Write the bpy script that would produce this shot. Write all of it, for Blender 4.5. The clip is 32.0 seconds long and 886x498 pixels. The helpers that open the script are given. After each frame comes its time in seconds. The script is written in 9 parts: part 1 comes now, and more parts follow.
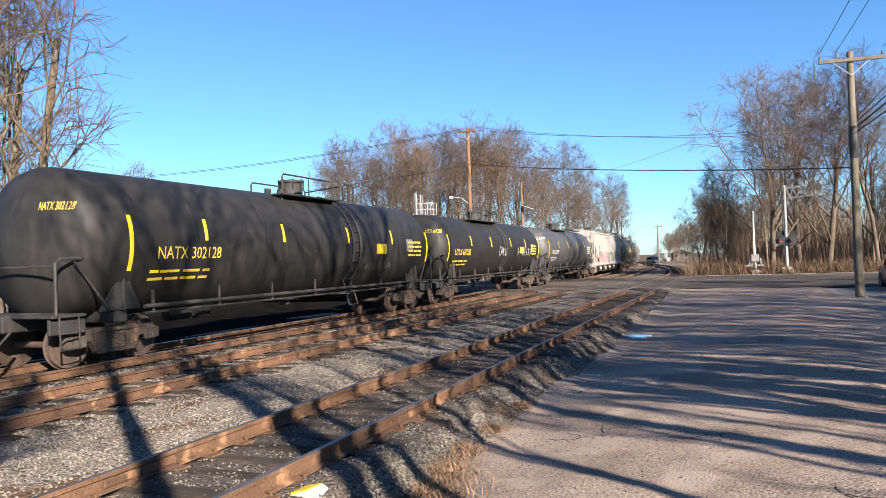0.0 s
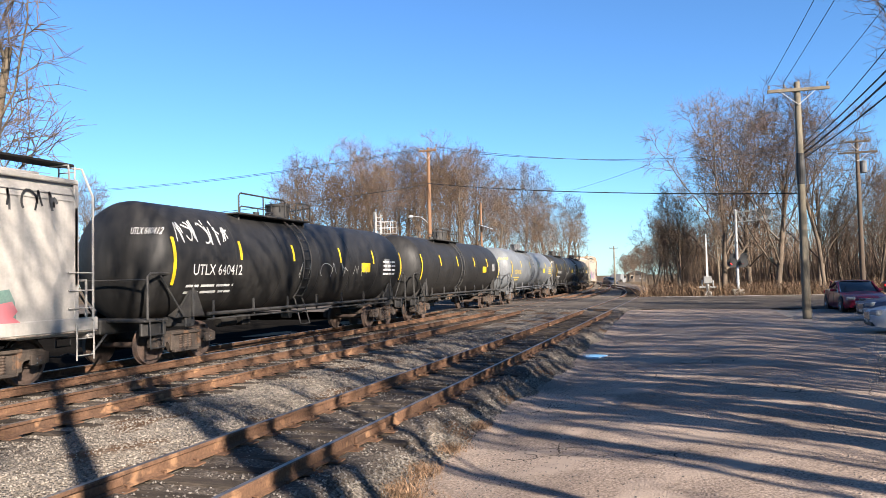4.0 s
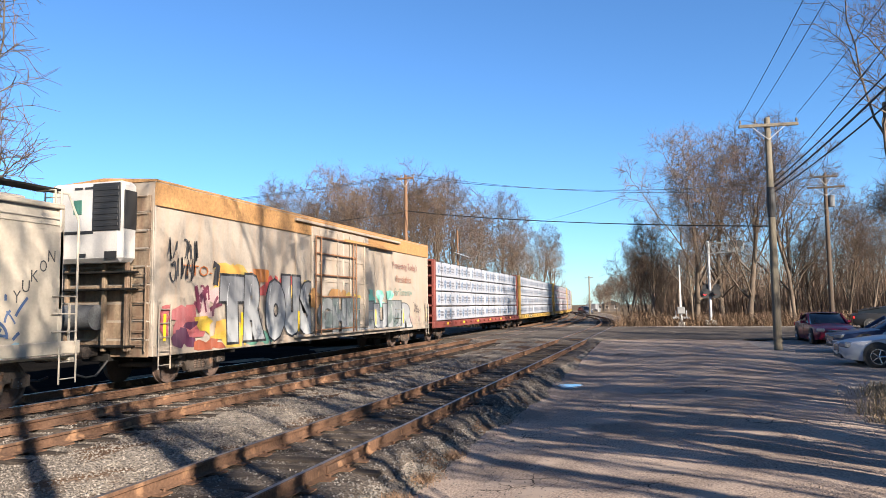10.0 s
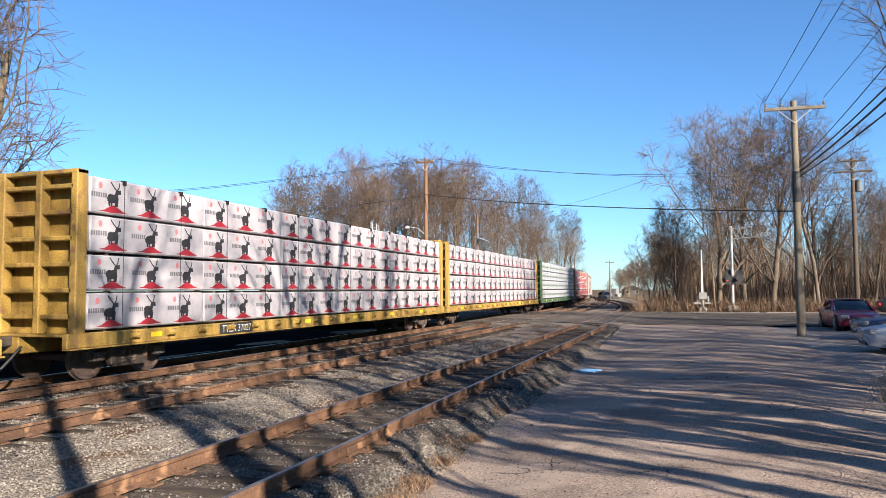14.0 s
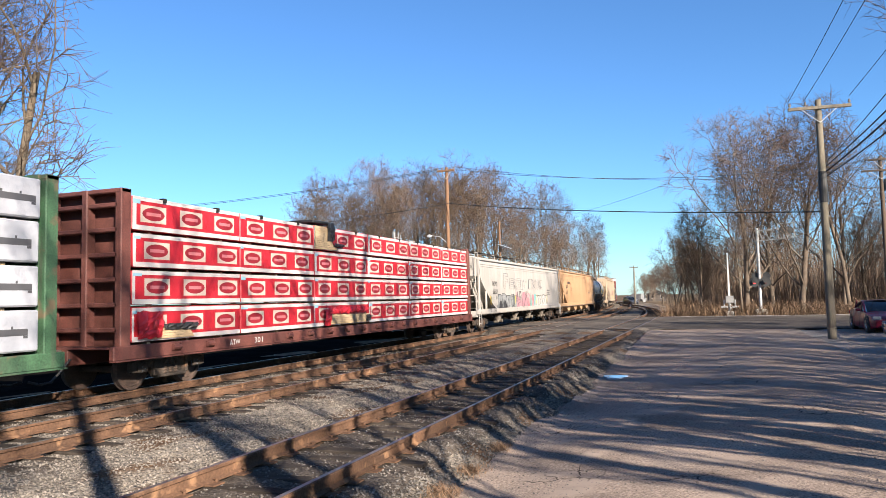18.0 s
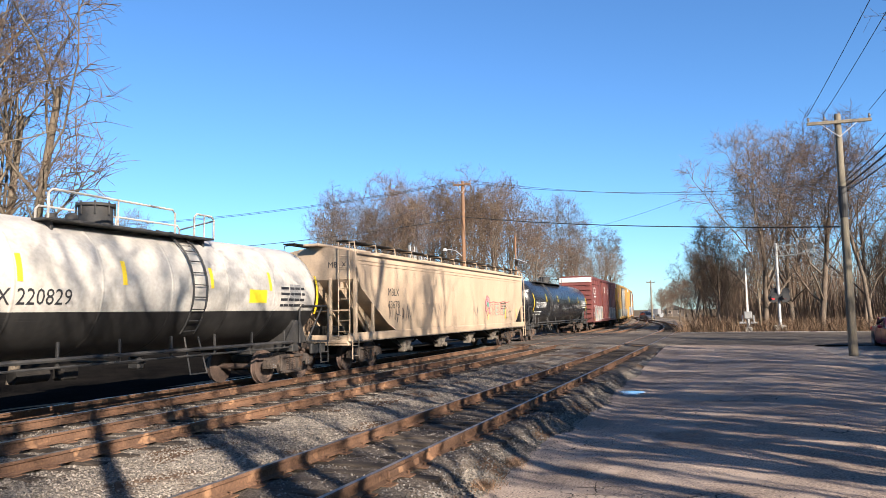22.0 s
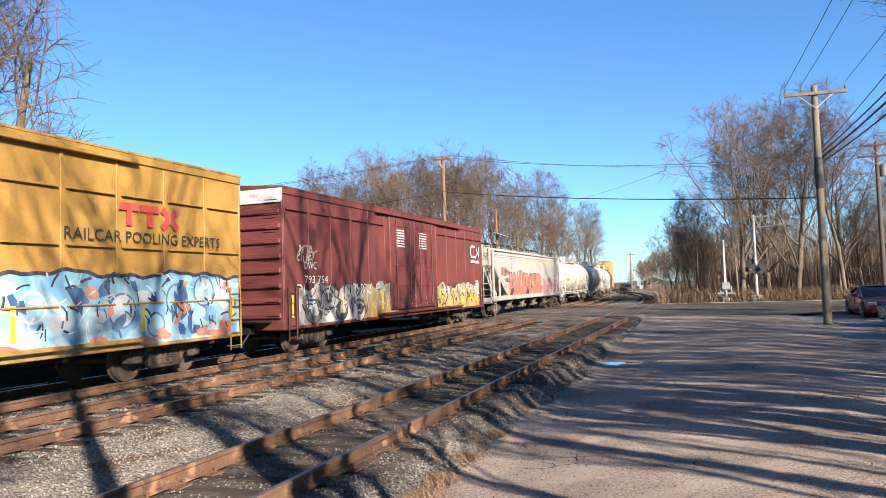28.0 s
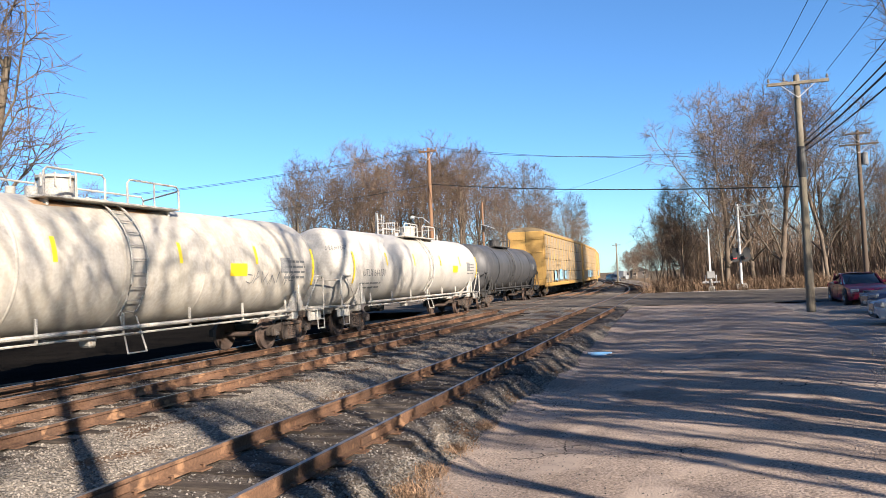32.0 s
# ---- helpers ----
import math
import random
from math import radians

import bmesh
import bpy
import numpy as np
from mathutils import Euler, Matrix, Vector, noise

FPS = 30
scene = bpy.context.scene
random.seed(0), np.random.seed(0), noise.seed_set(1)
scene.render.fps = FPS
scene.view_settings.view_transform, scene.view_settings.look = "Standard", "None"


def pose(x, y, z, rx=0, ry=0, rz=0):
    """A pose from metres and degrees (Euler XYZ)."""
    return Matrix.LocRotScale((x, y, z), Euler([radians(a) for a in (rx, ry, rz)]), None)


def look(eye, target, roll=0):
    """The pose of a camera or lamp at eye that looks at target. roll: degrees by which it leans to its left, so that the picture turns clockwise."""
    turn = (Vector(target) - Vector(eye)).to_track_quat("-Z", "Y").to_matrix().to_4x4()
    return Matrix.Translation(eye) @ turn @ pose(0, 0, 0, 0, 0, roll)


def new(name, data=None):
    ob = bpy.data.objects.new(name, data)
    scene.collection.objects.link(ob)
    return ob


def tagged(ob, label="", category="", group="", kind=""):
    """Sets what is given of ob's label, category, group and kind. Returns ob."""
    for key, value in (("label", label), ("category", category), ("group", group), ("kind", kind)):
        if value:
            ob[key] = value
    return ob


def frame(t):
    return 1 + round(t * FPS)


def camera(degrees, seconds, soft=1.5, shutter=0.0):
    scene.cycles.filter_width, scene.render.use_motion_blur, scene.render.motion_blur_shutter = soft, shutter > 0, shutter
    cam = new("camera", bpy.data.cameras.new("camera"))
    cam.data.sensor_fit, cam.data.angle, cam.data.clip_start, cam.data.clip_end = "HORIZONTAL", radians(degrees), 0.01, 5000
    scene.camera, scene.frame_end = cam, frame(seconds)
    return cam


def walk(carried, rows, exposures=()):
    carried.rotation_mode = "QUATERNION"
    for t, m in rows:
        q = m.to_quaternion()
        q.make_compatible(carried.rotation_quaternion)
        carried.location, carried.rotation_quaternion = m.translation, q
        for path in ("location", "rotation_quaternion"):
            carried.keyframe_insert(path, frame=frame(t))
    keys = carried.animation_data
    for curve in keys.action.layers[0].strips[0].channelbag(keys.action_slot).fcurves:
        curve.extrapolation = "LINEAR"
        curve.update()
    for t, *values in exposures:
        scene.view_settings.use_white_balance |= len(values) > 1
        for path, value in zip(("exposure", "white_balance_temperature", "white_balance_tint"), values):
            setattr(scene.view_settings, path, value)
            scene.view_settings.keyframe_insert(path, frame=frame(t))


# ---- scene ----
cam = camera(64.0, 32.0, soft=0.65)
EYE = 1.86
# seconds, yaw, pitch, roll of the hand-held camera
PATH = [
    (0, 22.42, 0.97, 1.91), (0.5, 22.38, 0.94, 1.34), (1, 21.83, 1.34, 1.93), (1.5, 21.51, 1.63, 2.37),
    (2, 21.18, 1.98, 2.58), (2.5, 20.83, 2.08, 2.47), (3, 20.01, 2.25, 2.15), (3.5, 19.20, 2.30, 1.72),
    (5.5, 20.09, 2.79, -0.04), (6, 20.50, 2.79, -0.05), (6.5, 20.44, 2.78, -0.06), (7, 20.01, 2.77, -0.02),
    (7.5, 19.40, 2.85, -0.02), (8, 18.95, 3.06, 0.04), (8.5, 18.58, 3.38, 0.13), (9, 18.26, 3.87, 0.33),
    (9.5, 17.79, 4.31, 0.56), (10, 17.16, 4.61, 0.72), (10.5, 16.89, 4.48, 0.55), (11, 17.05, 4.02, 0.08),
    (11.5, 17.55, 3.31, -0.41), (12, 18.24, 2.44, -0.57), (12.5, 18.40, 2.04, -0.35), (13, 18.25, 2.14, 0.05),
    (13.5, 18.25, 2.62, 0.27), (14, 18.74, 3.33, 0.35), (14.5, 19.46, 3.99, 0.43), (16.5, 20.40, 4.00, 0.96),
    (17, 20.52, 3.93, 1.02), (17.5, 20.68, 3.95, 1.15), (18, 20.62, 4.03, 1.37), (18.5, 20.17, 4.12, 1.52),
    (19, 19.64, 4.28, 1.58), (19.5, 19.41, 4.42, 1.72), (20, 19.67, 4.47, 1.61), (20.5, 20.25, 4.34, 1.47),
    (21, 21.00, 4.35, 1.31), (21.5, 21.48, 4.65, 1.05), (22, 21.86, 5.16, 1.00), (22.5, 22.17, 5.57, 0.97),
    (23, 22.35, 5.86, 1.09), (23.5, 22.30, 5.81, 1.03), (24, 22.17, 5.70, 1.06), (24.5, 22.20, 5.27, 0.95),
    (25, 22.39, 4.63, 1.03), (25.5, 22.57, 3.82, 1.25), (27.5, 21.00, 3.01, 2.04), (28, 20.38, 3.10, 1.78),
    (28.5, 19.58, 3.14, 1.77), (29, 18.65, 3.19, 2.13), (29.5, 17.85, 3.28, 2.46), (30, 17.47, 3.42, 2.74),
    (30.5, 17.58, 3.49, 2.75), (31, 18.02, 3.28, 2.65), (31.5, 18.66, 2.92, 2.58), (32, 19.34, 2.44, 2.48),
]
walk(cam, [(t, pose(0, 0, EYE, 90 + p, r, y)) for t, y, p, r in PATH],
     exposures=[(0.0, 1.90), (8.0, 1.88), (10.0, 1.81), (23.0, 1.81), (25.0, 1.88), (29.0, 1.88), (30.5, 1.82), (32.0, 1.82)])

# ---- world and sun ----
SUN_ELEV, SUN_DIR = 24.0, (0.77, -0.64)
world = bpy.data.worlds.new("sky")
scene.world = world
world.use_nodes = True
wn, wl = world.node_tree.nodes, world.node_tree.links
wn.clear()
sky = wn.new("ShaderNodeTexSky")
sky.sky_type, sky.sun_disc = "NISHITA", False
sky.sun_elevation = radians(SUN_ELEV)
sky.sun_rotation = math.atan2(SUN_DIR[0], SUN_DIR[1])
sky.air_density, sky.dust_density, sky.ozone_density = 1.0, 0.2, 6.0
back = wn.new("ShaderNodeBackground")
back.inputs["Strength"].default_value = 0.052
wout = wn.new("ShaderNodeOutputWorld")
tint = wn.new("ShaderNodeMix")
tint.data_type, tint.blend_type = "RGBA", "MULTIPLY"
tint.inputs[0].default_value, tint.inputs[7].default_value = 1.0, (0.80, 1.0, 1.13, 1)
wl.new(sky.outputs[0], tint.inputs[6])
wl.new(tint.outputs[2], back.inputs[0])
wl.new(back.outputs[0], wout.inputs[0])
sun_data = bpy.data.lights.new("sun", "SUN")
sun_data.energy, sun_data.angle, sun_data.color = 5.0, radians(0.53), (1.0, 0.88, 0.755)
sun = new("sun", sun_data)
ce, se = math.cos(radians(SUN_ELEV)), math.sin(radians(SUN_ELEV))
dn = math.hypot(*SUN_DIR)
sun.matrix_basis = look((60 * SUN_DIR[0] / dn * ce, 60 * SUN_DIR[1] / dn * ce, 60 * se), (0, 0, 0))


# ---- materials ----
ALBEDO_SCALE = 0.82  # scales mat() base tones down against the raised exposure, for darker shadows


def mat(name, a, b=None, rough=0.75, metal=0.0, s=1.2, fine=28.0, bump=0.15, streak=None, amount=0.35,
        stretch=(1, 1, 1), rnd=0.0, isl=0.0, spots=None, spot_scale=4.0, spot_cut=0.6, spec=0.4, speck=0.25, dist=0.02):
    """Paint, stone or wood: two tones at a large scale, a fine grain, streaks running down, spots, bump."""
    m = bpy.data.materials.new(name)
    m.use_nodes = True
    n, l = m.node_tree.nodes, m.node_tree.links
    p = n["Principled BSDF"]
    tc = n.new("ShaderNodeTexCoord")
    mp = n.new("ShaderNodeMapping")
    mp.inputs["Scale"].default_value = stretch
    l.new(tc.outputs["Object"], mp.inputs["Vector"])

    def noise_tex(scale, detail=4.0, vec=None):
        t = n.new("ShaderNodeTexNoise")
        t.inputs["Scale"].default_value, t.inputs["Detail"].default_value = scale, detail
        l.new(vec or mp.outputs[0], t.inputs["Vector"])
        return t.outputs["Fac"]

    def ramp(src, lo, hi):
        r = n.new("ShaderNodeMapRange")
        r.inputs["From Min"].default_value, r.inputs["From Max"].default_value = lo, hi
        l.new(src, r.inputs["Value"])
        return r.outputs[0]

    def mix(fac, c1, c2, mode="MIX"):
        x = n.new("ShaderNodeMix")
        x.data_type, x.blend_type = "RGBA", mode
        for sock, v in ((x.inputs[0], fac), (x.inputs[6], c1), (x.inputs[7], c2)):
            if isinstance(v, (int, float)):
                sock.default_value = v
            elif isinstance(v, tuple):
                sock.default_value = (*v, 1) if len(v) == 3 else v
            else:
                l.new(v, sock)
        return x.outputs[2]

    a, b = [tuple(v * ALBEDO_SCALE for v in c) for c in (a, b or tuple(v * 0.75 for v in a))]
    col = mix(ramp(noise_tex(s), 0.35, 0.65), a, b)
    fin = noise_tex(fine, 3.0)
    lo = tuple(1 - speck for _ in range(3))
    hi = tuple(1 + speck for _ in range(3))
    col = mix(1.0, col, mix(ramp(fin, 0.3, 0.7), lo, hi), "MULTIPLY")
    if streak:
        m2 = n.new("ShaderNodeMapping")
        m2.inputs["Scale"].default_value = (2.2, 2.2, 0.16)
        l.new(tc.outputs["Object"], m2.inputs["Vector"])
        f = ramp(noise_tex(2.6, 5.0, m2.outputs[0]), 0.45, 0.75)
        k = n.new("ShaderNodeMath")
        k.operation = "MULTIPLY"
        k.inputs[1].default_value = amount
        l.new(f, k.inputs[0])
        col = mix(k.outputs[0], col, streak)
    if spots:
        col = mix(ramp(noise_tex(spot_scale, 6.0), spot_cut, spot_cut + 0.08), col, spots)
    if rnd or isl:
        src = n.new("ShaderNodeObjectInfo").outputs["Random"] if rnd else n.new("ShaderNodeNewGeometry").outputs["Random Per Island"]
        amt = rnd or isl
        r = n.new("ShaderNodeMapRange")
        r.inputs["To Min"].default_value, r.inputs["To Max"].default_value = 1 - amt, 1 + amt
        l.new(src, r.inputs["Value"])
        col = mix(1.0, col, r.outputs[0], "MULTIPLY")
    l.new(col, p.inputs["Base Color"])
    p.inputs["Metallic"].default_value = metal
    p.inputs["Specular IOR Level"].default_value = spec
    r = n.new("ShaderNodeMapRange")
    r.inputs["To Min"].default_value, r.inputs["To Max"].default_value = max(0.05, rough - 0.1), min(1, rough + 0.12)
    l.new(fin, r.inputs["Value"])
    l.new(r.outputs[0], p.inputs["Roughness"])
    if bump:
        bp = n.new("ShaderNodeBump")
        bp.inputs["Strength"].default_value, bp.inputs["Distance"].default_value = bump, dist
        l.new(fin, bp.inputs["Height"])
        l.new(bp.outputs[0], p.inputs["Normal"])
    return m


def plain(name, c, rough=0.6, metal=0.0, glow=0.0, spec=0.5):
    m = bpy.data.materials.new(name)
    m.use_nodes = True
    p = m.node_tree.nodes["Principled BSDF"]
    p.inputs["Base Color"].default_value = (*c, 1)
    p.inputs["Roughness"].default_value, p.inputs["Metallic"].default_value = rough, metal
    p.inputs["Specular IOR Level"].default_value = spec
    if glow:
        p.inputs["Emission Color"].default_value, p.inputs["Emission Strength"].default_value = (*c, 1), glow
    return m


M = {}
M["soil"] = mat("soil", (0.146, 0.103, 0.0645), (0.086, 0.0645, 0.0387), s=0.3, fine=9, rough=0.95, bump=0.5, spots=(0.181, 0.138, 0.086), spot_scale=0.8, spec=0.05)
M["ballast"] = mat("ballast", (0.255, 0.222, 0.183), (0.15, 0.129, 0.106), s=0.5, fine=22, rough=0.95, bump=1.0, speck=0.7, dist=0.06,
                   spots=(0.105, 0.068, 0.045), spot_scale=0.7, spot_cut=0.53, spec=0.03)
M["stone"] = mat("stone", (0.255, 0.224, 0.19), (0.152, 0.132, 0.113), s=8, fine=60, rough=0.95, isl=0.3, bump=0.3, spec=0.03)
M["asphalt"] = mat("asphalt", (0.362, 0.285, 0.229), (0.225, 0.176, 0.143), s=0.55, fine=36, rough=0.95, bump=0.6, speck=0.45, dist=0.025,
                   spots=(0.305, 0.243, 0.196), spot_scale=1.0, spot_cut=0.56, spec=0.02)


def crack(m, scale, width, cut):
    """Branching cracks in patches of a worn surface."""
    n, l = m.node_tree.nodes, m.node_tree.links
    p = n["Principled BSDF"]
    tc = n.new("ShaderNodeTexCoord")
    wob = n.new("ShaderNodeTexNoise")
    wob.inputs["Scale"].default_value, wob.inputs["Detail"].default_value = 3.0, 3.0
    l.new(tc.outputs["Object"], wob.inputs["Vector"])
    add = n.new("ShaderNodeVectorMath")
    add.operation = "MULTIPLY_ADD"
    add.inputs[1].default_value = (0.35, 0.35, 0.0)
    l.new(wob.outputs["Color"], add.inputs[0])
    l.new(tc.outputs["Object"], add.inputs[2])
    vo = n.new("ShaderNodeTexVoronoi")
    vo.feature, vo.voronoi_dimensions = "DISTANCE_TO_EDGE", "2D"
    vo.inputs["Scale"].default_value = scale
    l.new(add.outputs[0], vo.inputs["Vector"])
    line = n.new("ShaderNodeMapRange")
    line.inputs["From Min"].default_value, line.inputs["From Max"].default_value = width, width * 0.3
    l.new(vo.outputs["Distance"], line.inputs["Value"])
    patch = n.new("ShaderNodeTexNoise")
    patch.inputs["Scale"].default_value = 0.45
    l.new(tc.outputs["Object"], patch.inputs["Vector"])
    pr = n.new("ShaderNodeMapRange")
    pr.inputs["From Min"].default_value, pr.inputs["From Max"].default_value = cut, cut + 0.05
    l.new(patch.outputs["Fac"], pr.inputs["Value"])
    k = n.new("ShaderNodeMath")
    k.operation = "MULTIPLY"
    l.new(line.outputs[0], k.inputs[0])
    l.new(pr.outputs[0], k.inputs[1])
    src = p.inputs["Base Color"].links[0].from_socket
    mx = n.new("ShaderNodeMix")
    mx.data_type = "RGBA"
    mx.inputs[7].default_value = (0.03, 0.026, 0.022, 1)
    l.new(k.outputs[0], mx.inputs[0])
    l.new(src, mx.inputs[6])
    l.new(mx.outputs[2], p.inputs["Base Color"])


crack(M["asphalt"], 2.2, 0.035, 0.57)
M["street"] = mat("street_asphalt", (0.128, 0.110, 0.095), (0.080, 0.070, 0.061), s=0.5, fine=30, rough=0.95, bump=0.4, speck=0.35, dist=0.02, spots=(0.155, 0.132, 0.110), spot_scale=0.9, spot_cut=0.58, spec=0.02)
M["dirtbed"] = mat("dirty_bed", (0.125, 0.104, 0.085), (0.07, 0.058, 0.049), s=1.0, fine=26, rough=0.95, bump=0.9, speck=0.5, dist=0.04, spec=0.05)
M["darkstone"] = mat("dirty_stone", (0.195, 0.177, 0.158), (0.105, 0.095, 0.086), s=8, fine=60, rough=0.95, isl=0.5, bump=0.3, spec=0.1)
M["lot"] = mat("gravel_lot", (0.36, 0.310, 0.265), (0.23, 0.197, 0.170), s=0.4, fine=40, rough=0.95, bump=0.9, speck=0.5, dist=0.04, spec=0.05)
M["tie"] = mat("tie", (0.072, 0.057, 0.045), (0.036, 0.030, 0.025), s=2.0, fine=14, stretch=(1, 5, 5), rough=0.95, bump=0.7, rnd=0.3, spec=0.1)
M["rail"] = mat("rail_rust", (0.165, 0.092, 0.056), (0.088, 0.053, 0.036), s=1.3, fine=30, rough=0.9, bump=0.3, spots=(0.24, 0.138, 0.078), spot_scale=3, spec=0.1)
M["railhead"] = mat("rail_head", (0.27, 0.24, 0.215), (0.17, 0.148, 0.132), rough=0.42, metal=0.8, bump=0.05)
M["spring"] = mat("spring_steel", (0.103, 0.0731, 0.0559), (0.0602, 0.0447, 0.0361), s=4, fine=30, rough=0.8, bump=0.1, spec=0.2)
M["steel"] = mat("truck_steel", (0.0903, 0.0705, 0.0568), (0.0499, 0.0404, 0.0344), s=3, fine=30, rough=0.85, bump=0.25, spots=(0.12, 0.0705, 0.0447), spot_scale=5, spec=0.2)
M["wheel"] = mat("wheel_steel", (0.12, 0.0791, 0.0602), (0.0731, 0.0533, 0.0447), s=4, fine=30, rough=0.7, metal=0.2, bump=0.1)
M["tread"] = mat("wheel_tread", (0.327, 0.31, 0.292), (0.241, 0.224, 0.215), rough=0.35, metal=0.9, bump=0.02)
M["under"] = mat("underframe_black", (0.0138, 0.0129, 0.012), (0.0241, 0.0215, 0.0189), s=2, fine=20, rough=0.85, spec=0.15)
M["bark"] = mat("bark", (0.165, 0.130, 0.100), (0.095, 0.075, 0.058), s=3, fine=20, stretch=(1, 1, 0.3), rough=0.95, bump=0.6, rnd=0.35, spec=0.05)
M["bark2"] = mat("bark_pale", (0.143, 0.116, 0.086), (0.098, 0.078, 0.057), s=2, fine=18, stretch=(1, 1, 0.3), rough=0.95, bump=0.6, rnd=0.2, spec=0.05)
M["twig"] = mat("twig", (0.165, 0.118, 0.086), (0.105, 0.076, 0.057), s=2, fine=10, rough=0.95, bump=0, rnd=0.35, spec=0.05)
# near-black ground colour: the shade seen beneath the cars, put into the albedo
M["shade_black"] = mat("ground_shade_black", (0.0138, 0.0125, 0.0112), (0.0086, 0.00817, 0.00774), s=0.6, fine=15, rough=0.95, bump=0.6, speck=0.4, spec=0.0)
M["brush"] = mat("brush", (0.205, 0.135, 0.086), (0.11, 0.076, 0.052), s=1, fine=6, rough=0.95, bump=0, isl=0.6, spec=0.05)
M["drygrass"] = mat("dry_grass", (0.30, 0.195, 0.125), (0.15, 0.095, 0.06), s=1.5, fine=8, rough=0.95, bump=0, isl=0.5, spec=0.05)
M["straw"] = mat("straw_grass", (0.40, 0.30, 0.19), (0.26, 0.19, 0.115), s=1.5, fine=8, rough=0.95, bump=0, isl=0.4, spec=0.05)
M["pole"] = mat("pole_wood", (0.175, 0.152, 0.112), (0.118, 0.102, 0.078), s=1.2, fine=25, stretch=(3, 3, 0.15), rough=0.95, bump=0.5,
                streak=(0.10, 0.08, 0.06), amount=0.5)
M["poledark"] = mat("pole_dark_wood", (0.092, 0.066, 0.047), (0.060, 0.044, 0.032), s=1.2, fine=25, stretch=(3, 3, 0.15), rough=0.95, bump=0.4)
M["polered"] = mat("pole_redwood", (0.205, 0.110, 0.060), (0.138, 0.078, 0.045), s=1.2, fine=25, stretch=(3, 3, 0.15), rough=0.95, bump=0.4)
M["insulator"] = mat("insulator_grey", (0.16, 0.15, 0.14), (0.11, 0.10, 0.095), rough=0.4, bump=0.02)
M["wire"] = plain("wire_black", (0.0103, 0.0103, 0.0112), 0.7)
M["white"] = mat("white_paint", (0.516, 0.503, 0.473), (0.447, 0.421, 0.387), rough=0.6, bump=0.03, speck=0.06)
M["galv"] = mat("galvanised", (0.43, 0.43, 0.421), (0.327, 0.327, 0.318), rough=0.5, metal=0.5, bump=0.05, speck=0.1)
M["black"] = plain("black_paint", (0.0155, 0.0155, 0.0155), 0.6)
M["concrete"] = mat("concrete", (0.387, 0.361, 0.318), (0.31, 0.284, 0.249), rough=0.9, bump=0.3)
M["redlamp"] = plain("red_lens", (0.645, 0.0258, 0.0258), 0.3, glow=3.0)
M["reddark"] = plain("red_lens_unlit", (0.189, 0.0103, 0.0103), 0.25)
M["yellow"] = mat("reflector_yellow", (0.791, 0.585, 0.0258), (0.74, 0.516, 0.0172), rough=0.5, bump=0, speck=0.06)
M["ink"] = plain("lettering_black", (0.0172, 0.0172, 0.0189), 0.6)
M["wink"] = plain("lettering_white", (0.473, 0.473, 0.456), 0.6)
M["yink"] = plain("lettering_yellow", (0.645, 0.456, 0.0516), 0.6)


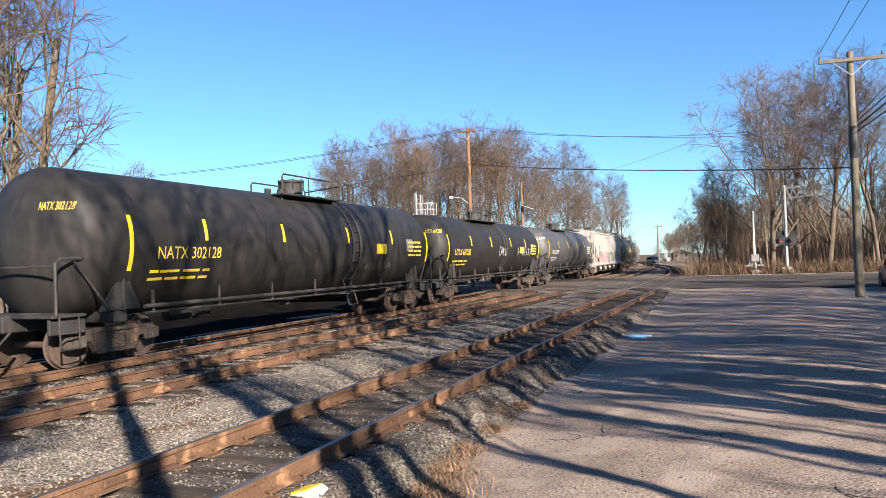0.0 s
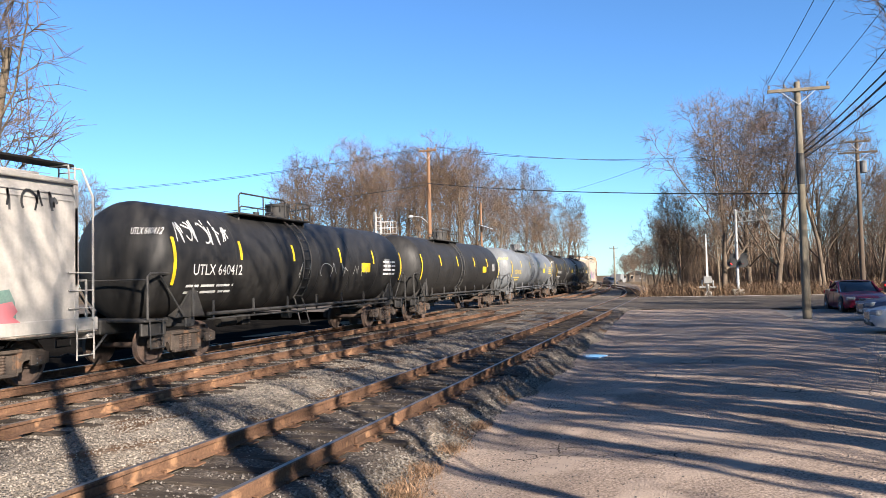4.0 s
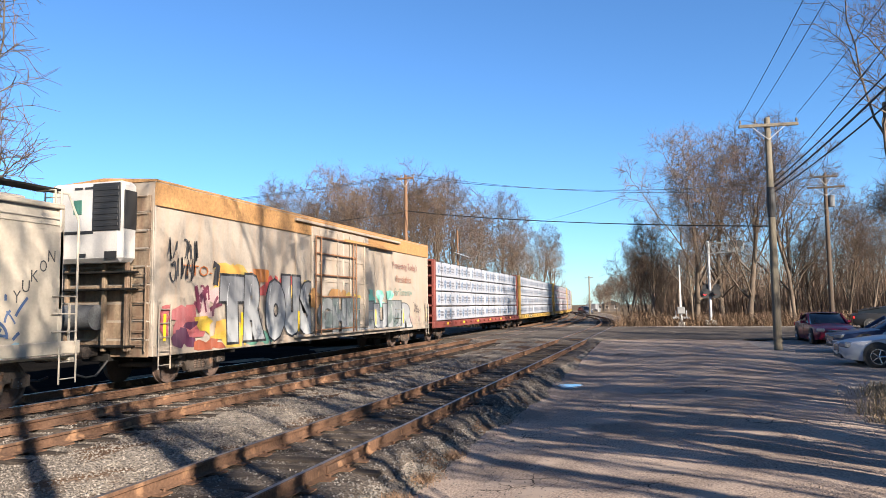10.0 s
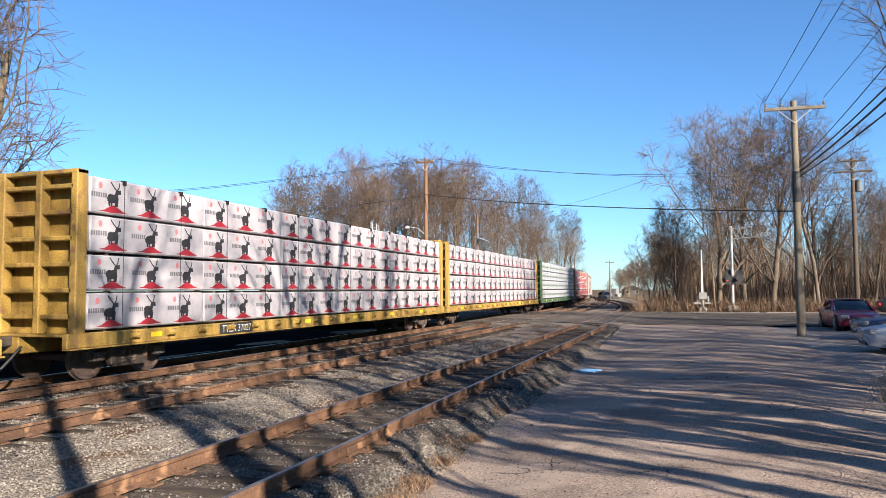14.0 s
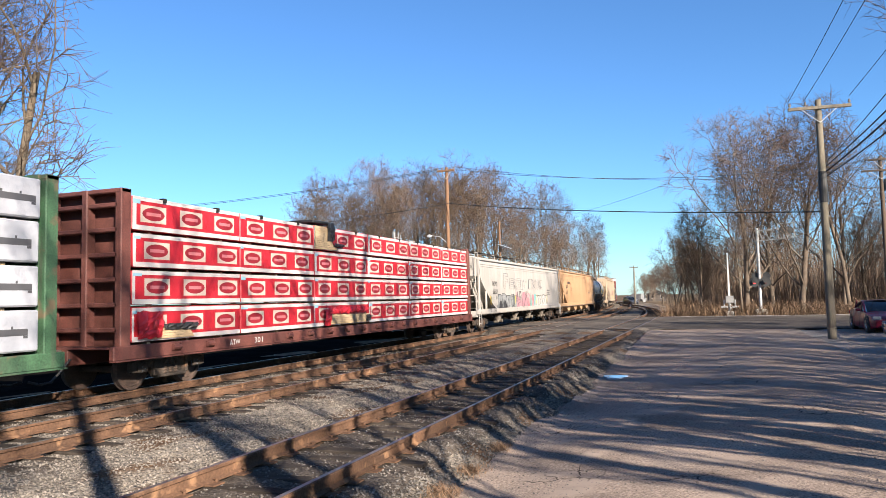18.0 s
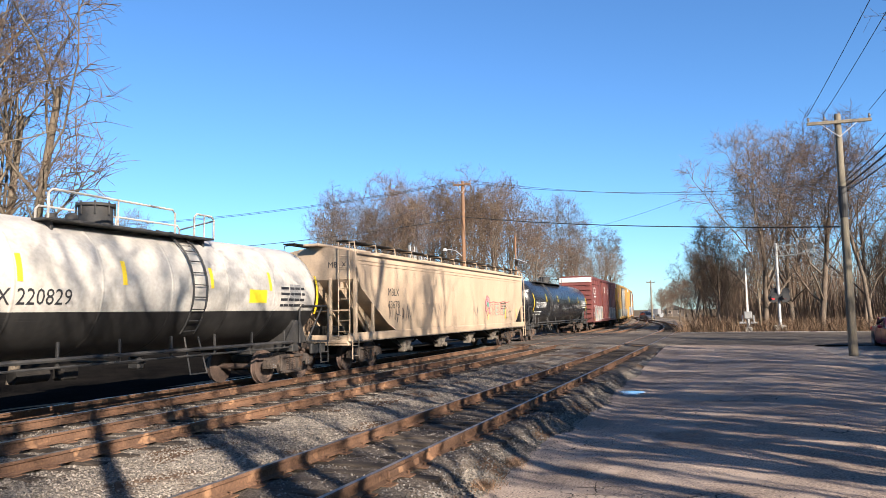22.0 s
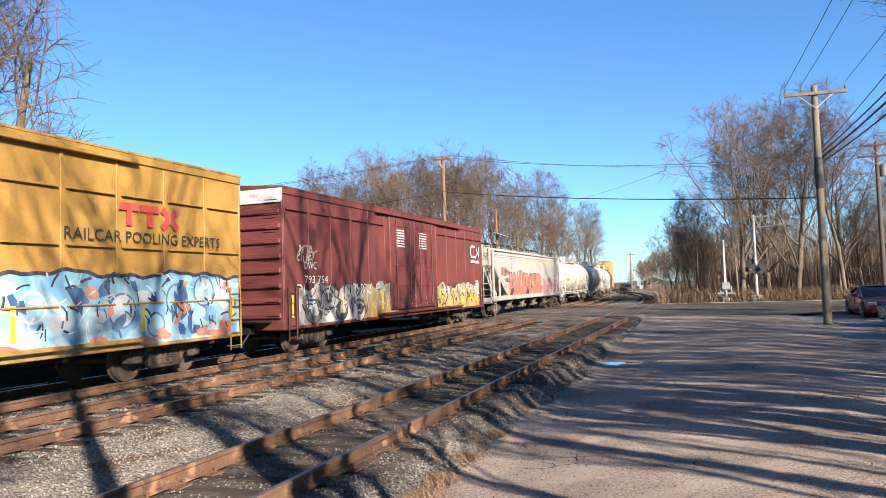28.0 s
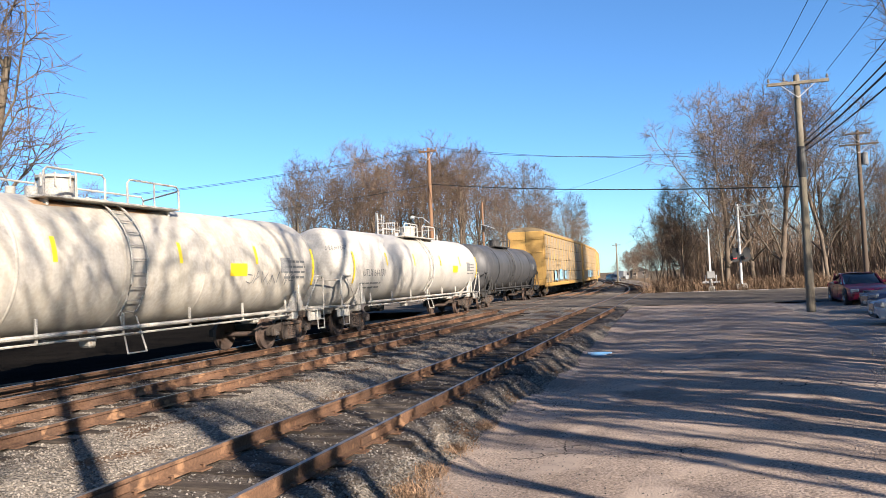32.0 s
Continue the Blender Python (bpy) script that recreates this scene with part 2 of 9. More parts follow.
# ---- mesh tools ----
class Soup:
    """Collects vertices and faces for one mesh."""

    def __init__(self):
        self.v, self.f = [], []

    def add(self, verts, faces):
        o = len(self.v)
        self.v += [tuple(p) for p in verts]
        self.f += [tuple(i + o for i in f) for f in faces]
        return self

    def box(self, cx, cy, cz, sx, sy, sz, c=0.012, rz=0.0):
        """A box with chamfered edges, by its centre and sizes."""
        hx, hy, hz = sx / 2, sy / 2, sz / 2
        c = min(c, hx * 0.45, hy * 0.45, hz * 0.45)
        cr, sr = math.cos(rz), math.sin(rz)
        vs, idx = [], {}
        for a in (-1, 1):
            for b in (-1, 1):
                for d in (-1, 1):
                    for k in range(3):
                        q = [a * (hx - c), b * (hy - c), d * (hz - c)]
                        q[k] = (a * hx, b * hy, d * hz)[k]
                        idx[a, b, d, k] = len(vs)
                        vs.append((cx + q[0] * cr - q[1] * sr, cy + q[0] * sr + q[1] * cr, cz + q[2]))
        fs = []
        for k in range(3):
            i, j = [q for q in range(3) if q != k]
            for sgn in (-1, 1):
                ring = []
                for a, b in ((-1, -1), (1, -1), (1, 1), (-1, 1)):
                    key = [0, 0, 0]
                    key[k], key[i], key[j] = sgn, a, b
                    ring.append(idx[key[0], key[1], key[2], k])
                if (sgn > 0) == (k == 1):
                    ring.reverse()
                fs.append(ring)
        for k in range(3):
            i, j = [q for q in range(3) if q != k]
            for a in (-1, 1):
                for b in (-1, 1):
                    lo, hi = [0, 0, 0], [0, 0, 0]
                    lo[k], lo[i], lo[j] = -1, a, b
                    hi[k], hi[i], hi[j] = 1, a, b
                    fs.append((idx[(*lo, i)], idx[(*hi, i)], idx[(*hi, j)], idx[(*lo, j)]))
        for a in (-1, 1):
            for b in (-1, 1):
                for d in (-1, 1):
                    fs.append((idx[a, b, d, 0], idx[a, b, d, 1], idx[a, b, d, 2]))
        return self.add(vs, fs)

    def tube(self, pts, r, n=6, r1=None, caps=True):
        """A round bar along a line of points, tapering from r to r1."""
        pts = [Vector(p) for p in pts]
        r1 = r if r1 is None else r1
        o, m = len(self.v), len(pts)
        up = Vector((0, 0, 1))
        for i, p in enumerate(pts):
            d = (pts[min(i + 1, m - 1)] - pts[max(i - 1, 0)]).normalized()
            a = d.cross(up if abs(d.z) < 0.95 else Vector((1, 0, 0))).normalized()
            b = d.cross(a)
            rr = r + (r1 - r) * i / max(1, m - 1)
            for k in range(n):
                t = 2 * math.pi * k / n
                self.v.append(tuple(p + a * (rr * math.cos(t)) + b * (rr * math.sin(t))))
        for i in range(m - 1):
            for k in range(n):
                k2 = (k + 1) % n
                self.f.append((o + i * n + k, o + i * n + k2, o + (i + 1) * n + k2, o + (i + 1) * n + k))
        if caps:
            self.f.append(tuple(o + k for k in range(n - 1, -1, -1)))
            self.f.append(tuple(o + (m - 1) * n + k for k in range(n)))
        return self

    def lathe(self, prof, axis="y", n=32, centre=(0, 0, 0)):
        """Turns a profile of (along, radius) about an axis."""
        o = len(self.v)
        for u, r in prof:
            for k in range(n):
                t = 2 * math.pi * k / n
                c, s = r * math.cos(t), r * math.sin(t)
                q = {"y": (c, u, s), "x": (u, c, s), "z": (c, s, u)}[axis]
                self.v.append((q[0] + centre[0], q[1] + centre[1], q[2] + centre[2]))
        for i in range(len(prof) - 1):
            for k in range(n):
                k2 = (k + 1) % n
                q = (o + i * n + k, o + i * n + k2, o + (i + 1) * n + k2, o + (i + 1) * n + k)
                self.f.append(q if axis == "y" else q[::-1])
        a = tuple(o + k for k in range(n))
        b = tuple(o + (len(prof) - 1) * n + k for k in range(n))
        self.f += [a[::-1], b]
        return self

    def extrude(self, poly, a, b, axis="y"):
        """A polygon in the plane across the axis, drawn out from a to b. For y: (x, z); x: (y, z); z: (x, y)."""
        o, n = len(self.v), len(poly)
        for u in (a, b):
            for p, q in poly:
                self.v.append({"y": (p, u, q), "x": (u, p, q), "z": (p, q, u)}[axis])
        for k in range(n):
            k2 = (k + 1) % n
            self.f.append((o + k, o + k2, o + n + k2, o + n + k))
        self.f += [tuple(o + k for k in range(n))[::-1], tuple(o + n + k for k in range(n))]
        return self

    def mesh(self, name, material, smooth=False):
        me = bpy.data.meshes.new(name)
        me.from_pydata(self.v, [], self.f)
        if material:
            me.materials.append(material)
        if smooth:
            me.polygons.foreach_set("use_smooth", [True] * len(me.polygons))
            me.set_sharp_from_angle(angle=radians(40))
        me.validate()
        bm = bmesh.new()
        bm.from_mesh(me)
        bmesh.ops.recalc_face_normals(bm, faces=bm.faces)
        bm.to_mesh(me)
        bm.free()
        return me


def part(name, soup, material, parent, label="", smooth=False, kind=""):
    ob = new(name, soup.mesh(name, material, smooth) if isinstance(soup, Soup) else soup)
    ob.parent = parent
    return tagged(ob, label=label, kind=kind)


def thing(name, label, category, m=None, group="", kind=""):
    ob = new(name)
    ob.empty_display_size = 0.3
    if m is not None:
        ob.matrix_basis = m
    return tagged(ob, label, category, group, kind)


def solid(name, soup, material, label="", category="", group="", kind="", smooth=False):
    return tagged(new(name, soup.mesh(name, material, smooth)), label, category, group, kind)


def big_mesh(name, verts, faces, material, smooth=False):
    """A mesh from arrays, quick for very many faces of one size."""
    verts, faces = np.asarray(verts, np.float32), np.asarray(faces, np.int32)
    me = bpy.data.meshes.new(name)
    k = faces.shape[1]
    me.vertices.add(len(verts))
    me.vertices.foreach_set("co", verts.ravel())
    me.loops.add(faces.size)
    me.loops.foreach_set("vertex_index", faces.ravel())
    me.polygons.add(len(faces))
    me.polygons.foreach_set("loop_start", np.arange(0, faces.size, k, dtype=np.int32))
    if smooth:
        me.polygons.foreach_set("use_smooth", np.ones(len(faces), bool))
    me.update(calc_edges=True)
    me.materials.append(material)
    return me


def sheet(xs, ys, zf):
    """A grid of heights zf(x, y) over the given lines."""
    gx, gy = np.meshgrid(xs, ys)
    z = zf(gx, gy)
    v = np.stack([gx, gy, z], -1).reshape(-1, 3)
    nx, ny = len(xs), len(ys)
    i = np.arange(nx * ny).reshape(ny, nx)
    f = np.stack([i[:-1, :-1], i[:-1, 1:], i[1:, 1:], i[1:, :-1]], -1).reshape(-1, 4)
    return v, f


def wave(x, y, seed, scale, octaves=3):
    """Smooth random heights, about -1 to 1, from sums of sines."""
    rs = np.random.RandomState(seed)
    out = np.zeros_like(np.asarray(x, float))
    for o in range(octaves):
        for _ in range(4):
            a, ph = rs.uniform(0, 2 * math.pi, 2)
            k = 2 * math.pi / scale * 2 ** o * rs.uniform(0.7, 1.4)
            out += np.sin(k * (x * math.cos(a) + y * math.sin(a)) + ph) / (4 * 2 ** o) * 1.3
    return out


# ---- letters ----
_glyphs = {}


def glyphs(text, shear=0.0):
    """The outlines of a line of writing, filled, one unit high."""
    if text not in _glyphs:
        cu = bpy.data.curves.new("writing", "FONT")
        cu.body, cu.size, cu.resolution_u = text, 1.38, 2
        ob = bpy.data.objects.new("writing", cu)
        scene.collection.objects.link(ob)
        bpy.context.view_layer.update()
        me = bpy.data.meshes.new_from_object(ob.evaluated_get(bpy.context.evaluated_depsgraph_get()))
        v = [tuple(p.co) for p in me.vertices]
        f = [tuple(p.vertices) for p in me.polygons]
        bpy.data.objects.remove(ob)
        bpy.data.meshes.remove(me)
        bpy.data.curves.remove(cu)
        x0, x1 = min(p[0] for p in v), max(p[0] for p in v)
        _glyphs[text] = ([((p[0] - x0) / (x1 - x0), p[1]) for p in v], f, x1 - x0)
    return _glyphs[text]


_fat = {}


def fat_glyph(ch, off):
    """One letter swollen by off, in a box about one unit wide and high."""
    if (ch, off) not in _fat:
        cu = bpy.data.curves.new("writing", "FONT")
        cu.body, cu.size, cu.resolution_u, cu.offset = ch, 1.38, 3, off
        ob = bpy.data.objects.new("writing", cu)
        scene.collection.objects.link(ob)
        bpy.context.view_layer.update()
        me = bpy.data.meshes.new_from_object(ob.evaluated_get(bpy.context.evaluated_depsgraph_get()))
        _fat[ch, off] = ([tuple(p.co) for p in me.vertices], [tuple(p.vertices) for p in me.polygons])
        bpy.data.objects.remove(ob)
        bpy.data.meshes.remove(me)
        bpy.data.curves.remove(cu)
    return _fat[ch, off]


# letters drawn once, while the scene is still small
for swell_, line_, chars_ in ((0.06, 0.05, "UMCK"), (0.01, 0.075, "IKNT"),
                              (0.02, 0.035, "EIRFNTK"), (0.13, 0.045, "BOAKSZER"), (0.05, 0.04, "ONEDRP"), (0.09, 0.07, "KOS"),
                              (0.02, 0.09, "F"),
                              (0.03, 0.05, "CHL"),
                              (0.09, 0.04, "02"),
                              (0.09, 0.07, "ILOS"),
                              (0.1, 0.03, "AELMRW"),
                              (0.1, 0.035, "AEPS"),
                              (0.1, 0.04, "AS"),
                              (0.11, 0.035, "CEKMR"),
                              (0.12, 0.035, "ADMOV"),
                              (0.12, 0.04, "CEGHNORAEVO"),
                              (0.13, 0.05, "CEFHLNRU"),
                              (0.14, 0.035, "ADKS"),
                              (0.15, 0.03, "BERS"),
                              (0.15, 0.04, "B"),
                              (0.19, 0.05, "ORSTU")):
    for ch_ in chars_:
        fat_glyph(ch_, swell_)
        fat_glyph(ch_, swell_ + line_)
for word_ in ("2020", "ACFX", "DOWX", "FOR THE", "For Tomorrow", "GACX", "MBLX", "Perishables", "Protecting Today's", "RAILCAR POOLING EXPERTS", "SHQX", "TM", "TTO-", "any", "mth", "road"):
    glyphs(word_)

# ---- plan ----
# y runs along the tracks, z is 0 at the rail tops, the eye stands over the origin.
SIDING, MIDDLE, MAIN = -4.73, -9.68, -12.95
CURVE_Y, CURVE_R, CURVE_END = 50.0, 730.0, radians(25)
CROSS0, CROSS1 = 39.5, 60.5


def main_line(s, x0=MAIN):
    """Place and heading on a track at s metres along it: straight, then bending left."""
    if s <= CURVE_Y:
        return x0, s, 0.0
    a = min((s - CURVE_Y) / CURVE_R, CURVE_END)
    x, y = x0 - CURVE_R * (1 - math.cos(a)), CURVE_Y + CURVE_R * math.sin(a)
    rest = s - CURVE_Y - CURVE_R * CURVE_END
    if rest > 0:
        x, y = x - rest * math.sin(a), y + rest * math.cos(a)
    return x, y, a


def siding_line(s):
    """The siding swings over to join the middle track beyond the crossing."""
    xm, ym, a = main_line(s, MIDDLE)
    u = min(1, max(0, (s - 64) / 90))
    k = u * u * (3 - 2 * u)
    return (xm + (SIDING - MIDDLE) * (1 - k) * math.cos(a), ym, a)


def spaced(lo, hi, near_lo, near_hi, fine, grow=1.35):
    """Grid lines, close together in the middle and wider outwards."""
    out = list(np.arange(near_lo, near_hi + fine / 2, fine))
    d = fine
    while out[-1] < hi:
        d *= grow
        out.append(out[-1] + d)
    d = fine
    while out[0] > lo:
        d *= grow
        out.insert(0, out[0] - d)
    return np.array(out)


def ground_z(x, y):
    z = -0.42 + 0.10 * wave(x, y, 3, 14)
    z = z - 0.45 * np.clip((-17 - x) / 6, 0, 1)
    return z


gv, gf = sheet(spaced(-2600, 2600, -40, 40, 1.0), spaced(-2600, 2600, -20, 120, 1.5), ground_z)
tagged(new("ground", big_mesh("ground", gv, gf, M["soil"], True)), "brown winter soil and dead leaves", "ground", kind="structure")


def gutter(y):
    """The hollow between the siding and the street, filled up towards the crossing."""
    return np.clip((37 - y) / 12, 0, 1)


def bed_z(x, y):
    """The ballast: level under the tracks, then a bank down to the hollow beside the street."""
    z = -0.215 + 0.022 * wave(x, y, 5, 1.7)
    z = z + 0.06 * np.exp(-((x + 7.2) / 0.8) ** 2) + 0.04 * np.exp(-((x + 11.2) / 0.5) ** 2)
    z = z + 0.19 * np.clip((y - CROSS0 + 1.6) / 1.5, 0, 1) * (y < 45)
    edge = 0.18 * wave(x * 0, y, 9, 4.2, 2)
    z = z + 0.05 * np.exp(-((x + 3.55) / 0.3) ** 2) * (1 + wave(x, y, 15, 2.6, 2))
    z = z - 0.34 * gutter(y) * np.clip((x + 3.5 + edge) / 0.95, 0, 1)
    z = z - 0.3 * np.clip((x + 2.55) / 0.6, 0, 1)
    return z - 0.9 * np.clip((-15.2 - x) / 1.6, 0, 1)


for lo, hi, nm in ((-260, CROSS0 + 0.6, "ballast_near"), (CROSS1 - 0.6, 420, "ballast_far")):
    if lo < 0:
        xs, ys = np.arange(-16.6, -1.4, 0.16), np.concatenate([np.arange(-260, 0, 8.0), np.arange(0, 22, 0.16), np.arange(22, CROSS0 + 0.7, 0.4)])
        v, f = sheet(xs, ys, bed_z)
    else:
        xs, ys = np.arange(-17.5, -1.6, 0.5), np.arange(lo, hi, 2.5)
        v, f = sheet(xs, ys, lambda x, y: bed_z(x, y * 0 + 5) - 0.08 * (x > -3.4))
        for i in range(len(v)):
            x, y, a = main_line(v[i][1], v[i][0])
            v[i][0], v[i][1] = x, y
    tagged(new("ballast", big_mesh(nm, v, f, M["ballast"], True)), "pale grey crushed stone ballast stained with rust", "ballast", kind="structure")


def road_z(x, y):
    slope = -0.36 * gutter(y) * np.clip((1.6 - x) / 4.0, 0, 1) ** 1.3
    return -0.03 + slope + 0.03 * wave(x, y, 11, 6.0, 2) + 0.007 * wave(x, y, 12, 0.9, 2)


v, f = sheet(np.arange(-3.05, 3.9, 0.14), np.concatenate([np.arange(-60, 2, 2.0), np.arange(2, 24, 0.14), np.arange(24, CROSS0 + 0.2, 0.5)]), road_z)
tagged(new("road", big_mesh("street", v, f, M["asphalt"], True)), "worn grey asphalt street beside the tracks", "road", kind="structure")
v, f = sheet(np.concatenate([np.arange(3.2, 16, 0.25), np.arange(16, 60, 2.0)]), np.concatenate([np.arange(-60, 2, 2.0), np.arange(2, CROSS0 + 0.3, 0.3)]),
             lambda x, y: -0.075 + 0.03 * wave(x, y, 21, 3.0) - 0.02 * np.clip((3.6 - x) / 0.4, 0, 1))
tagged(new("gravel_lot", big_mesh("gravel_lot", v, f, M["lot"], True)), "grey gravel parking strip beside the street", "gravel lot", kind="structure")

# the cross street, let in between the rails of the three tracks
edges = [-150.0]
for c in (MAIN, MIDDLE, SIDING):
    edges += [c - 0.80, c - 0.655, c + 0.655, c + 0.80]
edges.append(160.0)
for i in range(0, len(edges), 2):
    a, b = edges[i], edges[i + 1]
    step = 0.4 if b - a < 10 else 1.5
    v, f = sheet(np.linspace(a, b, max(3, int((b - a) / step))), np.linspace(CROSS0, CROSS1, 42),
                 lambda x, y: -0.012 + 0.006 * wave(x, y, 31, 2.0) - 0.02 * np.clip((x + 3) / 6, 0, 1))
    tagged(new("cross_street", big_mesh("cross_street", v, f, M["street"], True)), "asphalt cross street laid flush with the rails", "road", kind="structure")
s = Soup()
for x0, x1 in ((-40, -14.5), (-3.6, 40)):
    s.box((x0 + x1) / 2, CROSS1 - 0.35, -0.008, x1 - x0, 0.12, 0.012, 0.002)
solid("edge_line", s, M["white"], "worn white edge line of the cross street", "road marking", kind="structure")

for x0, x1, lab in ((-5.54, -4.16, "dark dirty stone and soil between the rails of the siding"), (-4.02, -3.3, "dark dirty stone beside the siding")):
    v, f = sheet(np.linspace(x0, x1, 11), np.concatenate([np.arange(0, 24, 0.16), np.arange(24, CROSS0, 0.5)]),
                 lambda x, y: bed_z(x, y) + 0.012 + 0.012 * wave(x, y, 19, 0.8, 2) - 0.02 * (np.abs(x - (x0 + x1) / 2) > (x1 - x0) * 0.45))
    tagged(new("dirty_bed", big_mesh("dirty_bed", v, f, M["dirtbed"], True)), lab, "ballast", kind="structure")

# sheet added behind the main track, painted dark so gaps under cars look shaded
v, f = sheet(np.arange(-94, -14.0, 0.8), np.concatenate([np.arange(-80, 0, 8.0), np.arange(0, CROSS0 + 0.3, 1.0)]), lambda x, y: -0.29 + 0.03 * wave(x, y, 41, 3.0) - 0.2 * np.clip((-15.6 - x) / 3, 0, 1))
tagged(new("cinder_yard", big_mesh("cinder_yard", v, f, M["shade_black"], True)), "flat ground behind the main track, coloured near black as shade", "ground", kind="structure")

# puddle of meltwater on the street
pud = Soup()
pts = [(-2.52 + 0.30 * math.cos(t) * (1 + 0.25 * math.sin(3 * t)), 19.8 + 0.42 * math.sin(t) * (1 + 0.2 * math.cos(2 * t))) for t in np.linspace(0, 2 * math.pi, 25)[:-1]]
pud.extrude(pts, -0.5, float(road_z(np.array(-2.52), np.array(19.8))) + 0.03, "z")
puddle_m = plain("water", (0.35, 0.42, 0.5), 0.03, spec=1.0)
solid("puddle", pud, puddle_m, "small shallow puddle reflecting the sky", "puddle")

# ---- tracks ----
RAIL = [(-0.07, -0.17), (0.07, -0.17), (0.07, -0.158), (0.012, -0.135), (0.009, -0.052), (0.036, -0.040), (0.036, -0.006), (0.028, 0.0),
        (-0.028, 0.0), (-0.036, -0.006), (-0.036, -0.040), (-0.009, -0.052), (-0.012, -0.135), (-0.07, -0.158)]


def rail_mesh(line, off, s0, s1, head_m):
    ss = [s0] + list(np.arange(max(s0, CURVE_Y), s1, 5.0)) + [s1] if s1 > CURVE_Y else [s0, s1]
    sp, hd = Soup(), Soup()
    rows = []
    for q in ss:
        x, y, a = line(q)
        rows.append((x + off * math.cos(a), y + off * math.sin(a), math.cos(a), math.sin(a)))
    n = len(RAIL)
    for x, y, ca, sa in rows:
        sp.v += [(x + p * ca, y + p * sa, z) for p, z in RAIL]
        hd.v += [(x + p * ca, y + p * sa, z) for p, z in ((-0.0365, -0.012), (-0.027, 0.0018), (0.027, 0.0018), (0.0365, -0.012))]
    for i in range(len(rows) - 1):
        sp.f += [(i * n + k, i * n + (k + 1) % n, (i + 1) * n + (k + 1) % n, (i + 1) * n + k) for k in range(n)]
        hd.f += [(i * 4 + k, i * 4 + k + 1, (i + 1) * 4 + k + 1, (i + 1) * 4 + k) for k in range(3)]
    return sp, hd


rs = random.Random(4)
tie_me = Soup().box(0, 0, 0, 2.6, 0.23, 0.17, 0.018).mesh("tie", M["tie"])
plate_me = Soup().box(0, 0, 0, 0.36, 0.19, 0.02, 0.004).mesh("tie_plate", M["rail"])
spike_me = Soup().box(0, 0, 0.02, 0.03, 0.025, 0.04, 0.006).box(0.012, 0, 0.042, 0.05, 0.04, 0.016, 0.006).mesh("spike", M["rail"])
bar_me = Soup().box(0, 0, 0, 0.035, 0.9, 0.085, 0.012).mesh("joint_bar", M["rail"])
for nm, line, c, hm in (("siding_track", siding_line, SIDING, M["railhead"]), ("middle_track", lambda q: main_line(q, MIDDLE), MIDDLE, M["railhead"]),
                        ("main_track", main_line, MAIN, M["tread"])):
    tr = thing("track", {"siding_track": "rusty siding track on old dark ties", "middle_track": "rusty middle track in pale ballast",
                         "main_track": "main track on which the freight train runs"}[nm], "railway track", kind="structure")
    s1 = 158 if nm == "siding_track" else 760
    for off in (-0.7545, 0.7545):
        sp, hd = rail_mesh(line, off, -760, s1, hm)
        r = part("rail", sp, M["rail"], tr)
        part("rail_head", hd, hm, r)
        if nm != "main_track":
            for q in range(1, 5):
                y = 5.3 + 11.9 * (q - 1) + (3.1 if off > 0 else 0) + (2.0 if nm == "middle_track" else 0)
                if y < 38:
                    for sd in (-1, 1):
                        jb = part("joint_bar", bar_me, None, r)
                        jb.matrix_basis = pose(c + off + sd * 0.029, y, -0.094)
    # ties in the near stretch one by one, the rest joined
    far = Soup()
    s = 2.0
    while s < 300:
        if CROSS0 - 0.2 < s < CROSS1 + 0.2 or (nm == "siding_track" and s > 150):
            s += 0.53
            continue
        x, y, a = line(s)
        j = rs.uniform(-0.05, 0.05)
        if s < CROSS0:
            t = part("tie", tie_me, None, tr)
            t.matrix_basis = pose(x + j, y + rs.uniform(-0.02, 0.02), -0.268 + rs.uniform(-0.012, 0.006), rs.uniform(-1, 1), 0, rs.uniform(-1.2, 1.2))
            if s < 26 and nm != "main_track":
                for off in (-0.7545, 0.7545):
                    part("tie_plate", plate_me, None, tr).matrix_basis = pose(x + off, y, -0.178, 0, 0, 0)
                    if s < 15 and nm == "siding_track":
                        for q in (-1, 1):
                            part("spike", spike_me, None, tr).matrix_basis = pose(x + off + q * 0.095, y + q * 0.05, -0.172, 0, 0, 90 + q * 90)
        elif s < 190:
            far.box(x, y, -0.268, 2.6, 0.23, 0.17, 0.02, rz=a)
        s += 0.53
    part("ties_beyond", far, M["tie"], tr, kind="stuff")


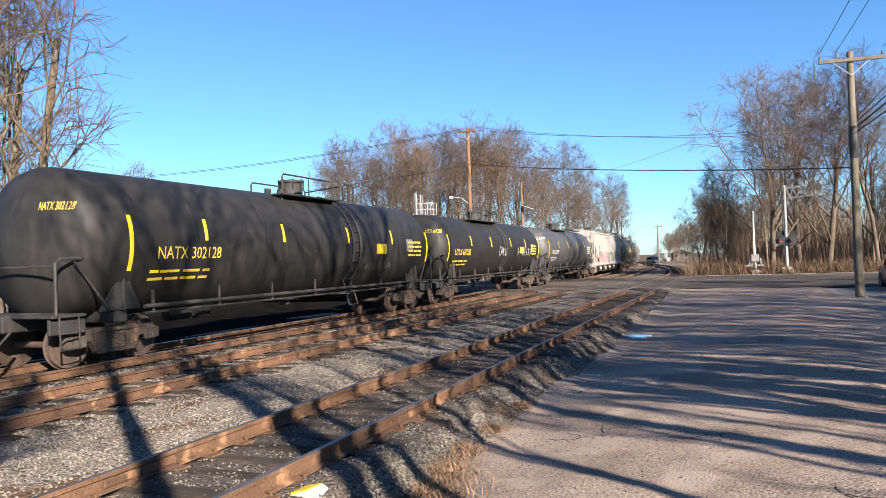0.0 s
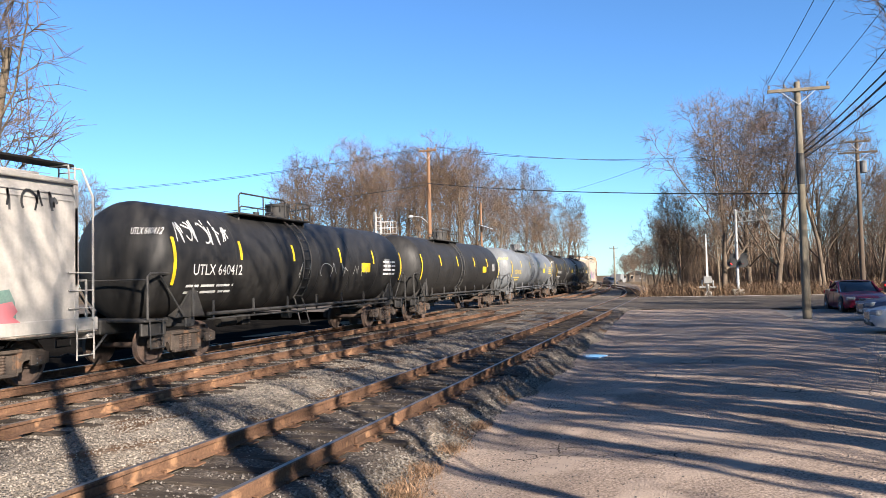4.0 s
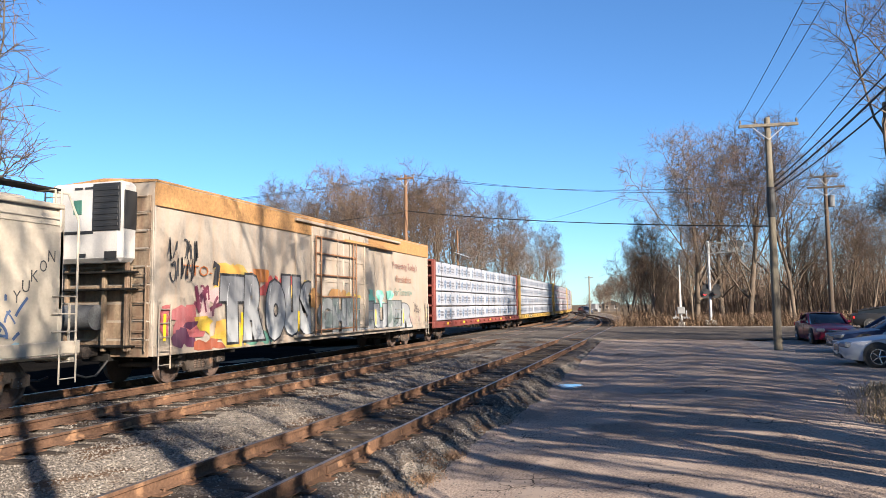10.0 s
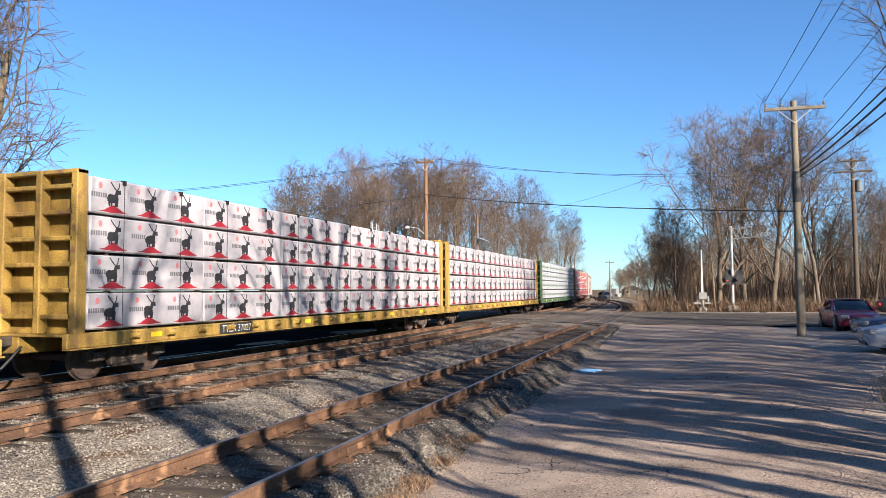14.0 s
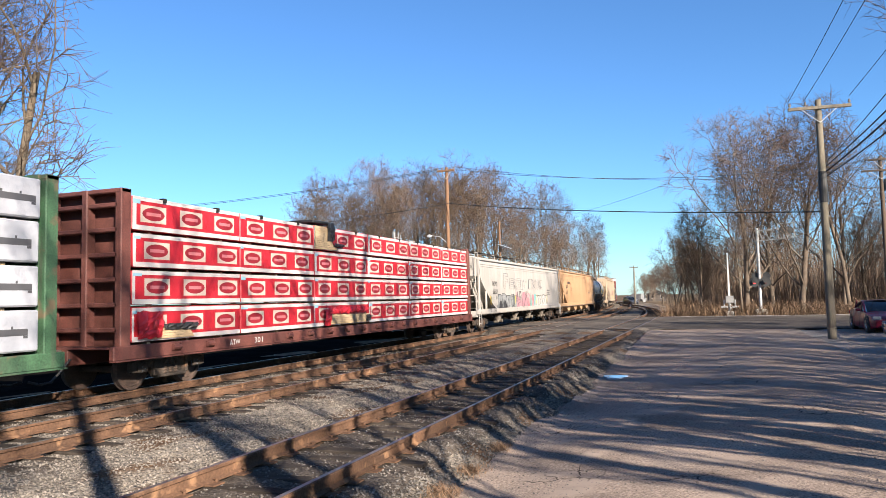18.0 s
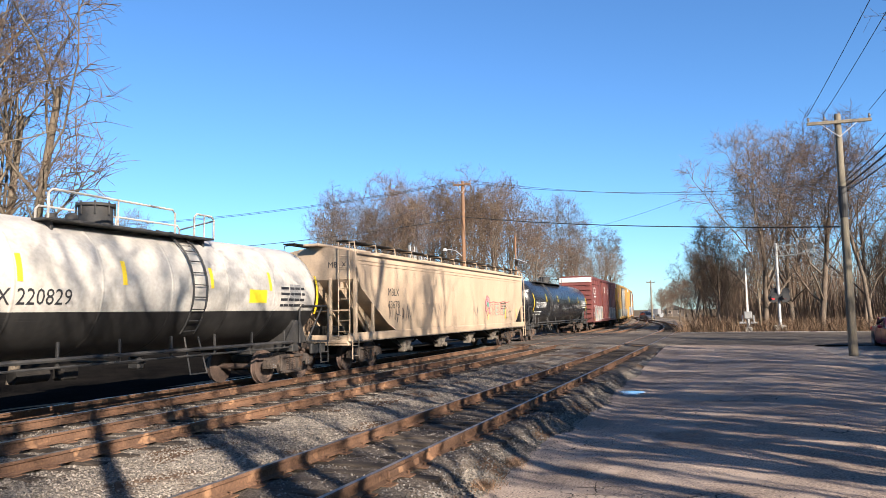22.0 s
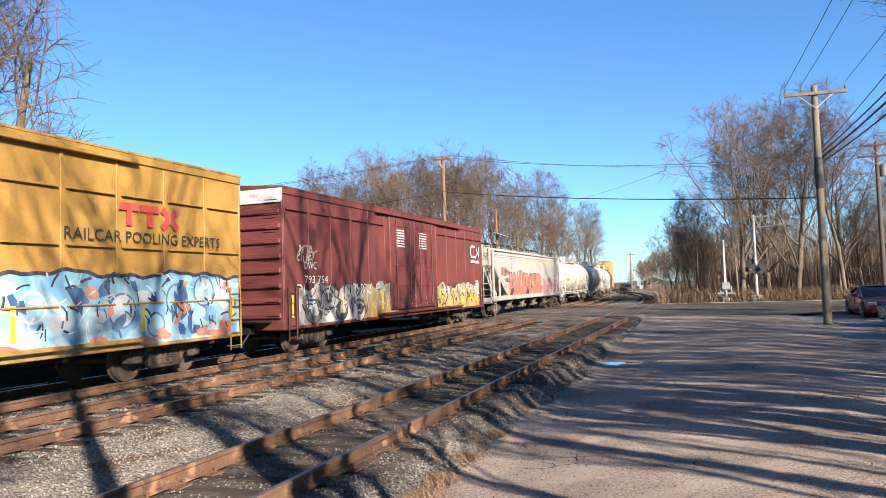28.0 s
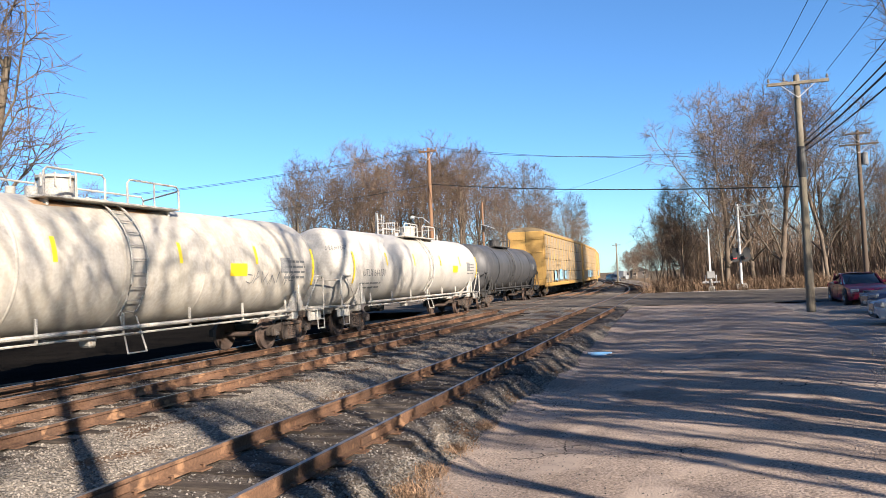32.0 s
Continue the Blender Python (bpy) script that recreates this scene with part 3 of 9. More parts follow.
def scatter_stones(name, n, xr, yr, size, zf, label, seed, keep=None, material=None):
    """Loose crushed stones lying on a surface, as one mesh."""
    rg = np.random.RandomState(seed)
    x, y = rg.uniform(*xr, n), yr[0] + (yr[1] - yr[0]) * rg.uniform(0, 1, n) ** 1.35
    if keep is not None:
        k = keep(x, y, rg)
        x, y = x[k], y[k]
    n = len(x)
    r = size * rg.uniform(0.45, 1.25, n)
    base = np.array([(1, 0, 0), (0, 1, 0), (-1, 0, 0), (0, -1, 0), (0, 0, 0.8), (0, 0, -0.8)], float)
    v = base[None] * (1 + rg.uniform(-0.45, 0.45, (n, 6, 3)))
    v += rg.uniform(-0.25, 0.25, (n, 6, 3))
    a = rg.uniform(0, 2 * math.pi, n)
    tl = rg.uniform(-0.7, 0.7, n)
    vx, vy, vz = v[..., 0] * r[:, None], v[..., 1] * r[:, None] * 0.8, v[..., 2] * r[:, None] * 0.75
    c, s_ = np.cos(tl)[:, None], np.sin(tl)[:, None]
    vx, vz = vx * c - vz * s_, vx * s_ + vz * c
    c, s_ = np.cos(a)[:, None], np.sin(a)[:, None]
    px, py = vx * c - vy * s_ + x[:, None], vx * s_ + vy * c + y[:, None]
    pz = vz + (zf(x, y) + r * 0.22)[:, None]
    verts = np.stack([px, py, pz], -1).reshape(-1, 3)
    tri = np.array([(0, 1, 4), (1, 2, 4), (2, 3, 4), (3, 0, 4), (1, 0, 5), (2, 1, 5), (3, 2, 5), (0, 3, 5)])
    faces = (tri[None] + 6 * np.arange(n)[:, None, None]).reshape(-1, 3)
    return tagged(new(name, big_mesh(name, verts, faces, material or M["stone"])), label, "stones", kind="stuff")


def clear_of_rails(x, y, rg):
    ok = np.ones(len(x), bool)
    for c in (SIDING, MIDDLE, MAIN):
        for off in (-0.7545, 0.7545):
            ok &= np.abs(x - c - off) > 0.1
    inner = np.zeros(len(x), bool)
    for c in (SIDING,):
        inner |= np.abs(x - c) < 1.25
    return ok & (~inner | (rg.uniform(0, 1, len(x)) < 0.30))


def pale(x, y, rg):
    return clear_of_rails(x, y, rg) & ((x < -5.6) | (rg.uniform(0, 1, len(x)) < 0.05))


scatter_stones("loose_ballast", 76000, (-15.0, -2.6), (3.2, 26), 0.023, bed_z, "loose pale grey crushed stones between the tracks", 7, pale)
scatter_stones("dirty_stones", 30000, (-5.5, -2.5), (3.2, 24), 0.021, lambda x, y: bed_z(x, y) + 0.012, "loose dark grey crushed stones beside the siding", 17, clear_of_rails, M["darkstone"])
scatter_stones("loose_gravel", 16000, (-3.1, 3.2), (3.5, 26), 0.012, lambda x, y: np.maximum(road_z(x, y), bed_z(x, y)), "fine gravel strewn over the asphalt", 8,
               lambda x, y, rg: rg.uniform(0, 1, len(x)) < 0.18 + np.clip((-0.6 - x) / 2.0, 0, 1), M["darkstone"])

# painted chocks lying by the siding
for x, y, turn, yel in ((-5.16, 4.40, 12, False), (-3.56, 5.42, -8, True)):
    ck = thing("wheel_chock", "white and yellow painted wheel chock by the siding rail" if yel else "white painted wheel chock by the siding rail", "wheel chock", pose(x, y, -0.29, 0, 0, turn))
    part("block", Soup().extrude([(-0.20, 0.0), (0.20, 0.0), (0.17, 0.10), (0.02, 0.17), (-0.16, 0.13)], -0.11, 0.11, "y"), M["white"], ck)
    if yel:
        part("stripe", Soup().extrude([(-0.205, 0.004), (-0.165, 0.135), (0.0, 0.176), (0.0, 0.168), (-0.15, 0.122), (-0.185, 0.004)], -0.113, 0.113, "y"), M["yellow"], ck, "yellow painted edge")

# ---- the freight train ----
# A car's own space: y along the car (towards the tail), x to the street, z = 0 at the rail tops.
WHEELS, TRAIN = [], []
WR = 0.457
HALF = 1.5
_w = Soup()
for sx in (-1, 1):
    c = sx * 0.7545
    _w.lathe([(c - 0.068, 0.10), (c - 0.068, WR + 0.02), (c - 0.045, WR + 0.02), (c - 0.036, WR), (c + 0.064, WR - 0.006), (c + 0.064, 0.385), (c + 0.02, 0.36),
              (c + 0.005, 0.20), (c + 0.03, 0.13), (c + 0.075, 0.12)] if sx > 0 else
             [(c - 0.075, 0.12), (c - 0.03, 0.13), (c - 0.005, 0.20), (c - 0.02, 0.36), (c - 0.064, 0.385), (c - 0.064, WR - 0.006), (c + 0.036, WR),
              (c + 0.045, WR + 0.02), (c + 0.068, WR + 0.02), (c + 0.068, 0.10)], "x", 36)
_w.lathe([(-1.0, 0.075), (1.0, 0.075)], "x", 12)
wheelset_me = _w.mesh("wheelset", M["wheel"], True)
_t = Soup()
for sx in (-1, 1):
    _t.lathe([(sx * 0.7545 - 0.03, WR + 0.003), (sx * 0.7545 + 0.066 * sx, WR - 0.002)], "x", 36)
_c = Soup().lathe([(1.0, 0.09), (1.11, 0.09), (1.13, 0.05)], "x", 12)
for k in range(3):
    _c.box(1.128, 0.05 * math.cos(2.09 * k), 0.05 * math.sin(2.09 * k), 0.03, 0.03, 0.03, 0.006)
cap_me = _c.mesh("bearing_cap", mat("bearing_blue", (0.172, 0.215, 0.267), (0.103, 0.112, 0.12), rough=0.5, bump=0.05), True)

_f = Soup()
for sx in (-1, 1):
    x = sx * 1.02
    arch = [(-1.17, 0.42), (-1.17, 0.62), (-0.98, 0.70), (-0.55, 0.76), (0.55, 0.76), (0.98, 0.70), (1.17, 0.62), (1.17, 0.42), (1.05, 0.40), (0.86, 0.52),
            (0.62, 0.50), (0.46, 0.24), (-0.46, 0.24), (-0.62, 0.50), (-0.86, 0.52), (-1.05, 0.40)]
    _f.extrude(arch, x - 0.07, x + 0.07, "x")
    for sy in (-1, 1):
        _f.box(x + sx * 0.085, sy * 0.889, 0.50, 0.06, 0.30, 0.20, 0.03)
        _f.box(x + sx * 0.08, sy * 0.50, 0.50, 0.07, 0.10, 0.42, 0.02)
    _f.box(x + sx * 0.09, 0, 0.70, 0.08, 1.1, 0.08, 0.02)
    _f.box(x + sx * 0.09, 0, 0.27, 0.10, 0.9, 0.07, 0.02)
_f.box(0, 0, 0.60, 2.1, 0.36, 0.22, 0.03)
_f.lathe([(0.68, 0.2), (0.80, 0.2)], "z", 16)
truck_me = _f.mesh("truck", M["steel"])
spring_me = Soup().lathe([(0.31 + i * 0.028, 0.072 if i % 2 else 0.055) for i in range(13)], "z", 10).mesh("spring", M["spring"], True)
_b = Soup()
for sy in (-1, 1):
    _b.box(0, sy * 0.42, 0.42, 1.9, 0.09, 0.16, 0.02)
    for sx in (-1, 1):
        _b.box(sx * 0.75, sy * 0.40, 0.44, 0.12, 0.09, 0.3, 0.02)
brake_me = _b.mesh("brake_beam", M["under"])


def add_truck(car, y):
    tr = part("truck", truck_me, None, car)
    tr.matrix_basis = pose(0, y, 0)
    for sx in (-1.06, 1.06):
        for k in (-0.17, 0, 0.17):
            part("spring", spring_me, None, tr).matrix_basis = pose(sx, k, 0)
    part("brake_beam", brake_me, None, tr)
    for sy in (-0.889, 0.889):
        w = part("wheelset", wheelset_me, None, tr)
        w.matrix_basis = pose(0, sy, WR)
        for turn in (0, 180):
            part("bearing_cap", cap_me, None, tr).matrix_basis = pose(0, sy, WR + 0.02, 0, 0, turn)
        WHEELS.append((w, sy))


_k = Soup().box(0, 0, 0.88, 0.16, 0.75, 0.2, 0.03).box(0.02, -0.42, 0.88, 0.30, 0.24, 0.28, 0.05).box(-0.10, -0.56, 0.88, 0.10, 0.14, 0.26, 0.04)
coupler_me = _k.mesh("coupler", M["steel"])
_h = Soup().tube([(0.35, 0.1, 0.78), (0.36, -0.15, 0.55), (0.34, -0.35, 0.36), (0.25, -0.55, 0.33), (0.1, -0.68, 0.40)], 0.028, 6)
hose_me = _h.mesh("air_hose", M["black"], True)


def ends(car, half):
    """Couplers and air hoses at both ends of the frame."""
    for sgn in (-1, 1):
        for nm, me in (("coupler", coupler_me), ("air_hose", hose_me)):
            o = part(nm, me, None, car)
            o.matrix_basis = pose(0, sgn * (half + 0.12), 0, 0, 0, 0 if sgn < 0 else 180)


def flat_side(half):
    return lambda v, off: half + off


def tank_side(r, zc):
    return lambda v, off: math.sqrt(max(0.01, r * r - (v - zc) ** 2)) + off



def write(car, text, u, v, h, material, surf, width=None, label=""):
    """Writing on the street side: left end at u along the car, foot at v, letters h high."""
    vs, fs, w = glyphs(text)
    width = width or w * h
    s = Soup()
    s.v = [(surf(v + q * h, 0.012), u + p * width, v + q * h) for p, q in vs]
    s.f = list(fs)
    return part("lettering", s, material, car, label or "painted lettering " + text)


def bars(car, rows, u, v, w, h, gap, material, surf, seed=1, name="small_print"):
    """Print too small to read, as plain bars."""
    rg = random.Random(seed)
    s = Soup()
    for i in range(rows):
        z, x = v - i * (h + gap), u
        while x < u + w - 0.05:
            k = min(rg.uniform(0.12, 0.4) * w, u + w - x)
            quad(s, x, z, x + k * 0.85, z + h, surf, 0.010)
            x += k
    part(name, s, material, car)


def quad(s, u0, v0, u1, v1, surf, off=0.008, n=1):
    for i in range(n):
        a, b = v0 + (v1 - v0) * i / n, v0 + (v1 - v0) * (i + 1) / n
        s.add([(surf(a, off), u0, a), (surf(a, off), u1, a), (surf(b, off), u1, b), (surf(b, off), u0, b)], [(0, 1, 2, 3)])


def stroke(s, pts, w, surf, off):
    """A painted line of width w through points (u, v)."""
    L, R = [], []
    for i, (u, v) in enumerate(pts):
        a, b = pts[max(0, i - 1)], pts[min(len(pts) - 1, i + 1)]
        d = math.hypot(b[0] - a[0], b[1] - a[1]) or 1
        nx, ny = -(b[1] - a[1]) / d * w / 2, (b[0] - a[0]) / d * w / 2
        L.append((surf(v + ny, off), u + nx, v + ny))
        R.append((surf(v - ny, off), u - nx, v - ny))
    o = len(s.v)
    s.v += L + R
    n = len(pts)
    s.f += [(o + i, o + n + i, o + n + i + 1, o + i + 1) for i in range(n - 1)]


def blob(cx, cy, rx, ry, rg, n=18, rough=0.16):
    """A rounded, uneven outline, like one fat sprayed letter."""
    ph = [rg.uniform(0, 6.28) for _ in range(4)]
    out = []
    for i in range(n):
        t = 2 * math.pi * i / n
        k = 1 + rough * math.sin(2 * t + ph[0]) + rough * 0.8 * math.sin(3 * t + ph[1]) + rough * 0.5 * math.sin(5 * t + ph[2])
        sq = 1 / max(abs(math.cos(t)), abs(math.sin(t))) ** 0.55
        out.append((cx + rx * k * sq * math.cos(t), cy + ry * k * sq * math.sin(t)))
    return out


def fan(s, pts, surf, off):
    """A filled outline laid on the side, in rings so that it follows a curved side."""
    n = len(pts)
    cx, cy = sum(p[0] for p in pts) / n, sum(p[1] for p in pts) / n
    o = len(s.v)
    s.v.append((surf(cy, off), cx, cy))
    for k in (0.34, 0.67, 1.0):
        s.v += [(surf(cy + (q - cy) * k, off), cx + (p - cx) * k, cy + (q - cy) * k) for p, q in pts]
    for i in range(n):
        j = (i + 1) % n
        s.f.append((o, o + 1 + i, o + 1 + j))
        for k in range(2):
            a = o + 1 + k * n
            s.f.append((a + i, a + n + i, a + n + j, a + j))


PAINT = {}


def paint(c):
    if c not in PAINT:
        PAINT[c] = mat("spray_paint", c, tuple(v * 0.8 for v in c), s=2.5, fine=30, rough=0.6, bump=0.03, speck=0.12, streak=tuple(0.5 * v + 0.18 for v in c), amount=0.35)
    return PAINT[c]


def sprayed(name, foot, top, mid=None, z0=1.0, z1=2.4):
    """Spray paint fading from one colour at the foot to another at the top, clouded and scuffed."""
    m = mat(name, top, tuple(v * 0.86 for v in top), s=2.0, fine=24, rough=0.65, bump=0.03, speck=0.10, streak=tuple(0.6 * v + 0.12 for v in top), amount=0.4)
    n, l = m.node_tree.nodes, m.node_tree.links
    p = n["Principled BSDF"]
    src = p.inputs["Base Color"].links[0].from_socket
    tc = n.new("ShaderNodeTexCoord")
    sep = n.new("ShaderNodeSeparateXYZ")
    l.new(tc.outputs["Object"], sep.inputs[0])
    nz = n.new("ShaderNodeTexNoise")
    nz.inputs["Scale"].default_value, nz.inputs["Detail"].default_value = 1.1, 5.0
    l.new(tc.outputs["Object"], nz.inputs["Vector"])
    ad = n.new("ShaderNodeMath")
    ad.operation = "MULTIPLY_ADD"
    ad.inputs[1].default_value, ad.inputs[2].default_value = 1.6, -0.8
    l.new(nz.outputs["Fac"], ad.inputs[0])
    sm = n.new("ShaderNodeMath")
    l.new(sep.outputs["Z"], sm.inputs[0])
    l.new(ad.outputs[0], sm.inputs[1])
    mr = n.new("ShaderNodeMapRange")
    mr.inputs["From Min"].default_value, mr.inputs["From Max"].default_value = z0, z1
    l.new(sm.outputs[0], mr.inputs["Value"])
    mx = n.new("ShaderNodeMix")
    mx.data_type = "RGBA"
    l.new(mr.outputs[0], mx.inputs[0])
    mx.inputs[6].default_value = (*foot, 1)
    l.new(src, mx.inputs[7])
    out = mx.outputs[2]
    if mid:
        n2 = n.new("ShaderNodeTexNoise")
        n2.inputs["Scale"].default_value, n2.inputs["Detail"].default_value = 1.9, 3.0
        l.new(tc.outputs["Object"], n2.inputs["Vector"])
        m2 = n.new("ShaderNodeMapRange")
        m2.inputs["From Min"].default_value, m2.inputs["From Max"].default_value = 0.5, 0.58
        l.new(n2.outputs["Fac"], m2.inputs["Value"])
        mx2 = n.new("ShaderNodeMix")
        mx2.data_type = "RGBA"
        l.new(m2.outputs[0], mx2.inputs[0])
        l.new(out, mx2.inputs[6])
        mx2.inputs[7].default_value = (*mid, 1)
        out = mx2.outputs[2]
    l.new(out, p.inputs["Base Color"])
    return m


def bubble(car, word, u0, u1, v0, v1, fills, outline, surf, seed=1, swell=0.10, line=0.045, base=0.006, wobble=0.06, shine=None, names="graffiti"):
    """A sprayed word in swollen letters: every letter a dark outline under a coloured fill, overlapping its neighbour."""
    rg = random.Random(seed)
    w = (u1 - u0) / len(word)
    for i, ch in enumerate(word):
        if ch == " ":
            continue
        big, fb = fat_glyph(ch, swell + line)
        x0, x1 = min(p[0] for p in big), max(p[0] for p in big)
        y0, y1 = min(p[1] for p in big), max(p[1] for p in big)
        sx, sy = w * 1.16 / (x1 - x0), (v1 - v0) * rg.uniform(0.92, 1.04) / (y1 - y0)
        sk, dz, bow = rg.uniform(-1, 1) * wobble * w, rg.uniform(-0.5, 0.5) * wobble * (v1 - v0), rg.uniform(-1, 1) * wobble

        def lay(verts, faces, off):
            s = Soup()
            for p, q, _ in verts:
                a, b = (p - x0) * sx, (q - y0) * sy
                f = b / (v1 - v0)
                uu = u0 + i * w - 0.08 * w + a + sk * f + bow * w * math.sin(3 * f)
                vv = max(v0 + b + dz * (1 - 0.6 * f) + 0.05 * wobble * math.sin(a * 5), 0.83)
                s.v.append((surf(vv, off), uu, vv))
            s.f = list(faces)
            return s
        lift = base + 0.0011 * (i % 3)
        part(names + "_outline", lay(big, fb, lift), outline if not isinstance(outline, tuple) else paint(outline), car)
        small, fs = fat_glyph(ch, swell)
        f_ = fills[i % len(fills)]
        part(names + "_letter", lay(small, fs, lift + 0.0006), f_ if not isinstance(f_, tuple) else paint(f_), car)
        if shine:
            s = Soup()
            x = u0 + (i + 0.22) * w
            stroke(s, [(x, v0 + 0.55 * (v1 - v0)), (x + 0.02, v0 + 0.72 * (v1 - v0)), (x + 0.08 * w, v0 + 0.86 * (v1 - v0))], 0.035, surf, base + 0.0055)
            part(names + "_shine", s, paint(shine), car)


def shards(car, u0, u1, v0, v1, c, n, surf, seed, size=(0.5, 0.35), off=0.0050, tilt=0.5):
    """Broken patches of one colour, as in a tangled piece."""
    rg = random.Random(seed)
    s = Soup()
    for k in range(n):
        u, v = rg.uniform(u0, u1), rg.uniform(v0, v1)
        a, b = size[0] * rg.uniform(0.4, 1.1), size[1] * rg.uniform(0.4, 1.1)
        t = rg.uniform(-tilt, tilt)
        pts = []
        for q in range(7):
            an = 2 * math.pi * q / 7 + rg.uniform(-0.3, 0.3)
            r = rg.uniform(0.55, 1.2)
            x, y = a * r * math.cos(an), b * r * math.sin(an)
            pts.append((u + x + t * y, min(max(v + y + 0.3 * t * x, v0 - 0.05), v1 + 0.08)))
        fan(s, pts, surf, off + 0.00003 * k)
    part("graffiti_patch", s, c if not isinstance(c, tuple) else paint(c), car, kind="stuff")


def scratches(car, u0, u1, v0, v1, c, n, surf, seed, w=0.03, length=0.6, lean=0.3, off=0.0125):
    """Short quick lines, straight or bent."""
    rg = random.Random(seed)
    s = Soup()
    for k in range(n):
        u, v = rg.uniform(u0, u1), rg.uniform(v0, v1)
        an = math.pi / 2 + rg.gauss(0, lean)
        L, bend = length * rg.uniform(0.35, 1.0), rg.uniform(-1.2, 1.2)
        pts, x, y = [], u, v
        for q in range(6):
            pts.append((x, min(max(y, v0 - 0.05), v1 + 0.06)))
            x, y, an = x + L / 5 * math.cos(an), y + L / 5 * math.sin(an), an + bend / 5
        stroke(s, pts, w * rg.uniform(0.6, 1.3), surf, off + 0.00004 * k)
    part("graffiti_line", s, c if not isinstance(c, tuple) else paint(c), car, kind="stuff")


def field(car, u0, u1, v0, top, material, surf, edge=None, off=0.003, step=0.12, line=0.05):
    """A sprayed ground with an uneven upper edge, and a line along that edge."""
    us = np.arange(u0, u1 + step / 2, step)
    s = Soup()
    for u in us:
        s.v += [(surf(v0, off), u, v0), (surf(top(u), off), u, top(u))]
    s.f = [(2 * k, 2 * k + 2, 2 * k + 3, 2 * k + 1) for k in range(len(us) - 1)]
    part("graffiti_ground", s, material if not isinstance(material, tuple) else paint(material), car)
    if edge:
        s = Soup()
        stroke(s, [(u, top(u)) for u in us], line, surf, off + 0.0075)
        part("graffiti_edge", s, paint(edge), car)


def disc(car, u, v, r, c, surf, off=0.008, squash=1.0, rim=None):
    s = Soup()
    fan(s, [(u + r * math.cos(q), v + r * squash * math.sin(q)) for q in np.linspace(0, 2 * math.pi, 21)[:-1]], surf, off)
    part("graffiti_disc", s, paint(c), car)
    if rim:
        s = Soup()
        stroke(s, [(u + r * math.cos(q), v + r * squash * math.sin(q)) for q in np.linspace(0, 2 * math.pi, 22)], 0.05, surf, off + 0.002)
        part("graffiti_line", s, paint(rim), car)


def tag_scrawl(car, u0, u1, v0, v1, c, surf, seed, w=0.03, loops=5):
    """A quick sprayed scrawl, no letters to be read."""
    rg = random.Random(seed)
    s = Soup()
    hv = v1 - v0
    for i in range(loops):
        a, b = u0 + (u1 - u0) * i / loops, u0 + (u1 - u0) * (i + 1.15) / loops
        cx, cy, rx, ry = (a + b) / 2, (v0 + v1) / 2 + rg.uniform(-0.1, 0.1) * hv, (b - a) * 0.5, hv * rg.uniform(0.3, 0.5)
        kind = rg.random()
        if kind < 0.3:
            p0, turn = rg.uniform(0, 6.28), rg.choice((3.2, 4.4, -3.8, 5.2))
            stroke(s, [(cx + rx * math.cos(p0 + turn * q) + 0.2 * rx * math.sin(7 * q + i), cy + ry * math.sin(p0 + turn * q * 1.1)) for q in np.linspace(0, 1, 12)], w, surf, 0.0135)
        else:
            pts = [(a + (b - a) * rg.uniform(0.0, 0.3), v0 + hv * rg.uniform(0, 0.2))]
            for q in range(rg.choice((2, 3, 3, 4))):
                pts.append((a + (b - a) * rg.uniform(0.05 + 0.15 * q, 0.6 + 0.12 * q), v0 + hv * (rg.uniform(0.7, 1.05) if q % 2 == 0 else rg.uniform(-0.05, 0.45))))
            for (p, q), (m, n) in zip(pts, pts[1:]):
                stroke(s, [(p, q), ((p + m) / 2 + rg.uniform(-0.02, 0.02), (q + n) / 2 + rg.uniform(-0.02, 0.02)), (m, n)], w * rg.uniform(0.8, 1.15), surf, 0.0135)
        if rg.random() < 0.35:
            stroke(s, [(cx - rx * 0.7, cy + rg.uniform(-0.2, 0.3) * hv), (cx + rx * rg.uniform(0.2, 0.9), cy + rg.uniform(-0.1, 0.3) * hv)], w, surf, 0.0145)
    part("graffiti_tag", s, paint(c), car, kind="stuff")


def ladder(car, u, x, z0, z1, material, w=0.42, step=0.33, name="ladder"):
    s = Soup()
    for q in (-w / 2, w / 2):
        s.tube([(x, u + q, z0), (x, u + q, z1)], 0.018, 6)
    z = z0 + 0.1
    while z < z1:
        s.tube([(x, u - w / 2, z), (x, u + w / 2, z)], 0.012, 5)
        z += step
    return part(name, s, material, car)


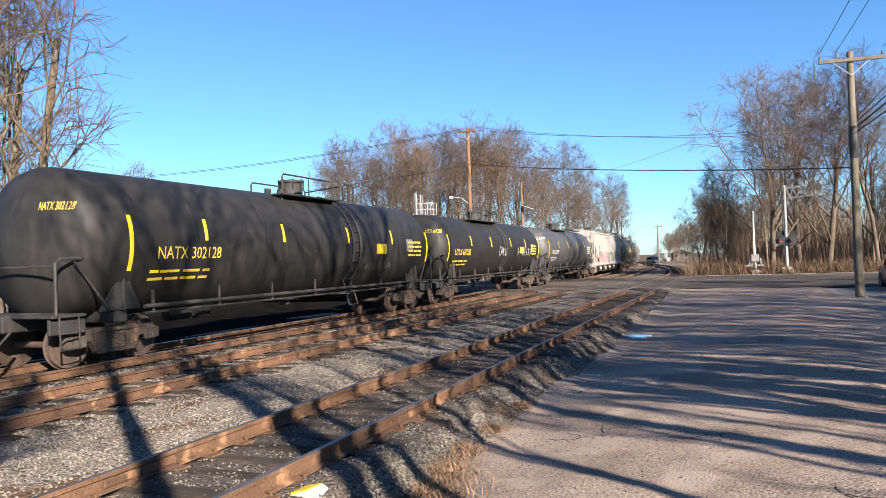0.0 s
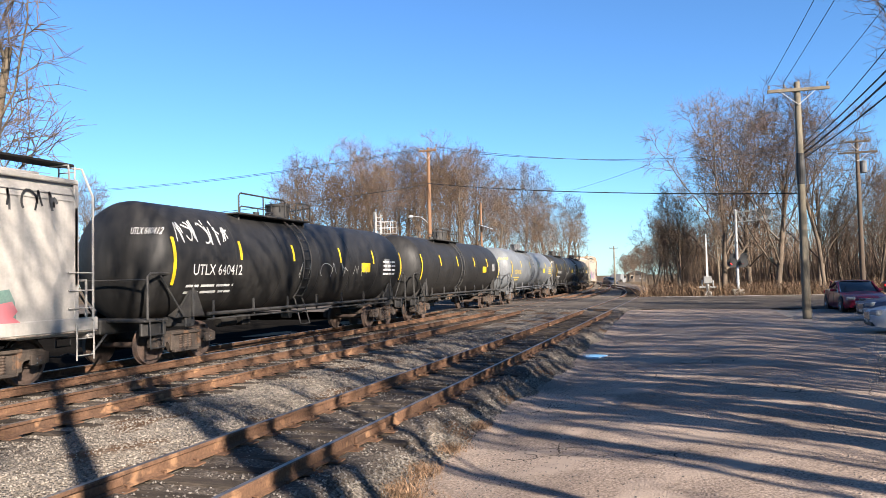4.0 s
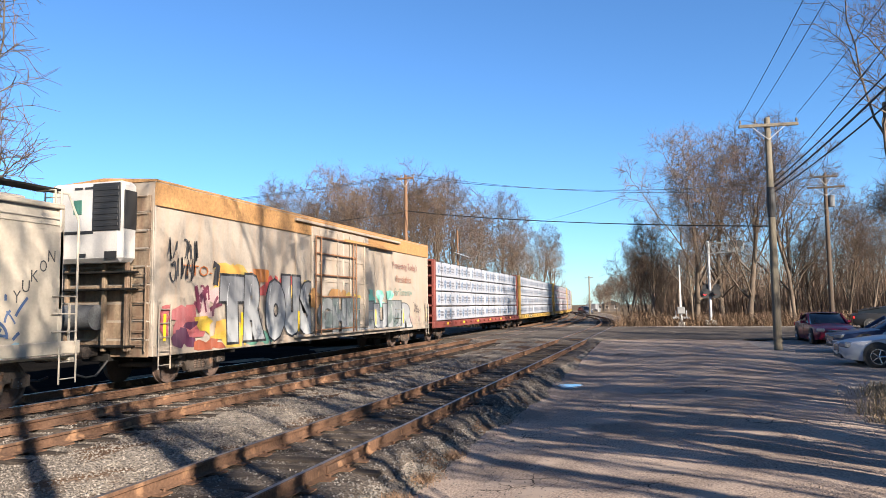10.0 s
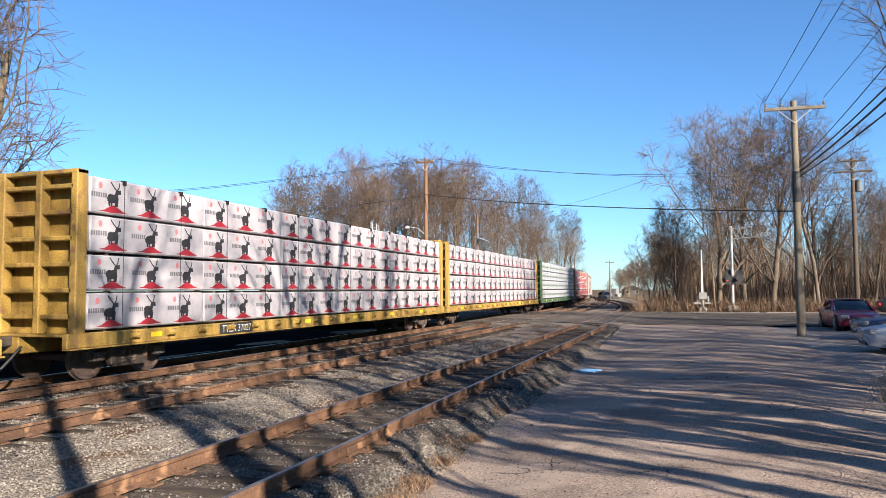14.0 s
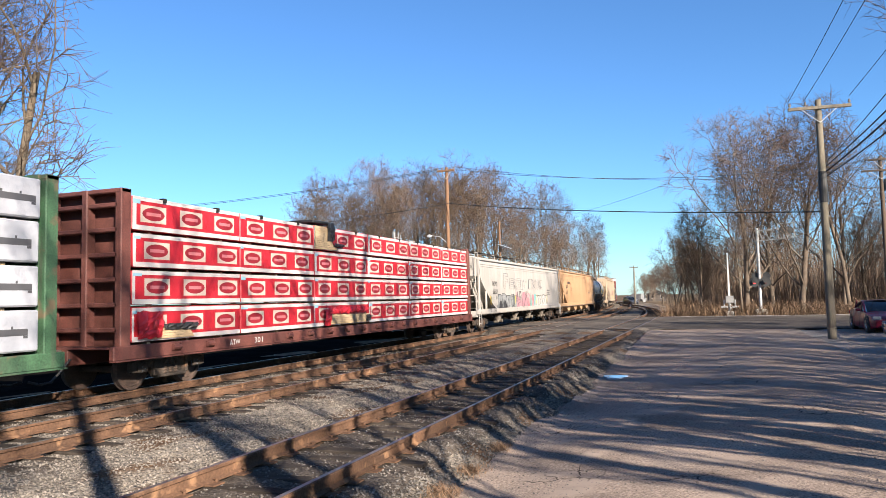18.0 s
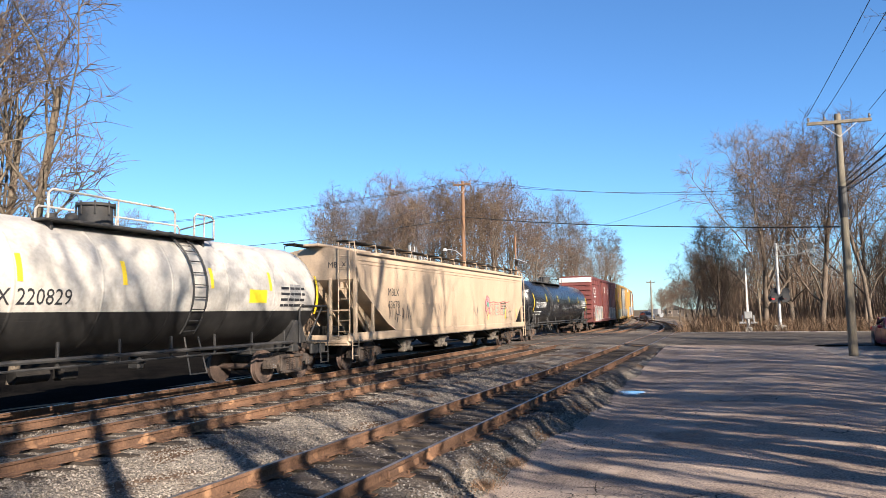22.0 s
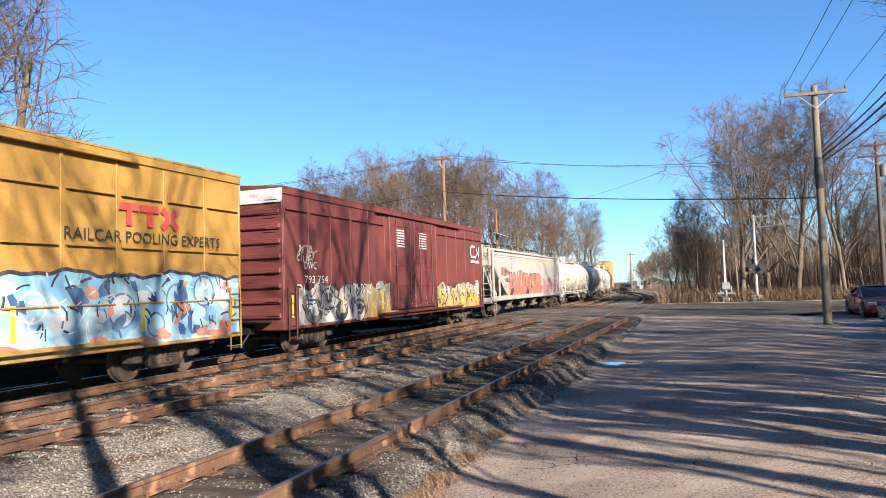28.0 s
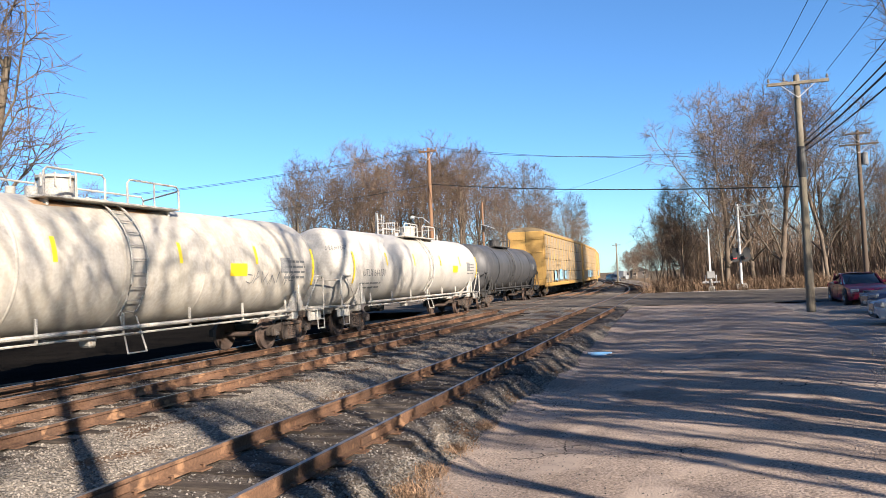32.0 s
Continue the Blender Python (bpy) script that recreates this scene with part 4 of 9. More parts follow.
# middle of each car along the track at the start, and half its body length
BODY = {1: (18.05, 9.3), 2: (36.05, 8.95), 3: (53.95, 9.0), 5: (91.6, 8.3), 6: (108.0, 8.25), 7: (126.2, 9.2), 8: (144.4, 8.9), 9: (162.05, 9.0),
        20: (411.5, 7.3), 22: (452.1, 10.6), 28: (580.9, 9.3), 29: (599.7, 9.4), 30: (618.3, 9.1), 31: (635.7, 8.3), 32: (658.4, 13.6), 33: (685.7, 13.6), 34: (713.0, 13.6)}
for k, (f, r) in {4: (63.22, 81.81), 10: (171.35, 189.9), 11: (192.58, 213.1), 12: (214.26, 236.7), 13: (237.67, 260.6), 14: (262.36, 285.1), 15: (285.93, 309.4), 16: (311.23, 334.3),
                  17: (336.24, 359.2), 18: (360.76, 381.6), 19: (382.58, 403.14), 21: (419.77, 440.2), 23: (464.55, 483.63), 24: (485.24, 504.7), 25: (507.9, 527.2), 26: (529.21, 548.6),
                  27: (550.85, 570.0)}.items():
    BODY[k] = ((f + r) / 2, (r - f) / 2)


def car_empty(name, label, i, category="railway car", group="cars of the freight train"):
    c = thing(name, label, category, None, group)
    s, half = BODY[i]
    x, y, a = main_line(s)
    c.matrix_basis = pose(x, y, 0, 0, 0, math.degrees(a))
    TRAIN.append((c, s))
    return c, half


def tank_car(i, label, body, trim, ink, mark, dome=-0.1, belt=None, radius=1.50, zc=2.46, stripe=True, rails=(-3.7, 0.3), ladder_at=-0.9, tags=(), panel=None, rail_m=None, text=(-0.83, 2.0), end_stripe=0.92):
    car, L = car_empty("tank_car", label, i, "tank car")
    half = L - 0.45
    hb = L - 0.75
    head = 0.78
    prof = [(-hb + head * (1 - math.cos(math.pi / 2 * k / 8)), max(0.02, radius * math.sin(math.pi / 2 * k / 8))) for k in range(9)]
    body_prof = list(prof)
    rings = 6
    for k in range(1, rings):
        y = -hb + head + (2 * hb - 2 * head) * k / rings
        body_prof += [(y - 0.05, radius), (y - 0.03, radius), (y - 0.02, radius + 0.005), (y + 0.02, radius + 0.005), (y + 0.03, radius), (y + 0.05, radius)]
    body_prof += [(-y, r) for y, r in reversed(prof)]
    shell = part("tank", Soup().lathe(body_prof, "y", 48, (0, 0, zc)), body, car, smooth=True)
    surf = tank_side(radius, zc)
    if belt:
        s = Soup()
        n = 24
        for y, r in body_prof:
            for t in np.linspace(-math.pi + 0.36, -0.36, n + 1):
                s.v.append(((r + 0.010) * math.cos(t), y, zc + (r + 0.010) * math.sin(t)))
        for a in range(len(body_prof) - 1):
            for k in range(n):
                q = a * (n + 1) + k
                s.f.append((q, q + 1, q + n + 2, q + n + 1))
        part("belt", s, belt, car, "black lower part of the tank", smooth=True)
    # stub sills, bolsters and saddles
    for sgn in (-1, 1):
        yb = sgn * (hb - 1.45)
        s = Soup().box(0, sgn * (half - 1.2), 0.93, 0.5, 2.6, 0.34, 0.03).box(0, yb, 0.95, 2.5, 0.34, 0.26, 0.03)
        part("stub_sill", s, trim, car)
        sd = Soup()
        sd.extrude([(-1.05, 1.02), (1.05, 1.02), (1.30, 1.55), (1.18, 1.75), (0.7, 1.28), (-0.7, 1.28), (-1.18, 1.75), (-1.30, 1.55)], yb - 0.12, yb + 0.12, "y")
        for q in (-1, 1):
            sd.add([(q * 1.28, yb - 0.55, 1.08), (q * 1.28, yb + 0.5, 1.08), (q * 1.36, yb + 0.1, 1.72), (q * 1.36, yb - 0.15, 1.72),
                    (q * 1.22, yb - 0.55, 1.08), (q * 1.22, yb + 0.5, 1.08), (q * 1.30, yb + 0.1, 1.72), (q * 1.30, yb - 0.15, 1.72)],
                   [(0, 1, 2, 3), (7, 6, 5, 4), (0, 4, 5, 1), (1, 5, 6, 2), (2, 6, 7, 3), (3, 7, 4, 0)])
        part("saddle", sd, trim, car)
        # end platform, crossover step and hooped hand rail
        e = Soup().box(0, sgn * (half - 0.45), 1.06, 2.7, 0.75, 0.06, 0.012)
        for q in (-1.2, 1.2):
            e.box(q, sgn * (half - 0.5), 0.86, 0.08, 0.8, 0.3, 0.02)
        part("end_platform", e, trim, car)
        h = Soup()
        for q in (-1, 1):
            h.tube([(q * 1.36, sgn * (half - 0.15), 1.08), (q * 1.36, sgn * (half - 0.15), 2.05), (q * 1.36, sgn * (half - 0.25), 2.14), (q * 1.36, sgn * (half - 1.6), 2.14),
                    (q * 1.36, sgn * (half - 1.72), 2.05), (q * 1.36, sgn * (half - 1.72), 1.08)], 0.034, 7)
            h.tube([(q * 1.38, sgn * (half - 1.35), 1.1), (q * 1.38, sgn * (half - 0.55), 2.08)], 0.026, 6)
        h.tube([(-1.36, sgn * (half - 0.15), 2.0), (1.36, sgn * (half - 0.15), 2.0)], 0.022, 6)
        part("hand_rail", h, trim, car, smooth=True)
        for q in (-1, 1):
            st = Soup()
            for yy in (half - 0.2, half - 0.62):
                st.tube([(q * 1.38, sgn * yy, 1.05), (q * 1.40, sgn * yy, 0.42)], 0.018, 5)
            for z in (0.44, 0.74):
                st.tube([(q * 1.40, sgn * (half - 0.2), z), (q * 1.40, sgn * (half - 0.62), z)], 0.018, 5)
            part("corner_step", st, trim, car)
        add_truck(car, yb)
    # long side pipe with brackets along the foot of the tank
    for q in (-1, 1):
        s = Soup().tube([(q * 1.42, -hb + 1.9, 1.12), (q * 1.42, hb - 1.9, 1.12)], 0.045, 7)
        s.tube([(q * 1.40, -hb + 1.9, 0.98), (q * 1.40, hb - 1.9, 0.98)], 0.025, 6)
        for k in range(7):
            y = -hb + 2.2 + (2 * hb - 4.4) * k / 6
            s.box(q * 1.36, y, 1.22, 0.06, 0.05, 0.46, 0.01)
        part("side_pipe", s, trim, car, smooth=True)
    s = Soup()
    s.lathe([(1.0, 0.0), (1.0, 0.16), (1.12, 0.22), (1.3, 0.22)], "z", 12)
    s.box(0, 0.35, 0.82, 0.35, 0.2, 0.3, 0.04).tube([(-1.1, -0.5, 0.9), (1.1, -0.5, 0.9)], 0.03, 6)
    part("bottom_outlet", s, trim, car)
    s = Soup().lathe([(-0.35, 0.14), (0.35, 0.14)], "y", 12, (0.7, -hb + 3.6, 0.82)).box(0.7, -hb + 4.4, 0.82, 0.3, 0.4, 0.3, 0.04)
    part("brake_cylinder", s, M["under"], car)
    # ladder over the side, platform, railings, manway
    lu = ladder_at
    s = Soup()
    for dq in (-0.23, 0.23):
        s.tube([((radius + 0.09) * math.cos(t), lu + dq, zc + (radius + 0.09) * math.sin(t)) for t in np.linspace(-0.75, 1.35, 14)], 0.022, 6)
    for t in np.linspace(-0.7, 1.25, 11):
        s.tube([((radius + 0.09) * math.cos(t), lu - 0.23, zc + (radius + 0.09) * math.sin(t)), ((radius + 0.09) * math.cos(t), lu + 0.23, zc + (radius + 0.09) * math.sin(t))], 0.014, 5)
    for dq in (-0.23, 0.23):
        s.tube([(1.22, lu + dq, zc - 1.1), (1.46, lu + dq * 1.2, 0.55)], 0.02, 6)
    s.tube([(1.46, lu - 0.27, 0.56), (1.46, lu + 0.27, 0.56)], 0.018, 6).tube([(1.36, lu - 0.26, 0.95), (1.36, lu + 0.26, 0.95)], 0.018, 6)
    part("ladder", s, trim, car, smooth=True)
    zt = zc + radius
    p0, p1 = rails
    s = Soup()
    for q, a, b in ((1, p0, p1), (-1, dome - 0.7, p1 + 1.0)):
        s.box(q * 0.78, (a + b) / 2, zt - 0.10, 0.5, b - a, 0.05, 0.01)
        for yy in (a + 0.2, b - 0.2):
            s.box(q * 0.72, yy, zt - 0.22, 0.3, 0.06, 0.26, 0.01)
    part("platform", s, trim, car)
    s = Soup()
    hz = zt + 0.47
    for q, a0, b0 in ((1, p0, p1), (-1, dome - 0.7, p1 + 1.0)):
        gaps = [(a0, lu - 0.35), (lu + 0.3, max(b0, lu + 1.0))] if q > 0 else [(a0, b0)]
        for a, b in gaps:
            s.tube([(q * 1.0, a, zt - 0.1), (q * 1.0, a, hz - 0.08), (q * 1.0, a + 0.08, hz), (q * 1.0, b - 0.08, hz), (q * 1.0, b, hz - 0.08), (q * 1.0, b, zt - 0.1)], 0.026, 6)
            s.tube([(q * 1.0, (a + b) / 2, zt - 0.1), (q * 1.0, (a + b) / 2, hz)], 0.02, 6)
    s.tube([(-1.0, p1 + 1.0, hz - 0.1), (1.0, p1, hz - 0.1)], 0.022, 6)
    part("top_railing", s, rail_m or trim, car, smooth=True)
    s = Soup().lathe([(zt - 0.2, 0.36), (zt + 0.44, 0.36), (zt + 0.44, 0.41), (zt + 0.50, 0.41), (zt + 0.53, 0.25)], "z", 20, (0, dome, 0))
    part("manway", s, trim, car, smooth=True)
    s = Soup()
    for k in range(8):
        a = 2 * math.pi * k / 8
        s.tube([(0.39 * math.cos(a), dome + 0.39 * math.sin(a), zt + 0.25), (0.39 * math.cos(a), dome + 0.39 * math.sin(a), zt + 0.54)], 0.022, 5)
    part("manway_bolt", s, trim, car, kind="stuff")
    part("valve", Soup().lathe([(zt - 0.1, 0.13), (zt + 0.16, 0.13), (zt + 0.2, 0.07)], "z", 12, (0.15, dome - 0.75, 0)), trim, car, smooth=True)
    part("valve", Soup().lathe([(zt - 0.1, 0.1), (zt + 0.2, 0.1)], "z", 10, (-0.2, dome - 0.95, 0)), trim, car, smooth=True)
    if stripe:
        for k, (f, tall) in enumerate(((-end_stripe, 1.15), (-0.57, 0.5), (-0.21, 0.5), (0.20, 0.5), (0.56, 0.5), (0.92, 1.15))):
            s = Soup()
            u = f * hb
            quad(s, u - 0.055, zc + 0.55 - tall, u + 0.055, zc + 0.55, surf, 0.009, 6)
            part("reflector_stripe", s, M["yellow"], car, "yellow reflective stripe")
    if mark:
        write(car, mark, text[0] * hb, zc - 0.36, 0.28 * text[1] / 2.0, ink, surf, text[1])
        bars(car, 2, text[0] * hb - 0.15, zc - 0.66, 1.9, 0.06, 0.10, ink, surf, i)
        bars(car, 4, hb - 2.4, zc + 0.1, 1.2, 0.07, 0.09, ink, surf, i + 50)
        # lettering on the round end towards the street
        end = lambda v, off: radius * 0.80 + off
        s = Soup()
        vs, fs, w = glyphs(mark)
        s.v = []
        for p, q in vs:
            t = -0.62 + 0.42 * p
            yy = t
            z = zc + 0.62 + q * 0.17
            xr = 0.62 + 0.62 * p
            rr = math.hypot(xr, z - zc) / radius
            s.v.append((xr, -hb + head * (1 - math.sqrt(max(0, 1 - min(0.999, rr) ** 2))) - 0.015, z))
        s.f = list(fs)
        part("lettering", s, ink, car, "painted lettering " + mark)
    if panel:
        s = Soup()
        quad(s, hb * 0.42, zc - 0.28, hb * 0.42 + 0.75, zc + 0.06, surf, 0.009, 3)
        part("placard", s, panel, car, "yellow rectangular sign")
    s = Soup()
    quad(s, hb * 0.70, zc - 0.2, hb * 0.70 + 0.55, zc + 0.25, surf, 0.008, 3)
    part("data_plate", s, mat("stencil_grey", (0.258, 0.258, 0.249), (0.172, 0.172, 0.172), fine=60, bump=0, speck=0.5), car)
    for a, b, v0, v1, c, sd, lw, *more in tags:
        tag_scrawl(car, a * hb, b * hb, v0, v1, c, surf, sd, lw * 0.85, loops=more[0] if more else 7)
    ends(car, half)
    return car


CHUTE = mat("dirty_chute", (0.232, 0.202, 0.163), (0.129, 0.107, 0.086), s=4, fine=25, rough=0.85, bump=0.2, spots=(0.0774, 0.0559, 0.043), spot_scale=7, spot_cut=0.55)


def hopper_car(i, label, body, trim, ink, mark, top=3.98, roof=4.19, deco=None, bays=4, pale_bays=False, rear="short", reflectors=6):
    car, h0 = car_empty("hopper_car", label, i, "covered hopper")
    half = h0 + 0.5
    W = HALF + 0.02
    # shell: stations along the car; its foot rises towards both ends as the slope sheets do
    st = [(-h0, 3.05), (-h0 + 0.35, 2.75), (-h0 + 2.3, 1.55), (-h0 + 3.1, 1.22), (h0 - 3.1, 1.22)]
    st += {"full": [(h0 - 0.3, 1.22), (h0, 1.24)], "short": [(h0 - 1.5, 1.24), (h0 - 1.15, 1.5), (h0 - 0.12, 2.35), (h0, 2.45)]}[rear]

    def section(zb):
        r = [(W - 0.02, zb), (W, max(zb + 0.02, 1.9)), (W, top - 0.55), (W - 0.03, top - 0.22), (W - 0.14, top + 0.02)]
        rf = [(0.62, roof - 0.06), (0.0, roof)]
        left = [(-x, z) for x, z in reversed(r)]
        return r + rf[:1] + [(0.0, roof)] + [(-0.62, roof - 0.06)] + left
    s = Soup()
    n = len(section(2))
    for y, zb in st:
        s.v += [(x, y, z) for x, z in section(zb)]
    for a in range(len(st) - 1):
        for k in range(n):
            k2 = (k + 1) % n
            s.f.append((a * n + k, a * n + k2, (a + 1) * n + k2, (a + 1) * n + k))
    s.f += [tuple(range(n))[::-1], tuple((len(st) - 1) * n + k for k in range(n))]
    part("body", s, body, car, smooth=True)
    surf = flat_side(W)
    for q in (-1, 1):
        part("side_sill", Soup().box(q * (W - 0.034), 0, 1.13, 0.09, 2 * half, 0.26, 0.015), body, car)
        part("top_chord", Soup().box(q * (W - 0.01), 0, top - 0.04, 0.07, 2 * h0, 0.1, 0.015), body, car)
        for k in range(2):
            part("side_seam", Soup().box(q * (W + 0.004), 0, top - 0.30 - 0.12 * k, 0.012, 2 * h0 - 0.2, 0.02, 0.004), body, car)
    # end frames: corner posts, slope sheet ribs, platform
    for sgn in (-1, 1):
        ye = sgn * (half - 0.12)
        s = Soup().box(0, sgn * (half - 0.9), 0.98, 2.9, 1.8, 0.12, 0.02).box(0, ye, 1.02, 2.95, 0.2, 0.34, 0.02)
        part("end_sill", s, body, car)
        s = Soup()
        for q in (-1, 1):
            s.box(q * (W - 0.06), sgn * (h0 - 0.02), (1.15 + 3.2) / 2 + 0.3, 0.12, 0.12, 3.0, 0.02)
            s.box(q * 0.55, sgn * (h0 + 0.05), 2.1, 0.1, 0.12, 2.0, 0.02)
            if sgn < 0:
                s.tube([(q * 1.0, sgn * (h0 - 0.1), 3.0), (q * 1.0, sgn * (h0 - 2.0), 1.2)], 0.06, 6)
                s.box(q * (W - 0.06), sgn * (h0 - 1.25), 1.75, 0.10, 0.12, 1.2, 0.02)
            else:
                # hand holds and a hooped rail at the rear corner
                s.tube([(q * (W + 0.03), h0 + 0.35, 1.2), (q * (W + 0.03), h0 + 0.35, roof - 0.5), (q * (W - 0.1), h0 + 0.2, roof + 0.05), (q * 1.0, h0 + 0.1, roof + 0.12)], 0.024, 6)
                for z in (1.45, 1.8, 2.15):
                    s.tube([(q * (W + 0.03), h0 - 0.25, z), (q * (W + 0.03), h0 + 0.35, z)], 0.014, 5)
        s.tube([(-W + 0.1, sgn * (half - 0.2), 2.0), (W - 0.1, sgn * (half - 0.2), 2.0)], 0.025, 6)
        s.tube([(W - 0.1, sgn * (half - 0.2), 1.1), (W - 0.1, sgn * (half - 0.2), 2.0)], 0.025, 6)
        part("end_frame", s, body, car)
        # slope sheet ribs
        s = Soup()
        for q in (-0.9, 0, 0.9) if sgn < 0 else (0,):
            s.extrude([(sgn * (h0 - 0.1), 3.0), (sgn * (h0 - 2.4), 1.45), (sgn * (h0 - 2.4), 1.15), (sgn * (h0 - 1.9), 1.15), (sgn * (h0 + 0.02), 2.7)], q - 0.04, q + 0.04, "x")
        part("slope_rib", s, body, car, kind="stuff")
        for q in (-1, 1):
            ladder(car, sgn * (half - 0.35), q * (W + 0.04), 0.42, 1.15, body, 0.42, name="corner_step")
        s = Soup()
        for q in (W - 0.62, W - 0.2):
            s.tube([(q, sgn * (h0 + 0.12), 1.1), (q, sgn * (h0 + 0.12), roof + 0.1)], 0.018, 6)
        for z in np.arange(1.3, roof, 0.36):
            s.tube([(W - 0.62, sgn * (h0 + 0.12), z), (W - 0.2, sgn * (h0 + 0.12), z)], 0.013, 5)
        part("end_ladder", s, trim, car)
        part("brake_cylinder", Soup().lathe([(-0.3, 0.13), (0.3, 0.13)], "y", 12, (0.3, sgn * (half - 1.3), 1.35)), M["under"], car)
        part("brake_valve", Soup().box(-0.4, sgn * (half - 1.2), 1.3, 0.4, 0.5, 0.35, 0.05), M["under"], car)
        add_truck(car, sgn * (half - 1.95))
    part("centre_sill", Soup().box(0, 0, 0.9, 0.55, 2 * half - 0.6, 0.3, 0.02), M["under"], car)
    # discharge bays: slope sheets deep under the body, and small outlet chutes below the sill
    sp = (2 * h0 - 5.6) / bays
    for k in range(bays):
        y = -h0 + 2.8 + sp * (k + 0.5)
        a, b = sp * 0.48, 0.42
        reach = W - 0.25 if pale_bays else 0.75
        bay = None
        for x0, x1 in ((0.14, reach), (-reach, -0.14)):
            s = Soup()
            xm = (x0 + x1) / 2
            xo = xm + (0.3 if x0 > 0 else -0.3)
            v = [(x0, y - a, 1.24), (x1, y - a, 1.24), (x1, y + a, 1.24), (x0, y + a, 1.24),
                 (xo - 0.36, y - b, 0.58), (xo + 0.36, y - b, 0.58), (xo + 0.36, y + b, 0.58), (xo - 0.36, y + b, 0.58)]
            s.add(v, [(0, 1, 2, 3), (7, 6, 5, 4), (0, 4, 5, 1), (1, 5, 6, 2), (2, 6, 7, 3), (3, 7, 4, 0)])
            bay = part("discharge_bay", s, body if pale_bays else M["under"], car)
            if x0 > 0:
                xq = 1.02
                c = Soup().add([(xq - 0.18, y - 0.38, 0.80), (xq + 0.2, y - 0.38, 0.80), (xq + 0.2, y + 0.38, 0.80), (xq - 0.18, y + 0.38, 0.80),
                                (xq - 0.12, y - 0.2, 0.40), (xq + 0.12, y - 0.2, 0.40), (xq + 0.12, y + 0.2, 0.40), (xq - 0.12, y + 0.2, 0.40)],
                               [(0, 1, 2, 3), (7, 6, 5, 4), (0, 4, 5, 1), (1, 5, 6, 2), (2, 6, 7, 3), (3, 7, 4, 0)])
                c.box(xq + 0.02, y, 0.84, 0.5, 0.9, 0.07, 0.012)
                part("outlet_chute", c, CHUTE, bay)
                part("outlet_valve", Soup().lathe([(0, 0.085), (0.2, 0.085), (0.24, 0.1), (0.3, 0.1)], "x", 12, (xq, y + 0.16, 0.5)), CHUTE, bay, smooth=True)
            else:
                part("outlet_gate", Soup().box(-1.0, y, 0.5, 0.5, 0.8, 0.13, 0.02), M["under"], bay)
    part("pneumatic_pipe", Soup().tube([(0.72, -h0 + 3.2, 0.52), (0.72, h0 - 3.2, 0.52)], 0.055, 8), M["under"], car)
    part("sill_lip", Soup().box(W - 0.02, 0, 0.985, 0.10, 2 * half - 0.1, 0.035, 0.008), CHUTE, car)
    # roof walk with its legs
    s = Soup()
    for q in (-0.55, 0.55):
        part("roof_walk", Soup().box(q * 1.9, 0, roof + 0.135, 0.46, 2 * h0 + 0.3, 0.05, 0.008), M["under"], car, "dark grating roof walk")
    n = int(2 * h0 / 1.55)
    for k in range(n + 1):
        y = -h0 + 0.1 + (2 * h0 - 0.2) * k / n
        for q in (-1, 1):
            part("walk_support", Soup().tube([(q * (W - 0.10), y, top - 0.04), (q * (W - 0.13), y, roof + 0.10), (q * 0.9, y, roof + 0.105)], 0.022, 5), body, car)
    for k in range(5):
        part("roof_hatch", Soup().box(0, -h0 + 1.5 + (2 * h0 - 3) * k / 4, roof + 0.03, 0.62, (2 * h0 - 3) / 4.6, 0.09, 0.03), trim, car)
    if mark:
        a, b = mark.split()
        write(car, a, -h0 + 2.35, 2.52, 0.29, ink, surf, 0.92, "painted lettering " + a)
        write(car, b, -h0 + 2.35, 2.06, 0.29, ink, surf, 0.95, "painted lettering " + b)
        bars(car, 3, h0 - 4.4, 2.3, 1.0, 0.06, 0.09, ink, surf, i)
        e = Soup()
        vs, fs, w = glyphs(a)
        e.v = [(0.45 + p * 0.7, -h0 - 0.018, 3.45 + q * 0.2) for p, q in vs]
        e.f = list(fs)
        part("lettering", e, ink, car, "painted lettering " + a)
    for y in np.linspace(-h0 + 2.0, h0 - 2.0, 6)[:reflectors]:
        s = Soup()
        quad(s, y - 0.25, 1.26, y + 0.25, 1.38, surf, 0.011)
        part("reflector_stripe", s, M["yellow"], car, "yellow reflective stripe")
    if deco:
        deco(car, h0, surf)
    ends(car, half)
    return car


